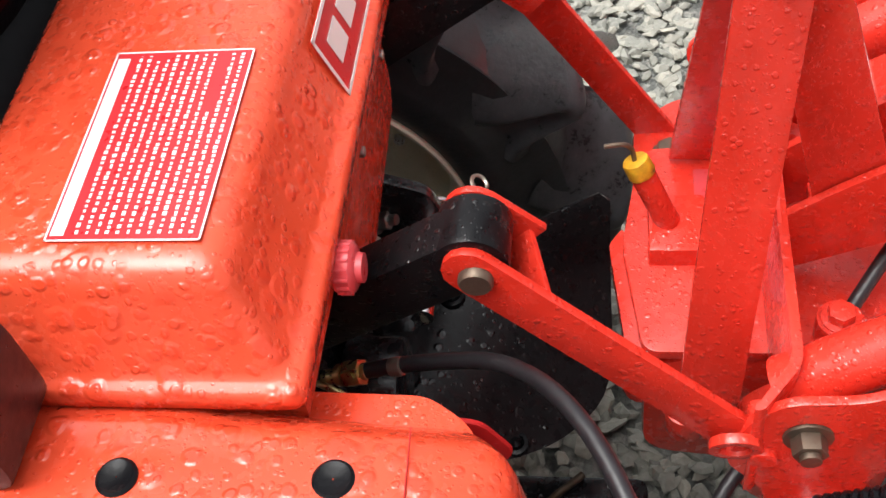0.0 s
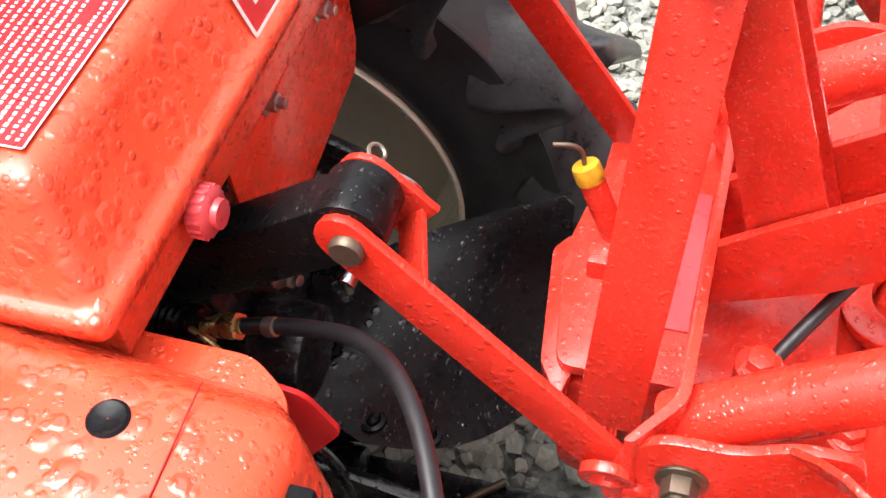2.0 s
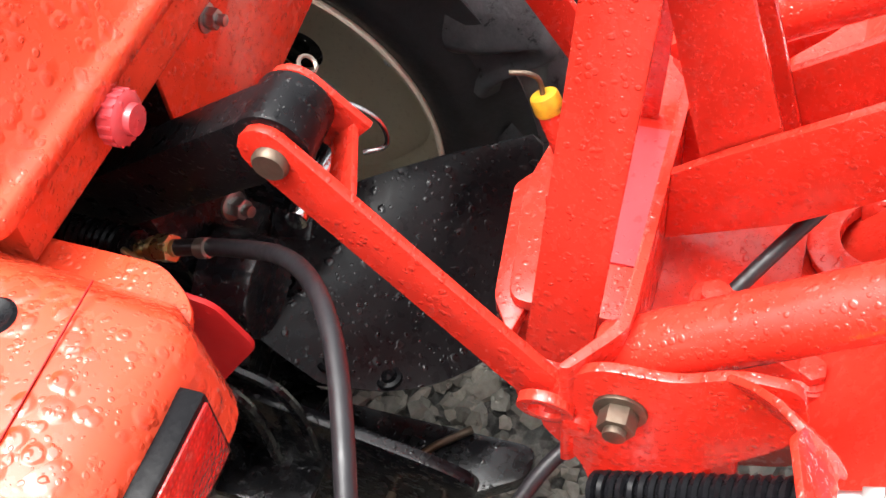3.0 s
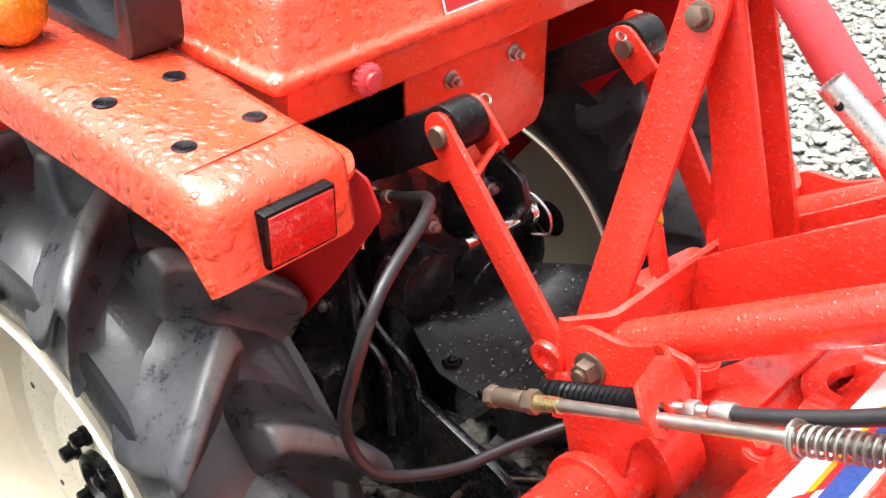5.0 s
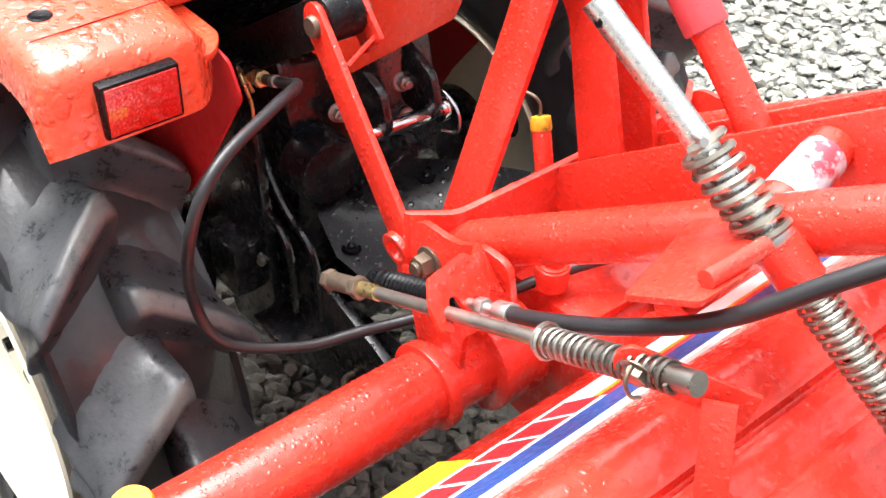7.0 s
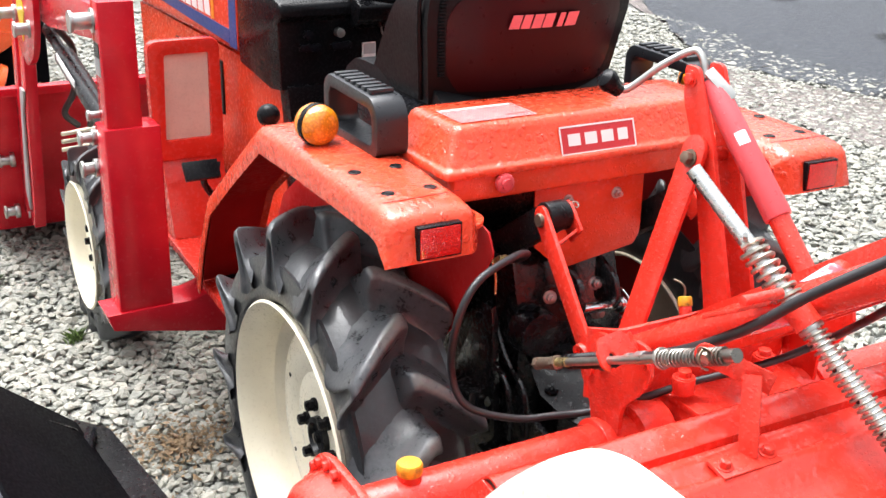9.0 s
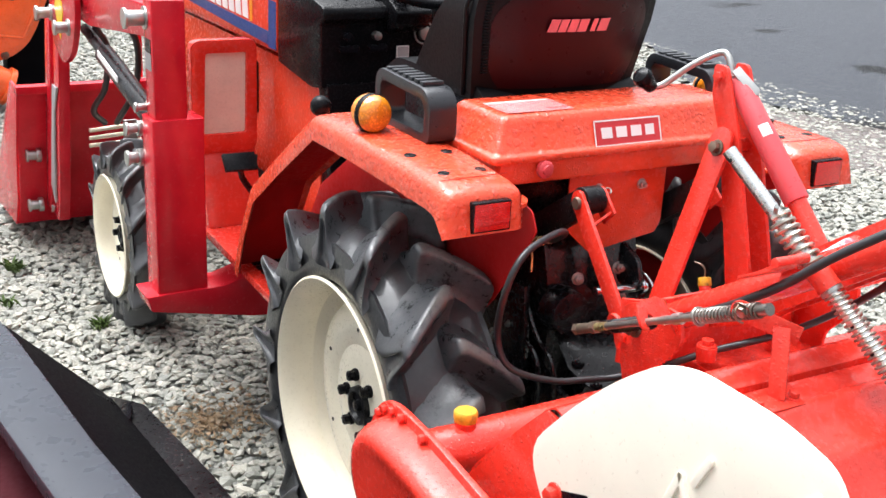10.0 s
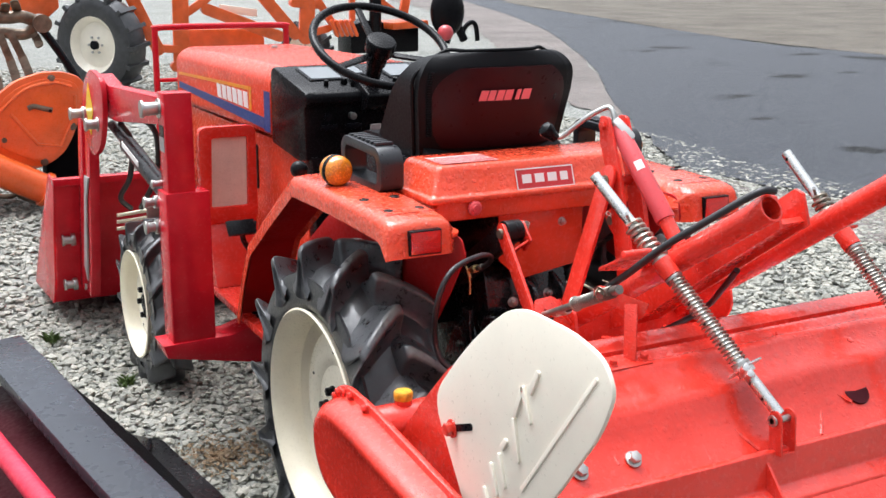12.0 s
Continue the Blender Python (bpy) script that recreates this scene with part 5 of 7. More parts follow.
def frame_side(s):
    a, b = Vector((-0.1667, -0.564, 0.7745)), Vector((-0.127, -1.125, 1.139))
    bm = B()
    pipe(bm, a, b if s < 0 else a + (b - a) * 1.3, 0.0245, 0.004)
    tube = part("frame_tube", flip(bm, s > 0), till_red, tiller, "red frame tube with an open end", sharp=50)
    # bracket plate carrying the lift link and the control rod
    bm = B()
    prism(bm, round_poly([(-0.520, 0.740), (-0.535, 0.800), (-0.560, 0.824), (-0.610, 0.826), (-0.645, 0.846), (-0.684, 0.846), (-0.694, 0.80), (-0.672, 0.765), (-0.630, 0.720), (-0.625, 0.640), (-0.600, 0.618), (-0.565, 0.640), (-0.550, 0.700)], 0.014), "x", -0.212, -0.204)
    br = part("bracket", flip(bm, s > 0), till_red, tiller, "red bracket plate", bevel=0.0015)
    bm = B()
    bolt(bm, (-0.212, -0.577, 0.782), (-1, 0, 0), 0.0135, 0.017)
    cyl(bm, (-0.228, -0.577, 0.782), (-0.234, -0.577, 0.782), 0.008, n=14)
    part("bolt", flip(bm, s > 0), rusty, br, "large brown bolt", bevel=0.0012)
    # clevis of the lower link
    bm = B()
    cyl(bm, (-0.218, -0.548, 0.752), (-0.17, -0.548, 0.752), 0.010)
    lathe(bm, [(-0.004, 0.020), (0.004, 0.020), (0.004, 0.012), (-0.004, 0.012)], (-0.214, -0.527, 0.768), (1, 0, 0.2), 24, closed=True)
    part("clevis", flip(bm, s > 0), till_red, br, bevel=0.0008)
    # axle tube out to the side case
    bm = B()
    cyl(bm, (-0.165, -0.600, 0.640), (-0.660, -0.600, 0.640), 0.042, n=36)
    cyl(bm, (-0.222, -0.600, 0.640), (-0.236, -0.600, 0.640), 0.050, n=36)
    part("axle_tube", flip(bm, s > 0), till_red, tiller, "red axle tube, wet", bevel=0.0025)
    # diagonal strut to the mast
    bm = B()
    strip(bm, (-0.040, -0.544, 1.078), (-0.136, -0.514, 0.705), 0.050, 0.008, (-0.96, 0.0, 0.26), (True, False), (0.012, 0.0))
    part("strut", flip(bm, s > 0), till_red, tiller, "red flat diagonal strut", bevel=0.0015)
    return tube


frame_side(-1)
frame_side(1)
# strut head bolt
bm = B()
bolt(bm, (-0.045, -0.545, 1.078), (-0.96, 0, 0.26), 0.0108, 0.014)
part("bolt", bm, rusty, tiller, "large brown bolt with a marked head", bevel=0.0012)
bm = B()
bolt(bm, (0.045, -0.545, 1.078), (0.96, 0, 0.26), 0.0108, 0.014)
part("bolt", bm, rusty, tiller, "large brown bolt with a marked head", bevel=0.0012)
bm = B()
cyl(bm, (-0.040, -0.545, 1.078), (0.040, -0.545, 1.078), 0.012)
part("cross_pin", bm, till_red, tiller, bevel=0.001)

# mast: two leaning plates
for x in (-0.0245, 0.0245):
    bm = B()
    prism(bm, round_poly([(-0.600, 0.800), (-0.665, 0.800), (-0.575, 1.10), (-0.525, 1.215), (-0.495, 1.215), (-0.498, 1.16), (-0.533, 1.08)], 0.01), "x", x - 0.004, x + 0.004)
    part("mast_plate", bm, till_red, tiller, "red leaning mast plate", bevel=0.0015)
for x in (-0.029, 0.029):
    bm = B()
    bolt(bm, (x, -0.512, 1.195), (-1 if x < 0 else 1, 0, 0), 0.010, 0.008)
    part("mast_bolt", bm, till_red, tiller, "red bolt head", bevel=0.001)

# central channel beam from the cross plate up to the rear
for x in (-0.034, 0.034):
    bm = B()
    prism(bm, [(-0.574, 0.750), (-0.574, 0.822), (-0.61, 0.850), (-1.02, 1.140), (-1.04, 1.135), (-1.06, 1.08), (-0.66, 0.790)], "x", x - 0.004, x + 0.004)
    part("beam_plate", bm, till_red, tiller, "red beam plate", bevel=0.0015)
bm = B()
prism(bm, [(-0.60, 0.775), (-0.66, 0.800), (-1.05, 1.085), (-1.04, 1.092), (-0.65, 0.808), (-0.60, 0.783)], "x", -0.030, 0.030)
part("beam_web", bm, till_red, tiller)

# height crank: faded red sleeve, rod and cranked handle
CT, CB, RB = Vector((0.0, -0.525, 1.190)), Vector((0.010, -0.690, 1.016)), Vector((0.016, -0.80, 0.900))
bm = B()
cyl(bm, CT, CB, 0.0195, 0.0215, n=28)
crank = part("crank_sleeve", bm, pink_red, tiller, "faded red crank sleeve with a small white sticker", bevel=0.003)
bm = B()
cyl(bm, CB, RB, 0.0165, n=24)
part("crank_rod", bm, till_red, crank)
bm = B()
m = CT.lerp(CB, 0.45)
d = (CB - CT).normalized()
toward = Vector((-0.55, -0.45, 0.70))
u = (toward - d * toward.dot(d)).normalized()
v = d.cross(u)
sheet(bm, [[m + d * g + 0.0213 * (math.cos(a) * u + math.sin(a) * v) for a in np.linspace(-0.5, 0.4, 7)] for g in (-0.011, 0.011)])
part("sticker", bm, white_print, crank, "small white sticker")
bm = B()
strip(bm, CT + Vector((-0.012, -0.005, 0.02)), CT + Vector((0.006, -0.038, -0.012)), 0.018, 0.004, (-0.4, -0.7, 0.6), (False, True))
part("crank_clamp", bm, steel, crank, "zinc clamp plate", bevel=0.001)
bm = B()
sweep(bm, [(0.014, -0.50, 1.190), (0.016, -0.480, 1.222), (0.010, -0.462, 1.226), (-0.02, -0.43, 1.200), (-0.052, -0.395, 1.160), (-0.065, -0.385, 1.155)], 0.006, 10)
handle = part("crank_handle", bm, steel, crank, "bent steel crank handle")
bm = B()
lathe(bm, [(0.0, 0.007), (0.003, 0.012), (0.02, 0.015), (0.032, 0.019), (0.042, 0.016), (0.047, 0.006), (0.048, 0.0005)], (-0.068, -0.386, 1.152), (-0.75, 0.0, 0.62), 24)
part("grip", bm, black_plastic, crank, "black crank grip")

bm = B()
cyl(bm, (-0.036, -0.862, 1.000), (-0.142, -0.876, 0.978), 0.0195, n=28)
xt = part("cross_tube", bm, till_red, tiller, "red cross tube with a worn sticker", bevel=0.002)
bm = B()
pa, pb = Vector((-0.052, -0.8641, 0.9967)), Vector((-0.112, -0.8720, 0.9842))
lathe(bm, [(0.0, 0.0201), ((pb - pa).length, 0.0201)], pa, (pb - pa).normalized(), 28)
part("sticker", bm, worn_sticker, xt, "worn white and red sticker")

# tiller gearbox in the middle
bm = B()
prism(bm, round_poly([(-0.462, 0.53), (-0.462, 0.665), (-0.49, 0.688), (-0.66, 0.700), (-0.72, 0.66), (-0.72, 0.54), (-0.62, 0.50)], 0.03), "x", -0.088, 0.13)
tg = part("tiller_gearbox", bm, till_red, tiller, "red cast tiller gearbox", bevel=0.006)
bm = B()
prism(bm, round_poly([(-0.088, -0.462), (0.03, -0.444), (0.150, -0.462), (0.155, -0.56), (0.13, -0.68), (-0.09, -0.68)], 0.015), "z", 0.690, 0.702)
part("gearbox_lid", bm, till_red, tg, "red bolted lid", bevel=0.002)
bm = B()
box(bm, -0.035, 0.120, -0.562, -0.512, 0.702, 0.7045)
part("lid_label", bm, pink_red, tg, "faded pink label")
for s in (-1, 1):
    bm = B()
    cyl(bm, (s * 0.11, -0.60, 0.64), (s * 0.17, -0.60, 0.64), 0.060, n=28)
    part("axle_flange", bm, till_red, tg, bevel=0.003)
bm = B()
box(bm, 0.005, 0.072, -0.52, -0.468, 0.655, 0.724)
part("filler_block", bm, till_red, tg, bevel=0.004)
bm = B()
prism(bm, round_poly([(-0.115, -0.470), (-0.080, -0.448), (0.04, -0.432), (0.06, -0.445), (-0.07, -0.478)], 0.006), "z", 0.672, 0.690)
part("guard_strip", bm, till_red, tg, bevel=0.002)
for x, y, z, h in ((-0.08, -0.62, 0.735, 0.02), (0.09, -0.62, 0.735, 0.02), (-0.08, -0.70, 0.66, 0.03), (0.09, -0.70, 0.66, 0.03), (-0.062, -0.462, 0.625, 0.03), (-0.105, -0.50, 0.630, 0.03), (-0.060, -0.53, 0.640, 0.02)):
    bm = B()
    cyl(bm, (x, y, z - 0.02), (x, y, z + h * 0.3), 0.019)
    bolt(bm, (x, y, z + h * 0.3), (0, 0, 1), 0.012, 0.012)
    part("gearbox_bolt", bm, till_red, tg, bevel=0.001)
bm = B()
prism(bm, round_poly([(0.128, -0.455), (0.21, -0.455), (0.25, -0.50), (0.25, -0.60), (0.128, -0.62)], 0.02), "z", 0.57, 0.676)
part("gearbox_arm", bm, till_red, tg, "red casting beside the filler", bevel=0.006)
bm = B()
bolt(bm, (0.165, -0.492, 0.676), (0, 0, 1), 0.014, 0.014)
part("bolt", bm, rusty, tg, "brown bolt", bevel=0.001)
bm = B()
prism(bm, round_poly([(-0.640, 0.60), (-0.640, 0.66), (-0.715, 0.665), (-0.715, 0.60)], 0.01), "x", 0.128, 0.42)
part("rear_rail", bm, till_red, tg, "red rail behind the axle tube", bevel=0.004)
bm = B()
lathe(bm, [(-0.007, 0.062), (0.007, 0.062), (0.007, 0.035), (-0.007, 0.035)], (0.045, -0.74, 0.70), (0, 0.25, 1), 36, closed=True)
cyl(bm, (-0.03, -0.715, 0.69), (-0.03, -0.78, 0.70), 0.022)
cyl(bm, (0.09, -0.72, 0.69), (0.09, -0.78, 0.70), 0.022)
part("flange", bm, till_red, tg, "red flange ring", bevel=0.002)
bm = B()
cyl(bm, (0.040, -0.486, 0.722), (0.050, -0.462, 0.778), 0.0115)
dip = part("oil_filler", bm, till_red, tiller, "red oil filler neck with a yellow cap", bevel=0.001)
bm = B()
cyl(bm, (0.0495, -0.463, 0.776), (0.0525, -0.456, 0.792), 0.0130, 0.0122)
part("cap", bm, yellow_cap, dip, "chipped yellow cap", bevel=0.003)
bm = B()
sweep(bm, [(0.052, -0.456, 0.792), (0.053, -0.453, 0.806), (0.050, -0.445, 0.814), (0.047, -0.43, 0.815)], 0.0022)
part("dipstick", bm, rusty, dip, "rusty dipstick wire")

# oil cap on the left axle tube
bm = B()
cyl(bm, (-0.560, -0.600, 0.675), (-0.560, -0.600, 0.692), 0.018)
oc = part("filler_neck", bm, till_red, tiller, bevel=0.001)
bm = B()
lathe(bm, [(0, 0.0185), (0.006, 0.0195), (0.014, 0.0195), (0.0175, 0.017), (0.018, 0.001)], (-0.560, -0.600, 0.690), (0, 0, 1), 28)
part("cap", bm, yellow_cap, oc, "yellow filler cap")

# chain case at the left end: flanged shell with bolts
case_in = [(-0.521, 0.712), (-0.565, 0.724), (-0.665, 0.722), (-1.065, 0.674), (-1.145, 0.612), (-1.115, 0.512), (-0.965, 0.467), (-0.625, 0.482), (-0.525, 0.517), (-0.480, 0.587), (-0.480, 0.662)]
bm = B()
prism(bm, round_poly(case_in, 0.05, 5), "x", -0.668, -0.656)
flange_c = part("chain_case", bm, till_red, tiller, "red chain case with a bolted cover", bevel=0.003)
bm = B()


def shrink(pts, k, c=(-0.785, 0.597)):
    return [(c[0] + (y - c[0]) * (1 - k * 0.5), c[1] + (z - c[1]) * (1 - k)) for y, z in pts]


base_c = round_poly(case_in, 0.05, 5)
loops = [[bm.verts.new((x, y, z)) for y, z in shrink(base_c, k)] for x, k in ((-0.666, 0.13), (-0.690, 0.15), (-0.712, 0.20), (-0.722, 0.27), (-0.725, 0.36), (-0.722, 0.44), (-0.721, 0.60))]
for a, b in zip(loops, loops[1:]):
    bridge(bm, a, b)
bm.faces.new(loops[-1])
part("case_cover", bm, till_red, flange_c, "red domed cover", sharp=60)
n_b = 18
for i in range(n_b):
    y, z = shrink(base_c, 0.07)[int(i * len(base_c) / n_b)]
    bm = B()
    bolt(bm, (-0.668, y, z), (-1, 0, 0), 0.0075, 0.010)
    part("case_bolt", bm, till_red, flange_c, bevel=0.001)

# sheet hood: one section drawn out across the tiller, with its ribs and ledges
HOOD_SEC = [(-0.700, 0.655), (-0.722, 0.690), (-0.780, 0.752), (-0.850, 0.822), (-0.885, 0.856), (-0.896, 0.865), (-0.904, 0.868), (-0.912, 0.867), (-0.942, 0.859), (-0.9445, 0.857), (-0.945, 0.846), (-0.948, 0.844), (-0.951, 0.846), (-0.9525, 0.852), (-0.957, 0.8535), (-0.972, 0.852), (-0.978, 0.846), (-0.990, 0.844), (-0.997, 0.850), (-1.003, 0.850), (-1.013, 0.842), (-1.019, 0.833), (-1.062, 0.8125), (-1.074, 0.808), (-1.084, 0.797), (-1.092, 0.780), (-1.120, 0.747), (-1.155, 0.716), (-1.168, 0.708)]
bm = B()
xs = np.linspace(-0.615, 0.64, 40)
rows = []
for x in xs:
    row = []
    for y, z in HOOD_SEC:
        dent = 0.0
        if -1.15 < y < -0.98:
            dent = -0.003 * max(0.0, math.cos((x + 0.02) / 0.17 * math.pi)) ** 3 + 0.0015 * noise.noise(Vector((x * 9, y * 9, 0)))
        row.append((x, y, z + dent))
    rows.append(row)
sheet(bm, rows)
thicken(bm, 0.003)
th = part("hood", bm, hood_red, tiller, "red sheet hood with a rolled front lip, wet", sharp=45)
bm = B()
prism(bm, round_poly([(-1.160, 0.716), (-1.176, 0.716), (-1.180, 0.650), (-1.215, 0.640), (-1.225, 0.60), (-1.213, 0.60), (-1.205, 0.630), (-1.165, 0.642)], 0.004, 2), "x", -0.615, 0.64)
part("hood_ledge", bm, hood_red, th, "red ledge along the hood", bevel=0.0015)
bm = B()
rows = [[(x, y, z) for y, z in ((-1.215, 0.635), (-1.28, 0.585), (-1.38, 0.46), (-1.44, 0.30), (-1.46, 0.18))] for x in np.linspace(-0.60, 0.62, 12)]
sheet(bm, rows)
thicken(bm, 0.003)
part("rear_flap", bm, hood_red, tiller, "red hinged rear cover", sharp=45)
for x in (-0.14, 0.26):
    bm = B()
    prism(bm, [(-1.176, 0.70), (-1.260, 0.605), (-1.215, 0.60), (-1.18, 0.640)], "x", x - 0.003, x + 0.003)
    part("rib", bm, hood_red, th, bevel=0.001)
for x in (-0.614, 0.636):
    bm = B()
    prism(bm, [(-0.70, 0.655), (-0.78, 0.752), (-0.89, 0.858), (-0.98, 0.843), (-1.16, 0.710), (-1.20, 0.55), (-1.16, 0.40), (-0.80, 0.40), (-0.68, 0.55)], "x", x - 0.003, x + 0.003)
    part("hood_side", bm, till_red, th, "red side plate", bevel=0.001)
bm = B()
cyl(bm, (-0.60, -0.86, 0.42), (0.60, -0.86, 0.42), 0.03)
for i in range(14):
    x = -0.55 + i * 0.085
    a = i * 2.4
    e = Vector((x, -0.86 + 0.2 * math.cos(a), 0.42 + 0.2 * math.sin(a)))
    strip(bm, (x, -0.86, 0.42), e, 0.03, 0.006, (1, 0, 0))
part("rotor", bm, rusty, tiller, "rusty tine rotor under the hood", bevel=0.001)


def hood_frac(t):
    """A place on the front face of the hood, t from its foot to the lip, with the slope's normal."""
    a, b = Vector((0, -0.780, 0.752)), Vector((0, -0.850, 0.822))
    d = b - a
    return a + d * t


def stripe(mat, name, x0, x1, t0, t1, lab="", lift=0.0012, skew=0.0):
    bm = B()
    n = Vector((0, 0.707, 0.707))
    p = [hood_frac(t - 0.6 * (x + 0.1)) + Vector((x, 0, 0)) for x, t in ((x0, t0), (x1, t0), (x1 + skew, t1), (x0 + skew, t1))]
    lo, hi = [bm.verts.new(q + n * 0.0) for q in p], [bm.verts.new(q + n * lift) for q in p]
    bm.faces.new(hi)
    bridge(bm, lo, hi)
    return part(name, bm, mat, th, lab)


stripe(white_print, "white_band", -0.47, 0.30, -0.18, 1.0, "white band of the side mark", 0.0030)
stripe(blue_print, "blue_band", -0.47, 0.30, 0.52, 0.90, "navy band", 0.0036)
stripe(gold_print, "gold_band", -0.215, 0.30, 0.30, 0.40, "gold line", 0.0036)
stripe(red_print, "red_band", -0.215, 0.30, 0.40, 0.52, "red line", 0.0036)
for i in range(6):
    x = -0.452 + i * 0.0395
    stripe(red_print, "name_block", x, x + 0.033, -0.08, 0.42, "plain red block of a mark", 0.0036, 0.006)
stripe(yellow_print, "yellow_panel", -0.405, -0.325, -0.85, -0.24, "yellow warning panel", 0.0030)

# control rod, its spring, and the bracket on the hood
RA, RZ = Vector((-0.301, -0.535, 0.777)), Vector((-0.310, -0.955, 0.976))
rd = (RZ - RA).normalized()


def on_rod(y):
    return RA + rd * ((y - RA.y) / rd.y)


bm = B()
cyl(bm, on_rod(-0.535), on_rod(-0.950), 0.0062, n=18)
rod = part("control_rod", bm, dull_steel, tiller, "worn steel control rod with nuts and a spring")
bm = B()
cyl(bm, on_rod(-0.530), on_rod(-0.572), 0.0090, n=18)
cyl(bm, on_rod(-0.538), on_rod(-0.528), 0.0108, n=6)
cyl(bm, on_rod(-0.575), on_rod(-0.586), 0.0118, n=6)
part("rod_nut", bm, rusty, rod, "rusty nuts", bevel=0.001)
bm = B()
cyl(bm, on_rod(-0.586), on_rod(-0.612), 0.0075, n=16)
part("rod_thread", bm, brass, rod, "yellow-zinc thread")
bm = B()
coil(bm, on_rod(-0.823), on_rod(-0.940), 0.0105, 0.0018, 18)
coil(bm, on_rod(-0.823), on_rod(-0.825), 0.0130, 0.0024, 1.2)
part("rod_spring", bm, dull_steel, rod, "coil spring")
bm = B()
cyl(bm, on_rod(-0.930), on_rod(-0.958), 0.0090, n=20)
part("rod_sleeve", bm, dull_steel, rod)
# second cable with a ribbed boot beside it
bm = B()
KA, KB = Vector((-0.277, -0.575, 0.792)), Vector((-0.280, -0.695, 0.850))
coil(bm, KA, KB, 0.0095, 0.0030, 20, 6, 14)
cyl(bm, KA, KB, 0.0085)
boot = part("ribbed_boot", bm, black_plastic, tiller, "ribbed black cable boot")
bm = B()
kd = (KB - KA).normalized()
cyl(bm, KB, KB + kd * 0.05, 0.005)
cyl(bm, KB + kd * 0.028, KB + kd * 0.040, 0.0085, n=6)
cyl(bm, KB + kd * 0.055, KB + kd * 0.075, 0.0095, n=18)
part("cable_fitting", bm, steel, boot, "zinc cable fitting", bevel=0.0008)
bm = B()
CAB = [KB + kd * 0.06, (-0.285, -0.800, 0.905), (-0.283, -0.87, 0.948), (-0.275, -0.940, 1.000), (-0.245, -1.00, 1.060), (-0.20, -1.06, 1.115), (-0.165, -1.095, 1.150), (-0.14, -1.115, 1.168), (-0.115, -1.118, 1.166)]
sweep(bm, CAB, 0.0068, 12)
part("cable", bm, hose_black, tiller, "black sheathed cable running up the frame")
# forked guide ear bent out from the bracket plate
bm = B()
E0, EU, EV = Vector((-0.310, -0.690, 0.887)), Vector((0.057, -0.015, -0.032)), Vector((0.001, -0.034, -0.038))
en = EU.cross(EV).normalized() * 0.005
ear = round_poly([(1.0, -0.62), (0.80, -0.66), (0.0, 0.0), (-0.20, 0.55), (-0.21, 0.95), (0.02, 1.0), (0.11, 0.55), (0.19, 0.31), (0.34, 0.24), (0.37, 0.42), (0.42, 0.52), (0.56, 0.40), (0.63, 0.19), (0.75, 0.17), (0.77, 0.30), (0.90, 0.26), (1.0, 0.0)], 0.07, 3)
lo, hi = [bm.verts.new(E0 + EU * a + EV * b) for a, b in ear], [bm.verts.new(E0 + EU * a + EV * b + en) for a, b in ear]
bm.faces.new(lo[::-1])
bm.faces.new(hi)
bridge(bm, lo, hi)
part("rod_guide", bm, till_red, tiller, "red slotted guide ear", bevel=0.0008)
bm = B()
sheet(bm, [[(-0.208, -0.640, 0.845), (-0.222, -0.655, 0.862), (-0.238, -0.670, 0.875), E0 + EU - EV * 0.62], [(-0.208, -0.680, 0.810), (-0.222, -0.692, 0.826), (-0.238, -0.700, 0.842), E0 + EU]])
thicken(bm, 0.005)
part("guide_neck", bm, till_red, tiller, "red bent neck of the guide ear", bevel=0.0008)
bm = B()
strip(bm, (-0.300, -0.985, 0.852), (-0.285, -0.962, 0.948), 0.024, 0.005, (-1, -0.5, 0.2), (False, False))
strip(bm, (-0.306, -0.912, 0.955), (-0.262, -0.975, 0.935), 0.028, 0.005, (-0.82, -0.50, 0.10), (True, False), (0.008, 0.0))
strip(bm, (-0.355, -0.990, 0.850), (-0.265, -0.990, 0.850), 0.034, 0.005, (0, -0.2, 1), (False, False))
stay = part("rod_stay", bm, till_red, tiller, "red bent stay bolted on the hood", bevel=0.001)
for x in (-0.342, -0.274):
    bm = B()
    bolt(bm, (x, -0.990, 0.852), (0, -0.2, 1), 0.008, 0.011)
    part("bolt", bm, till_red, stay, bevel=0.001)
bm = B()
bolt(bm, (-0.318, -0.916, 0.962), (-0.8, -0.2, -0.4), 0.010, 0.008)
sweep(bm, [(-0.325, -0.915, 0.970), (-0.333, -0.918, 0.962), (-0.330, -0.922, 0.950), (-0.322, -0.925, 0.946)], 0.0016)
part("stay_pin", bm, spring_steel, stay, "pin with a split clip", bevel=0.0006)


# tail rods: silver tube, spring, nut and clevis


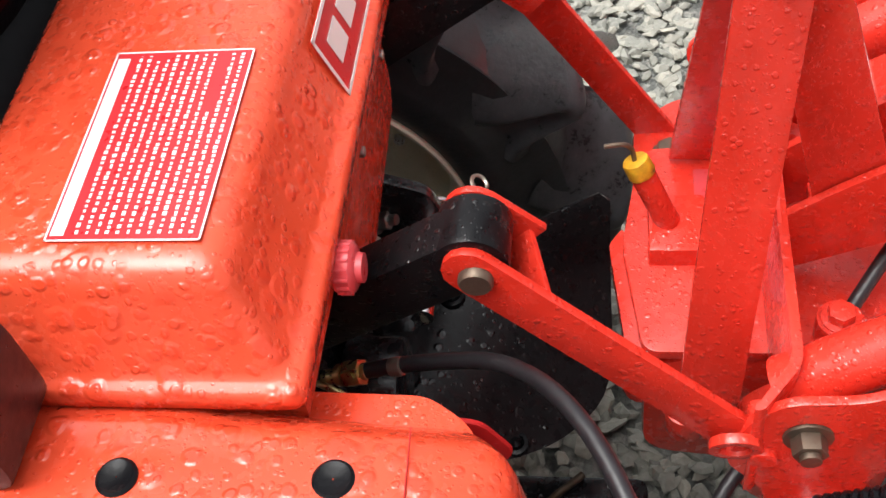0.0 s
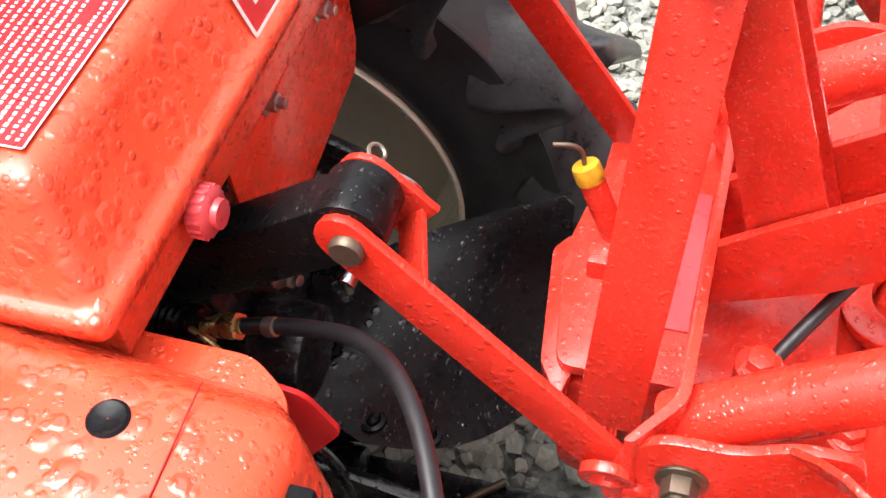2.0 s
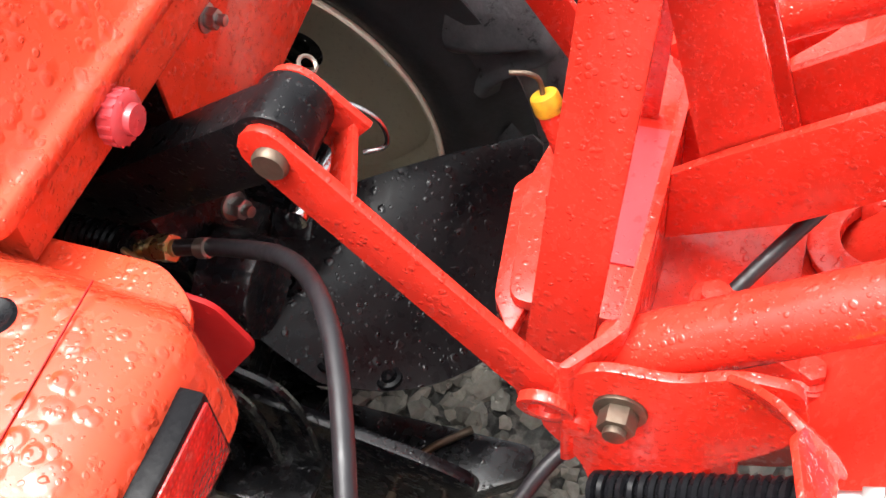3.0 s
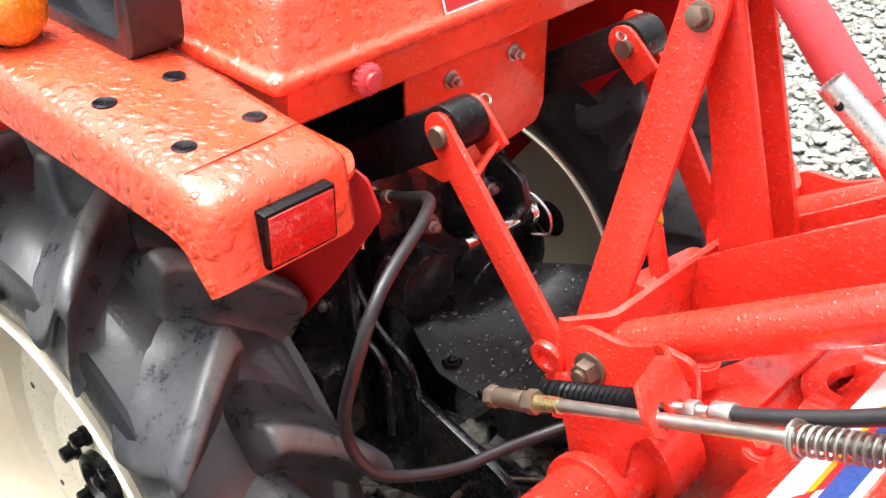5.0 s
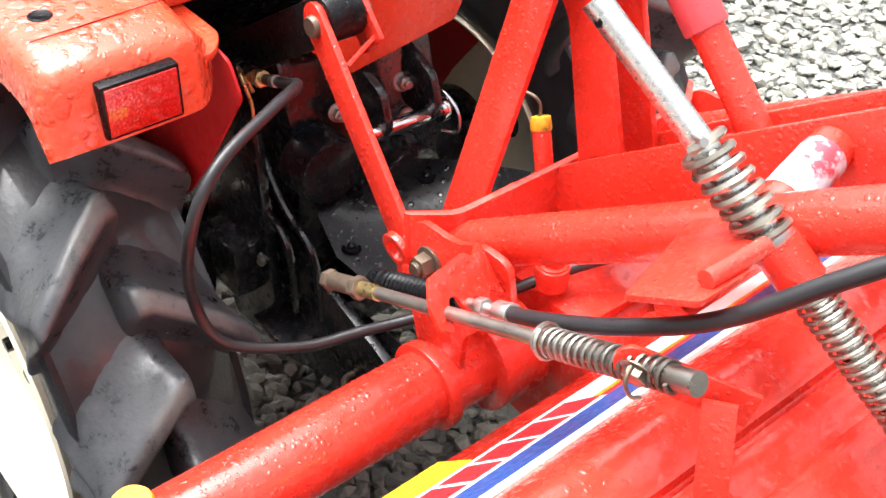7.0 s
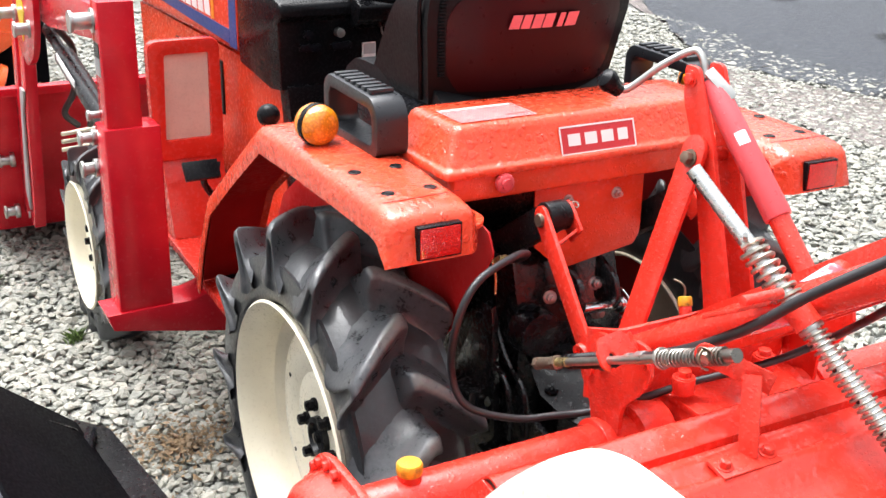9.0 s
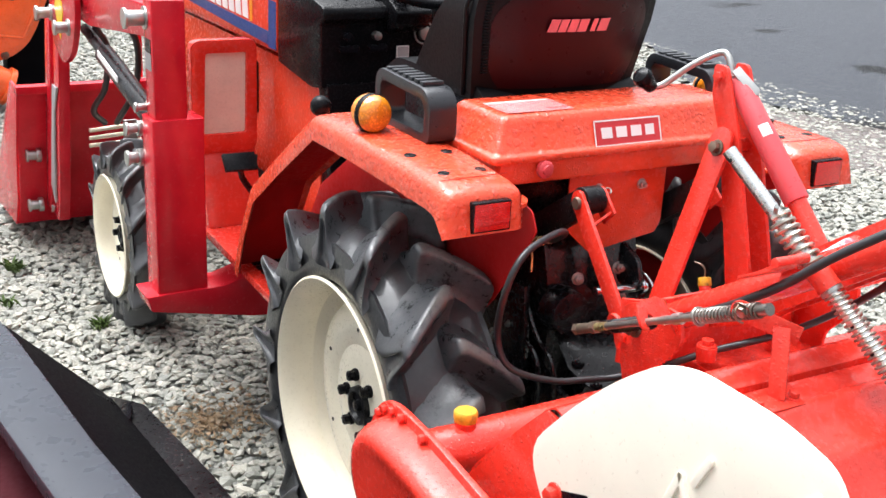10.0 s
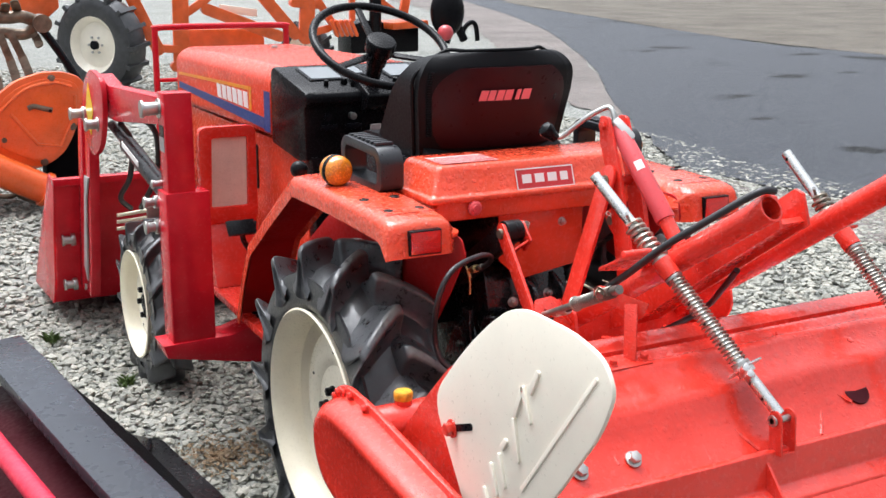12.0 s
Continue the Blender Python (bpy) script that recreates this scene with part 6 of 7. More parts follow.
def build_rod(sx):
    top, end = (Vector((-0.229, -0.760, 1.143)), Vector((-0.104, -1.168, 0.770))) if sx < 0 else (Vector((0.225, -0.800, 1.160)), Vector((0.285, -1.190, 0.785)))
    d = (end - top).normalized()
    length = (end - top).length
    at = lambda t: top + d * length * t
    bm = B()
    pipe(bm, at(0.0), at(0.985), 0.0108, 0.003, 22)
    rod_ = part("tail_rod", bm, bright_zinc, tiller, "zinc-plated tail rod with coil springs")
    for t in (0.03, 0.55, 0.63, 0.71, 0.86, 0.92):
        bm = B()
        cyl(bm, at(t) + Vector((-0.0112, 0, 0)), at(t) + Vector((0.0112, 0, 0)), 0.0036, n=10)
        part("rod_hole", bm, dark_steel, rod_)
    bm = B()
    coil(bm, at(0.215), at(0.365), 0.0170, 0.0036, 7.5)
    part("spring", bm, spring_steel, rod_, "stout coil spring")
    bm = B()
    coil(bm, at(0.445), at(0.785), 0.0150, 0.0019, 25)
    part("spring", bm, spring_steel, rod_, "long coil spring")
    bm = B()
    lathe(bm, [(-0.018, 0.009), (-0.018, 0.0185), (0.018, 0.0185), (0.018, 0.009)], at(0.406), d, 28)
    part("collar", bm, till_red, rod_, "red sliding collar", bevel=0.0)
    for t in (0.365, 0.440, 0.788):
        bm = B()
        cyl(bm, at(t), at(t) + d * 0.006, 0.017)
        part("washer", bm, steel, rod_, bevel=0.0008)
    bm = B()
    side = d.cross(Vector((0, 0, 1))).normalized()
    up2 = side.cross(d)
    p = at(0.205)
    sweep(bm, [p - side * 0.042 - up2 * 0.022, p, p + side * 0.046 + up2 * 0.034], 0.0032)
    part("spring_clip", bm, steel, rod_, "wire clip")
    bm = B()
    p = at(0.798)
    cyl(bm, p, p + d * 0.018, 0.017, n=6)
    strip(bm, p + d * 0.006 - side * 0.034, p + d * 0.006 + side * 0.026, 0.042, 0.004, d, (False, False))
    for g in (0.012, 0.024):
        sweep(bm, [p + d * g, p + d * g + side * 0.026 + up2 * 0.014, p + d * (g + 0.003) + side * 0.046 + up2 * 0.036], lambda t: 0.0105 - 0.004 * t)
    part("wing_nut", bm, bright_zinc, rod_, "zinc wing nut and plate", bevel=0.001)
    # clevis on the hood
    bm = B()
    for g in (-0.016, 0.016):
        strip(bm, end + Vector((g, 0, 0.0)), end + Vector((g, -0.006, -0.062)), 0.030, 0.004, (1, 0, 0), (True, False), (0.002, 0))
    strip(bm, end + Vector((-0.016, -0.006, -0.062)), end + Vector((0.016, -0.006, -0.062)), 0.030, 0.004, (0, 0.3, 1), (False, False))
    cl = part("clevis", bm, till_red, tiller, "red clevis on the hood", bevel=0.001)
    bm = B()
    cyl(bm, end + Vector((-0.026, 0, 0)), end + Vector((0.026, 0, 0)), 0.0065)
    cyl(bm, end + Vector((-0.026, 0, 0)), end + Vector((-0.022, 0, 0)), 0.0105)
    part("clevis_pin", bm, steel, cl, "zinc pin", bevel=0.0008)


build_rod(-1)
build_rod(1)
# ears that join the collars to the frame tubes
for s in (-1, 1):
    bm = B()
    prism(bm, round_poly([(-0.303, -0.882), (-0.300, -0.940), (-0.252, -0.940), (-0.160, -0.880), (-0.170, -0.835)], 0.006), "z", 0.0, 0.006)
    for v in bm.verts:
        v.co.z += 0.985 - (v.co.y + 0.87) * 0.55
    part("ear_plate", flip(bm, s > 0), till_red, tiller, "red ear plate", bevel=0.001)
    bm = B()
    cyl(bm, (-0.282, -0.928, 1.030), (-0.222, -0.930, 1.030), 0.0072)
    part("ear_pin", flip(bm, s > 0), till_red, tiller, bevel=0.001)
# screws on the hood
for x, y, z in ((-0.398, -1.130, 0.740), (-0.505, -1.130, 0.740)):
    bm = B()
    bolt(bm, (x, y, z), (0, -0.65, 0.75), 0.011, 0.014)
    part("hood_screw", bm, steel, th, "bright slotted screw", bevel=0.001)
for x, y, z in ((0.05, -0.99, 0.842), (0.20, -1.03, 0.818), (0.12, -1.05, 0.802), (0.02, -1.09, 0.765)):
    bm = B()
    bolt(bm, (x, y, z + 0.003), (0, -0.5, 0.85), 0.008, 0.008)
    part("hood_bolt", bm, hood_red, th, bevel=0.001)

DENTS = (
    ((-0.306, -1.035, 0.803), (-0.266, -1.054, 0.788), (-0.244, -1.065, 0.78), (-0.245, -1.113, 0.744), (-0.249, -1.16, 0.707)),
    ((-0.163, -1.071, 0.775), (-0.169, -1.117, 0.742), (-0.144, -1.157, 0.712)),
    ((-0.426, -1.091, 0.761), (-0.428, -1.13, 0.733)),
    ((0.035, -1.16, 0.688), (0.027, -1.16, 0.642), (0.037, -1.16, 0.592)),
    ((0.047, -1.112, 0.745), (0.006, -1.159, 0.711)),
    ((0.218, -0.989, 0.836), (0.251, -1.003, 0.826)),
)
for line in DENTS:
    bm = B()
    sweep(bm, [(x, y, z + 0.003) for x, y, z in line], 0.0036, 8)
    part("pressed_seam", bm, hood_red, th)
# no opening is cut: a flat disc carries the hole's shade as its colour
bm = B()
lathe(bm, [(0.0, 0.001), (0.0006, 0.028), (-0.003, 0.0285)], (0.140, -1.110, 0.759), (0, -0.62, 0.785), 28)
hole = part("hole_shade_disc", bm, box_and_hole_maroon, th, "dark red disc standing for a hole's shaded inside")
bm = B()
strip(bm, (0.063, -1.042, 0.801), (0.132, -1.112, 0.752), 0.055, 0.003, (0.1, -0.5, 0.85), (False, False))
part("patch_plate", bm, hood_red, th, "lifted red patch plate", bevel=0.001)

# cream side plate with raised signs
bm = B()
PL = [(-0.892, 0.815), (-0.985, 0.918), (-1.062, 0.987), (-1.128, 1.034), (-1.180, 1.050), (-1.300, 1.049), (-1.372, 1.032), (-1.398, 0.992), (-1.370, 0.925), (-1.270, 0.790), (-1.185, 0.690), (-1.08, 0.600), (-1.04, 0.615)]
prism(bm, round_poly(PL, 0.05, 5), "x", -0.649, -0.641)
sp = part("side_plate", bm, off_white, tiller, "cream-painted side plate with raised signs and a slot", bevel=0.003)


def raised(a, b, w=0.010):
    bm = B()
    strip(bm, (-0.6505, *a), (-0.6505, *b), w, 0.006, (1, 0, 0))
    part("raised_sign", bm, off_white, sp, bevel=0.0015)


for a, b in (((-1.220, 0.964), (-1.202, 0.929)), ((-1.181, 0.927), (-1.161, 0.879)), ((-1.181, 0.927), (-1.202, 0.883)), ((-1.158, 0.868), (-1.172, 0.809)), ((-1.137, 0.826), (-1.127, 0.813)), ((-1.118, 0.795), (-1.135, 0.751)), ((-1.095, 0.770), (-1.112, 0.728)), ((-1.075, 0.720), (-1.092, 0.690))):
    raised(a, b)
bm = B()
strip(bm, (-0.6495, -1.184, 0.766), (-0.6495, -1.359, 1.000), 0.007, 0.004, (1, 0, 0))
part("crease", bm, off_white, sp, bevel=0.001)
bm = B()
strip(bm, (-0.6492, -0.975, 0.787), (-0.6492, -1.026, 0.808), 0.012, 0.003, (1, 0, 0))
part("slot", bm, dark_steel, sp, "dark slot")
bm = B()
bolt(bm, (-0.650, -0.966, 0.783), (-1, 0, 0), 0.012, 0.014)
part("plate_bolt", bm, till_red, sp, "red bolt", bevel=0.001)

# ---- front loader ----
loader = thing("front_loader", (-0.58, 1.0, 0), "crimson front loader with post, arms, black ram and bucket", "loader")
bm = B()
prism(bm, round_poly([(-0.633, 0.872), (-0.495, 0.872), (-0.495, 0.975), (-0.633, 0.975)], 0.006, 2), "z", 0.366, 0.846)
post = part("post_sleeve", bm, load_red, loader, "crimson post sleeve", bevel=0.003)
bm = B()
prism(bm, round_poly([(-0.622, 0.885), (-0.535, 0.885), (-0.535, 0.962), (-0.622, 0.962)], 0.005, 2), "z", 0.83, 1.150)
part("post", bm, load_red, loader, "crimson post", bevel=0.002)
bm = B()
prism(bm, [(-0.668, 0.368), (-0.655, 0.325), (-0.37, 0.268), (-0.18, 0.250), (-0.18, 0.400), (-0.36, 0.400), (-0.450, 0.372)], "y", 0.862, 0.978)
part("foot_beam", bm, load_red, loader, "crimson foot beam", bevel=0.003)

bm = B()
box(bm, -0.6235, -0.6215, 0.90, 0.950, 1.015, 1.050)
part("sticker_dark", bm, dark_steel, post, "dark half of a small sticker")
bm = B()
box(bm, -0.6235, -0.6215, 0.90, 0.950, 0.970, 1.014)
part("sticker_grey", bm, grey_print, post, "grey half of a small sticker")


def pin(p, r, length, mat=steel):
    bm = B()
    p = Vector(p)
    cyl(bm, p, p - Vector((length, 0, 0)), r, n=22)
    cyl(bm, p - Vector((length, 0, 0)), p - Vector((length + 0.008, 0, 0)), r * 1.35, n=22)
    cyl(bm, p + Vector((0.01, 0, 0)), p - Vector((0.006, 0, 0)), r * 1.5, n=22)
    return part("pivot_pin", bm, mat, loader, "bright zinc pivot pin", bevel=0.0015)


# arm: sloping box beam, elbow plates, dropped fore-arm
bm = B()
prism(bm, [(0.93, 1.062), (0.905, 1.095), (0.93, 1.130), (1.70, 1.095), (1.86, 1.125), (1.90, 1.08), (1.88, 0.975), (1.62, 0.975), (0.97, 1.045)], "x", -0.606, -0.552)
arm = part("lift_arm", bm, load_red, loader, "crimson lift arm", bevel=0.005)
bm = B()
prism(bm, round_poly([(1.70, 1.12), (1.90, 1.145), (2.02, 1.08), (2.10, 0.96), (2.06, 0.86), (1.92, 0.80), (1.78, 0.86), (1.70, 0.98)], 0.06, 5), "x", -0.632, -0.612)
elbow = part("elbow_plate", bm, load_red, loader, "crimson elbow plate with a yellow diamond", bevel=0.003)
bm = B()
prism(bm, [(1.93, 1.085), (1.99, 0.985), (1.93, 0.885), (1.87, 0.985)], "x", -0.6345, -0.632)
part("diamond", bm, yellow_print, elbow, "yellow diamond sticker")
for y in (2.00, 2.14):
    bm = B()
    prism(bm, [(y, 0.95), (y + 0.075, 0.95), (y + 0.24, 0.30), (y + 0.28, 0.17), (y + 0.20, 0.17), (y + 0.15, 0.30)], "x", -0.625, -0.585)
    part("fore_arm", bm, load_red, loader, "crimson fore-arm", bevel=0.004)
bm = B()
prism(bm, [(2.05, 0.70), (2.12, 0.70), (2.25, 0.30), (2.20, 0.24), (2.12, 0.60)], "x", -0.635, -0.627)
part("link_plate", bm, grey_print, loader, "grey labelled link plate", bevel=0.002)
bm = B()
cyl(bm, (-0.58, 0.985, 0.80), (-0.58, 1.56, 0.90), 0.030, n=24)
cyl(bm, (-0.58, 1.56, 0.90), (-0.58, 1.80, 0.94), 0.017, n=20)
ram = part("lift_ram", bm, black_paint, loader, "black hydraulic ram", bevel=0.003)
bm = B()
prism(bm, [(1.30, 0.862), (1.52, 0.900), (1.52, 0.918), (1.30, 0.880)], "x", -0.612, -0.6085)
part("ram_label", bm, white_print, ram, "white ram label")
for p, r, l in (((-0.62, 0.945, 1.100), 0.020, 0.05), ((-0.632, 1.80, 0.945), 0.018, 0.04), ((-0.632, 2.06, 0.955), 0.018, 0.045), ((-0.633, 1.00, 0.80), 0.014, 0.03), ((-0.633, 1.0, 0.72), 0.016, 0.03), ((-0.655, 2.36, 0.385), 0.018, 0.035), ((-0.655, 2.38, 0.185), 0.018, 0.035), ((-0.585, 2.25, 0.43), 0.012, 0.03), ((-0.585, 2.34, 0.18), 0.012, 0.03), ((-0.61, 0.985, 0.86), 0.010, 0.03)):
    pin(p, r, l)
# bucket, opening forward
bm = B()
SEC = [(2.30, 0.640), (2.37, 0.42), (2.42, 0.20), (2.50, 0.085), (2.70, 0.06), (2.98, 0.06)]
rows = [[(x, y, z) for y, z in SEC] for x in (-0.72, -0.3, 0.0, 0.3, 0.72)]
sheet(bm, rows)
thicken(bm, 0.006)
bucket = part("bucket", bm, load_red, loader, "crimson loader bucket", sharp=40)
for x in (-0.722, 0.722):
    bm = B()
    prism(bm, [(2.29, 0.655), (2.39, 0.40), (2.44, 0.19), (2.52, 0.07), (2.99, 0.05), (2.90, 0.16), (2.42, 0.66)], "x", x - 0.005, x + 0.005)
    part("bucket_side", bm, load_red, bucket, "crimson bucket side", bevel=0.002)
bm = B()
box(bm, -0.73, 0.73, 2.270, 2.325, 0.632, 0.662)
part("bucket_rim", bm, load_red, bucket, bevel=0.003)
for z in (0.47, 0.50, 0.53):
    bm = B()
    cyl(bm, (-0.52, 2.10 + (0.5 - z) * 0.3, z), (-0.33, 2.12, z + 0.006), 0.0075)
    part("hydraulic_pipe", bm, cream, loader, "pale hydraulic pipe")
bm = B()
box(bm, -0.40, -0.35, 2.085, 2.10, 0.44, 0.56)
part("pipe_clamp", bm, steel, loader, "bright pipe clamps", bevel=0.003)
bm = B()
sweep(bm, [(-0.56, 1.75, 0.95), (-0.50, 1.85, 0.86), (-0.48, 2.0, 0.70), (-0.50, 2.1, 0.60), (-0.45, 2.15, 0.54)], 0.011)
sweep(bm, [(-0.50, 1.80, 0.98), (-0.42, 1.80, 0.90), (-0.40, 1.90, 0.72), (-0.42, 2.1, 0.55)], 0.011)
part("hydraulic_hose", bm, hose_black, loader, "black hydraulic hoses")
# front hoop guard
bm = B()
sweep(bm, [(-0.21, 2.55, 0.62), (-0.21, 2.55, 1.20), (-0.20, 2.55, 1.235), (-0.17, 2.55, 1.25), (0.36, 2.55, 1.25), (0.395, 2.55, 1.235), (0.40, 2.55, 1.20), (0.40, 2.55, 0.62)], 0.014, 12, 5)
cyl(bm, (-0.21, 2.55, 1.02), (0.40, 2.55, 1.02), 0.009)
part("hoop_guard", bm, load_red, loader, "red tubular hoop guard")

# ---- black implement standing beside the tractor ----
impl = thing("black_implement", (-0.95, 0.0, 0), "black steel implement with a grey wet rail and pink-red bar", "implement")
bm = B()
prism(bm, [(-1.136, 0.455), (-1.330, 0.400), (-1.330, 0.300), (-1.232, 0.262), (-1.205, 0.0), (-1.165, -0.36), (-1.122, -0.72), (-0.94, -2.2), (-0.83, -2.2), (-1.008, -0.744), (-1.066, -0.27), (-1.103, 0.20)], "z", 0.570, 0.600)
part("rail", bm, blue_grey, impl, "dark grey-blue top rail, wet", bevel=0.004)
bm = B()
far_face = [(-1.160, 0.36, 0.0), (-0.765, 0.905, 0.0), (-0.765, 0.905, 0.07), (-1.122, 0.43, 0.566), (-1.160, 0.36, 0.566)]
near_face = [(-0.90, -2.2, 0.0), (-0.50, -2.2, 0.0), (-0.50, -2.2, 0.07), (-0.84, -2.2, 0.566), (-0.90, -2.2, 0.566)]
fa, na = [bm.verts.new(q) for q in far_face], [bm.verts.new(q) for q in near_face]
bm.faces.new(fa)
bm.faces.new(na[::-1])
bridge(bm, fa, na)
part("side_sheet", bm, old_black, impl, "black sloping body", bevel=0.004)
bm = B()
prism(bm, round_poly([(-0.90, 0.60), (-0.770, 0.915), (-0.698, 0.825), (-0.650, 0.40), (-0.600, -0.45), (-0.90, -0.45)], 0.015), "z", 0.0, 0.075)
part("foot_slab", bm, black_paint, impl, "black glossy foot", bevel=0.006)
bm = B()
box(bm, -1.75, -1.20, -2.2, 0.375, 0.0, 0.22)
part("body", bm, dark_steel, impl, "black body", bevel=0.01)
bm = B()
prism(bm, [(-1.62, 0.22), (-1.165, 0.22), (-1.165, 0.50), (-1.56, 0.40)], "y", -2.2, 0.385)
for v in bm.verts:
    v.co.x += (0.12 - v.co.y) * 0.115
part("red_box", bm, box_and_hole_maroon, impl, "dark red box under the rail", bevel=0.01)
bm = B()
cyl(bm, (-1.302, 0.10, 0.55), (-1.012, -2.2, 0.55), 0.022, n=24)
part("bar", bm, bar_pink, impl, "pink-red bar", bevel=0.002)

bm = B()
strip(bm, (-1.085, 0.36, 0.50), (-0.80, 0.80, 0.115), 0.05, 0.008, (0.6, 0.4, 0.5), (False, False))
part("edge_strip", bm, dark_steel, impl, "glossy black edge strip", bevel=0.002)
bm = B()
prism(bm, [(-0.86, 0.55), (-0.755, 0.82), (-0.735, 0.80), (-0.83, 0.52)], "z", 0.075, 0.10)
part("foot_lug", bm, dark_steel, impl, "black raised lug", bevel=0.004)

# ---- orange machines behind ----
o_till = thing("orange_tiller", (-0.45, 5.2, 0), "orange rotary tiller with a round chain-case cover", "tiller")
bm = B()
case = [(-0.64, 0.62), (-0.58, 0.72), (-0.46, 0.805), (-0.31, 0.85), (-0.19, 0.853), (-0.085, 0.82), (-0.043, 0.77), (-0.05, 0.64), (-0.092, 0.55), (-0.135, 0.44), (-0.19, 0.345), (-0.27, 0.28), (-0.376, 0.245), (-0.48, 0.29), (-0.64, 0.38)]
mid = (-0.34, 0.56)


def scaled(k):
    return [(mid[0] + (x - mid[0]) * k, mid[1] + (z - mid[1]) * k) for x, z in case]


prism(bm, round_poly(case, 0.04), "y", 5.0, 5.06)
oc = part("case_cover", bm, orange, o_till, "orange chain-case cover with pressed ridges", bevel=0.015)
bm = B()
prism(bm, round_poly(scaled(0.86), 0.04), "y", 4.986, 5.0)
part("cover_ridge", bm, orange, oc, bevel=0.008)
bm = B()
sweep(bm, [(-0.51, 4.984, 0.60), (-0.36, 4.984, 0.40), (-0.22, 4.984, 0.385), (-0.12, 4.984, 0.60), (-0.115, 4.984, 0.70)], 0.011, 8, 2, False)
sweep(bm, [(-0.57, 4.984, 0.62), (-0.42, 4.984, 0.745), (-0.25, 4.984, 0.785), (-0.13, 4.984, 0.755)], 0.010, 8, 4)
part("pressed_outline", bm, orange, oc)
for x, z in ((-0.56, 0.44), (-0.33, 0.285), (-0.14, 0.50), (-0.25, 0.81)):
    bm = B()
    bolt(bm, (x, 4.99, z), (0, -1, 0), 0.018, 0.014)
    part("cover_bolt", bm, rusty, oc, bevel=0.001)
bm = B()
sweep(bm, [(-0.405, 4.985, 0.630), (-0.37, 4.985, 0.642), (-0.32, 4.985, 0.628), (-0.26, 4.985, 0.612)], 0.017, 10)
part("slot", bm, rusty, oc, "dark pressed slot")
bm = B()
cyl(bm, (-0.275, 4.975, 0.612), (-0.275, 4.962, 0.612), 0.010, n=10)
part("slot_bolt", bm, dark_steel, oc)
bm = B()
prism(bm, [(-1.6, 0.40), (-0.62, 0.16), (-0.30, 0.24), (-0.40, 0.50), (-0.75, 0.74), (-1.6, 0.95)], "y", 5.09, 5.45)
part("body", bm, orange, o_till, "orange tiller body", bevel=0.03)
bm = B()
prism(bm, [(-0.30, 0.05), (-0.02, 0.05), (-0.02, 0.55), (-0.10, 0.72), (-0.30, 0.72)], "y", 5.12, 5.3)
part("shield", bm, old_black, o_till, "black shield behind the case", bevel=0.02)
bm = B()
cyl(bm, (-1.25, 4.86, 0.61), (-0.352, 4.86, 0.130), 0.105, 0.095)
tube = part("tube", bm, orange, o_till, "orange axle tube", bevel=0.004)
ax_t = Vector((0.898, 0.0, -0.48)).normalized()
end_t = Vector((-0.352, 4.86, 0.130))
for r0, r1, k0, k1, mm, nm in ((0.112, 0.088, -0.02, 0.012, orange, "flange"), (0.080, 0.062, 0.0, 0.022, orange, "collar"), (0.058, 0.040, 0.0, 0.016, rusty, "seal"), (0.036, 0.030, 0.0, 0.034, dark_steel, "shaft")):
    bm = B()
    lathe(bm, [(k0, r1), (k0, r0), (k1, r0), (k1, r1)], end_t, ax_t, 32, True)
    if nm == "shaft":
        cyl(bm, end_t, end_t + ax_t * 0.03, 0.031)
    part(nm, bm, mm, tube, bevel=0.003)
for k, (x0, z0) in enumerate(((-0.75, 0.25), (-0.55, 0.2), (-0.4, 0.2))):
    bm = B()
    sweep(bm, [(x0, 5.1, z0), (x0 + 0.05, 5.05, z0 - 0.12), (x0 + 0.18, 5.0, z0 - 0.17), (x0 + 0.3, 4.97, z0 - 0.12)], 0.016)
    part("tine", bm, rusty, o_till, "dark curved tine")
bm = B()
sweep(bm, [(-0.12, 6.2, 1.09), (-0.02, 6.2, 0.95), (0.131, 6.2, 0.695), (0.20, 6.2, 0.56)], 0.030, 12)
part("stay", bm, dark_steel, o_till, "dark steel stay")
bm = B()
sweep(bm, [(-0.95, 6.2, 1.20), (-0.36, 6.2, 1.135), (-0.22, 6.2, 1.14), (-0.06, 6.2, 1.075)], 0.045, 12)
cyl(bm, (-0.09, 6.12, 1.09), (-0.09, 6.28, 1.09), 0.065)
sweep(bm, [(-0.95, 6.25, 1.05), (-0.40, 6.25, 1.03), (-0.20, 6.25, 1.01), (-0.12, 6.22, 1.08)], 0.04, 12)
part("rotor_shaft", bm, rusty, o_till, "dark muddy rotor shaft")
for x0, z0, x1, z1 in ((-0.375, 1.02, -0.287, 0.650), (-0.300, 1.02, -0.195, 0.690), (-0.52, 1.04, -0.42, 0.66), (-0.66, 1.06, -0.56, 0.66), (-0.16, 1.04, -0.125, 0.945), (-0.36, 1.12, -0.33, 1.22), (-0.24, 1.12, -0.27, 1.24)):
    bm = B()
    xm, zm = (x0 + x1) / 2 + 0.012, (z0 + z1) / 2
    strip(bm, (x0, 6.22, z0), (xm, 6.20, zm), 0.055, 0.016, (0, 1, 0.2))
    strip(bm, (xm, 6.20, zm), (x1, 6.12, z1), 0.062, 0.014, (0.1, 1, 0.3))
    part("blade", bm, rusty, o_till, "muddy rusted blade", bevel=0.003)

o_tr = thing("orange_tractor", (1.8, 11.0, 0), "orange tractor with a front loader and white wheels", "tractor")


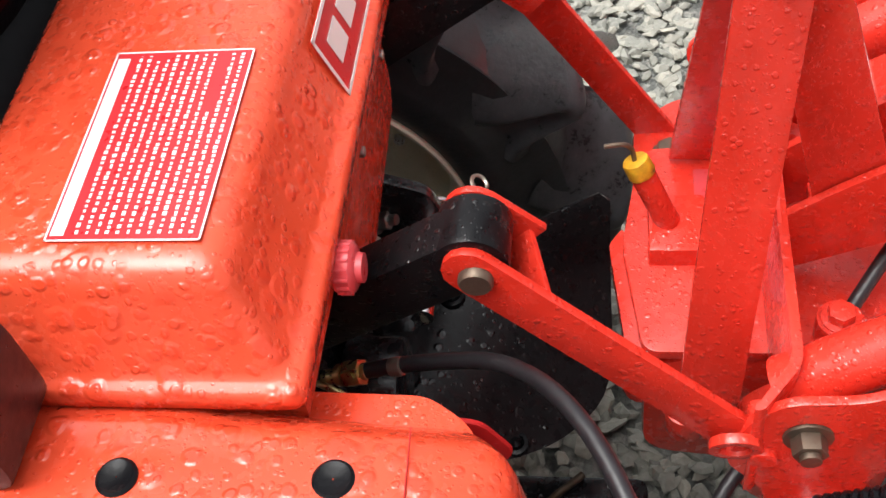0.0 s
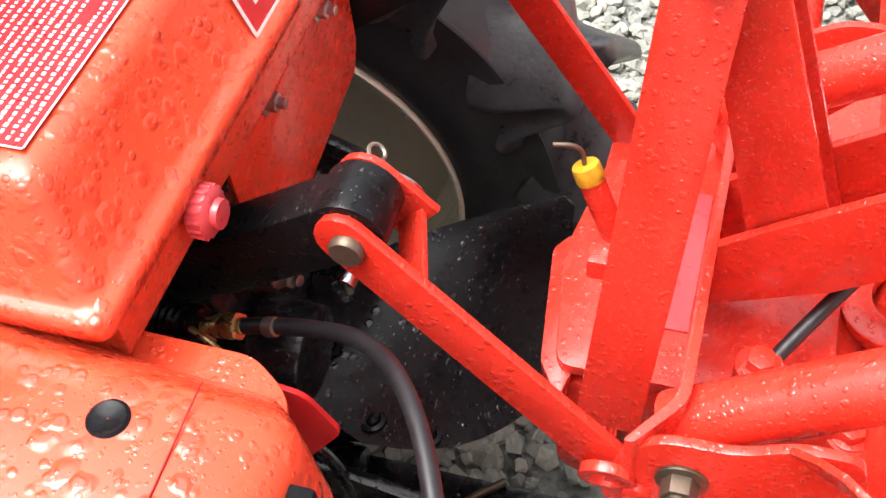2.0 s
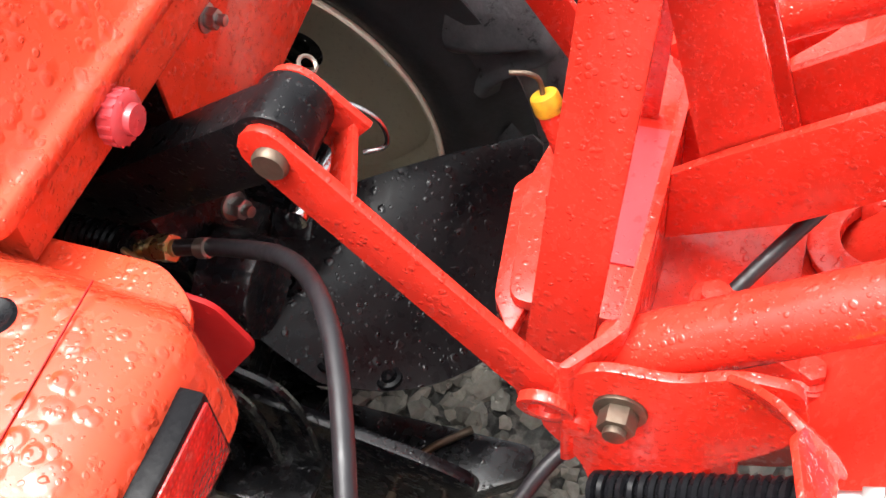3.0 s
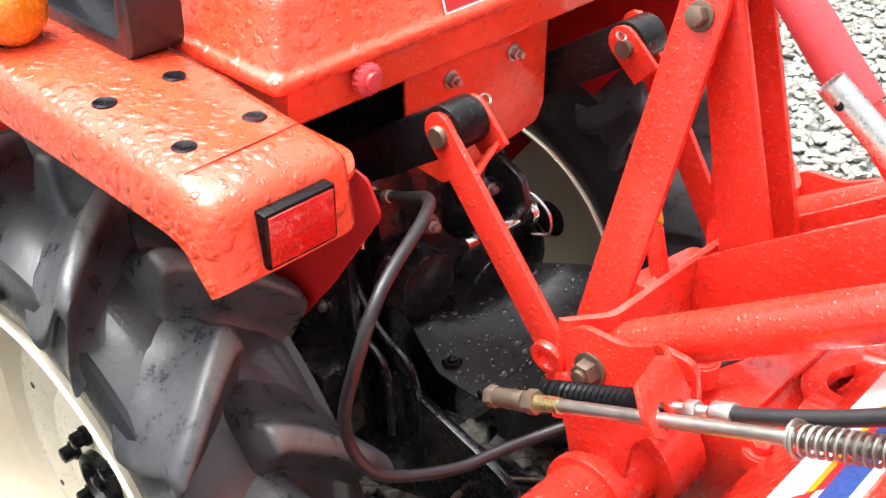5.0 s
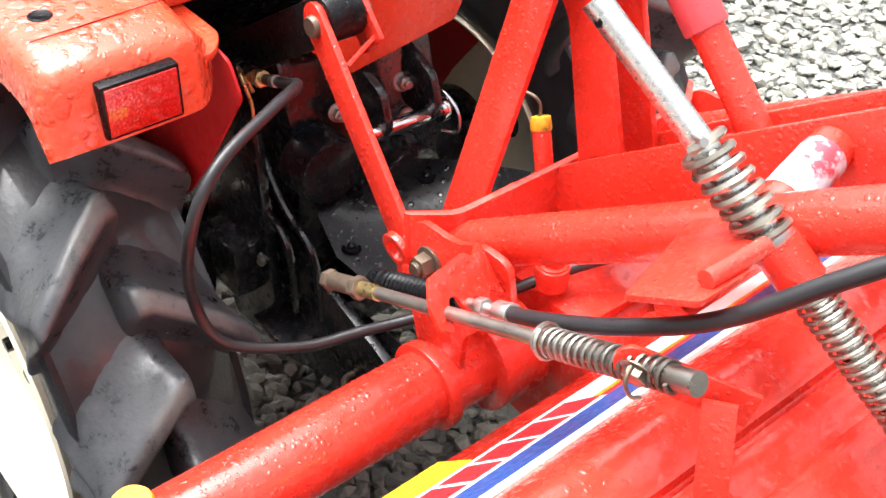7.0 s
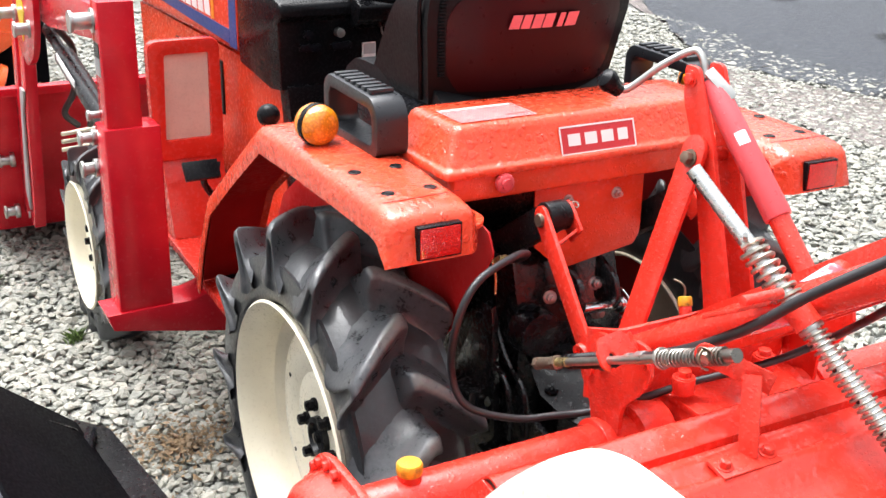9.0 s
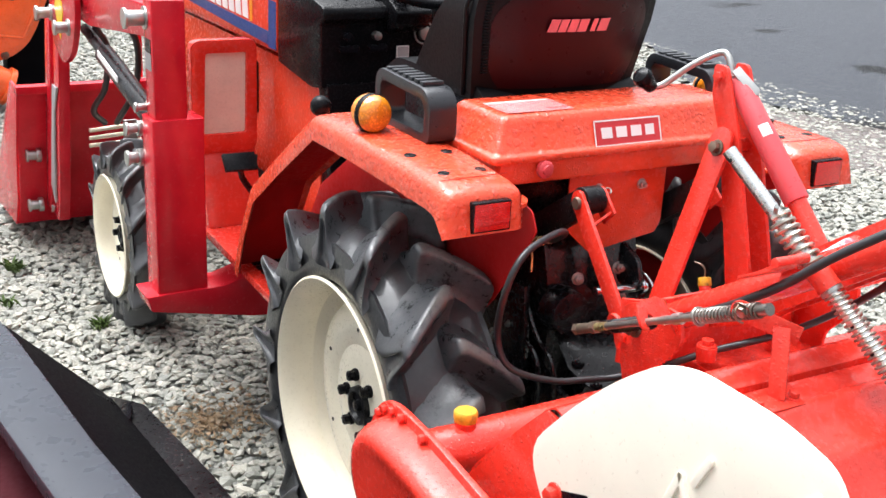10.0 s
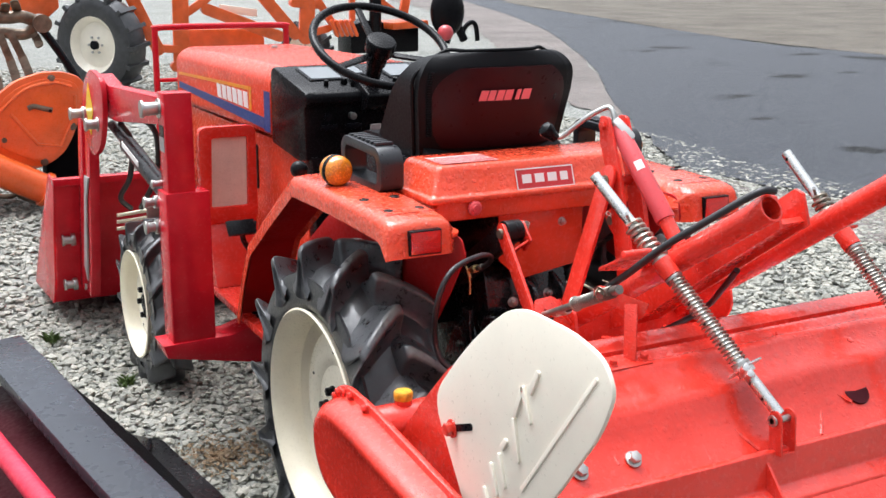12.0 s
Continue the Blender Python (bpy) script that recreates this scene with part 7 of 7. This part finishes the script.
def far_wheel(c, r, w, axis, rim):
    bm = B()
    lathe(bm, [(-w * 0.8, r * 0.56), (-w, r * 0.75), (-w * 0.8, r * 0.94), (0, r), (w * 0.8, r * 0.94), (w, r * 0.75), (w * 0.8, r * 0.56)], c, axis, 40)
    wh = part("wheel", bm, rubber, o_tr, "black tyre on a white rim")
    for i in range(16):
        a = 2 * math.pi * i / 16
        d, u, v = basis(axis)
        p = Vector(c) + (u * math.cos(a) + v * math.sin(a)) * r * 0.97
        t = (v * math.cos(a) - u * math.sin(a))
        bm = B()
        strip(bm, p - d * w * 0.9 - t * 0.03, p + d * w * 0.9 + t * 0.03, 0.05, 0.07, u * math.cos(a) + v * math.sin(a), (False, False))
        part("lug", bm, rubber, wh)
    bm = B()
    lathe(bm, [(-w * 0.85, r * 0.58), (-w * 0.7, r * 0.52), (-w * 0.4, r * 0.46), (-w * 0.45, r * 0.25), (-w * 0.5, r * 0.22), (-w * 0.55, 0.001)], c, axis, 36)
    rm = part("rim", bm, rim, wh, "white rim")
    d, u, v = basis(axis)
    bm = B()
    cyl(bm, Vector(c) - d * w * 0.5, Vector(c) - d * (w * 0.5 + 0.05), r * 0.09, n=16)
    part("hub", bm, dark_steel, rm, bevel=0.004)
    for i in range(6):
        a = 2 * math.pi * i / 6
        bm = B()
        q = Vector(c) + (u * math.cos(a) + v * math.sin(a)) * r * 0.17 - d * w * 0.5
        bolt(bm, q, -d, 0.016, 0.02, False)
        part("wheel_nut", bm, steel, rm)


fwhite = off_white
far_wheel((1.55, 12.0, 0.52), 0.60, 0.19, (0.80, 0.60, 0), fwhite)
far_wheel((4.4, 12.4, 0.36), 0.36, 0.12, (0.80, 0.60, 0), fwhite)


def yard(u, v, y=12.0):
    """A place on the upright plane through the far tractor."""
    return Vector((1.587 + (u - 185) * 0.00792, y, 0.514 - (v - 80) * 0.00693))


def far_bar(name, a, b, w, y=12.0, mat=orange, lab=""):
    bm = B()
    strip(bm, yard(*a, y), yard(*b, y), w, 0.10, (0.2, 1, 0), (True, True))
    return part(name, bm, mat, o_tr, lab, bevel=0.012)


for a, b, w in (((228, -10), (268, 90), 0.16), ((268, 88), (308, 92), 0.10), ((308, -10), (305, 112), 0.20), ((296, 122), (318, 122), 0.14), ((312, 30), (352, 0), 0.10), ((350, 20), (472, 72), 0.15), ((440, -10), (500, 68), 0.16), ((500, 10), (545, 14), 0.12), ((525, 12), (520, 75), 0.20), ((520, 70), (560, 60), 0.10), ((545, 10), (575, 60), 0.10), ((606, -5), (606, 42), 0.08), ((655, 5), (688, 30), 0.08), ((712, -10), (704, 35), 0.12)):
    far_bar("loader_frame", a, b, w)
bm = B()
prism(bm, [tuple(yard(u, v).xz) for u, v in ((25, -8), (135, -8), (135, 18), (112, 40), (70, 24), (25, 14))], "y", 12.6, 13.0)
part("fender", bm, orange, o_tr, "orange rear cover", bevel=0.03)
bm = B()
prism(bm, [tuple(yard(u, v).xz) for u, v in ((330, 60), (470, 60), (470, 110), (330, 110))], "y", 12.5, 12.9)
part("body", bm, orange, o_tr, "orange body", bevel=0.04)
bm = B()
prism(bm, [tuple(yard(u, v).xz) for u, v in ((378, 12), (440, 22), (440, 36), (380, 28))], "y", 12.1, 12.2)
part("front_grille", bm, off_white, o_tr, "pale slatted grille", bevel=0.01)
for k in range(5):
    far_bar("rib", (562 + 9 * k, 46), (572 + 9 * k, 72), 0.05, 11.9)
bm = B()
prism(bm, [tuple(yard(u, v).xz) for u, v in ((672, 50), (742, 46), (742, 60), (672, 64))], "y", 11.8, 12.4)
part("deck", bm, orange, o_tr, "orange deck", bevel=0.02)
bm = B()
prism(bm, [tuple(yard(u, v).xz) for u, v in ((610, 55), (640, 46), (742, 62), (742, 112), (610, 112))], "y", 12.1, 12.6)
part("console", bm, black_plastic, o_tr, "black console", bevel=0.03)
bm = B()
cyl(bm, yard(650, 80, 12.0), yard(650, -12, 12.0), 0.085)
part("column", bm, black_plastic, o_tr, "black steering column", bevel=0.01)
bm = B()
bmesh.ops.create_uvsphere(bm, u_segments=20, v_segments=12, radius=0.26, matrix=Matrix.Translation(yard(772, 30, 11.7)) @ Matrix.Diagonal((1, 0.6, 1.3, 1)))
part("seat", bm, black_plastic, o_tr, "black rounded seat back")
bm = B()
bmesh.ops.create_uvsphere(bm, u_segments=16, v_segments=10, radius=0.11, matrix=Matrix.Translation(yard(748, 68, 11.4)))
part("tail_lamp", bm, pink_red, o_tr, "pinkish red lamp")
bm = B()
sweep(bm, [yard(790, 95), yard(806, 40), yard(818, 70), yard(828, 90)], 0.06)
sweep(bm, [yard(822, 92), yard(828, 66), yard(842, 54), yard(852, 62), yard(856, 92)], 0.035)
part("seat_frame", bm, black_plastic, o_tr, "black tubular seat frame")

# ---- leaf litter and weeds on the gravel ----
leaf_brown = plain("wet_leaf_litter", (0.22, 0.145, 0.075), 0.6, var=0.4, bump=0.0002)
weed_green = plain("small_weed", (0.06, 0.10, 0.015), 0.6, var=0.4, bump=0.0002)
rng = random.Random(5)
bm = B()
for i in range(900):
    r, a = abs(rng.gauss(0, 0.10)), rng.uniform(0, 6.283)
    c = Vector((-0.52 + 1.2 * r * math.cos(a), 0.78 + r * math.sin(a), rng.uniform(0.004, 0.016)))
    u = Vector((rng.gauss(0, 1), rng.gauss(0, 1), rng.gauss(0, 0.5))).normalized() * rng.uniform(0.004, 0.011)
    w = Vector((-u.y, u.x, rng.gauss(0, 0.003))) * rng.uniform(0.3, 0.7)
    poly(bm, [c - u, c + w, c + u, c - w])
thicken(bm, 0.0008)
tagged(part("leaf_litter", bm, leaf_brown), "scatter of wet brown leaf litter on gravel", "leaf litter", kind="stuff")
bm = B()
for cx, cy in ((-0.79, 2.18), (-0.64, 1.55), (-0.88, 1.86), (-0.79, 2.23), (-0.63, 1.57), (-0.8, 2.2)):
    for i in range(26):
        a, h = rng.uniform(0, 6.283), rng.uniform(0.012, 0.035)
        b0 = Vector((cx + rng.gauss(0, 0.012), cy + rng.gauss(0, 0.012), 0.0))
        d = Vector((math.cos(a), math.sin(a), 0))
        n_ = Vector((-d.y, d.x, 0)) * 0.003
        poly(bm, [b0 - n_, b0 + n_, b0 + d * h * 0.5 + n_ + Vector((0, 0, h * 0.8)), b0 + d * h + Vector((0, 0, h)), b0 + d * h * 0.5 - n_ + Vector((0, 0, h * 0.8))])
thicken(bm, 0.0006)
tagged(part("weeds", bm, weed_green), "tiny green weeds growing in the gravel", "weed", kind="stuff")

# ---- loose stone, last ----
stones(30000, -1.3, 1.6, -1.3, 2.6, 0.008, 0.020, 11)
stones(26000, -1.6, 5.2, 2.6, 7.5, 0.011, 0.024, 12)
stones(14000, 1.6, 4.6, -1.3, 2.6, 0.010, 0.022, 13)
stones(9000, -2.5, 5.0, 7.5, 15.0, 0.016, 0.035, 14)
stones(9000, -3.4, -1.3, -1.6, 2.6, 0.012, 0.024, 15)
stones(5000, -3.8, -1.6, 2.6, 7.5, 0.014, 0.026, 16)
stones(9000, -3.4, 4.0, -4.2, -1.3, 0.012, 0.026, 17)
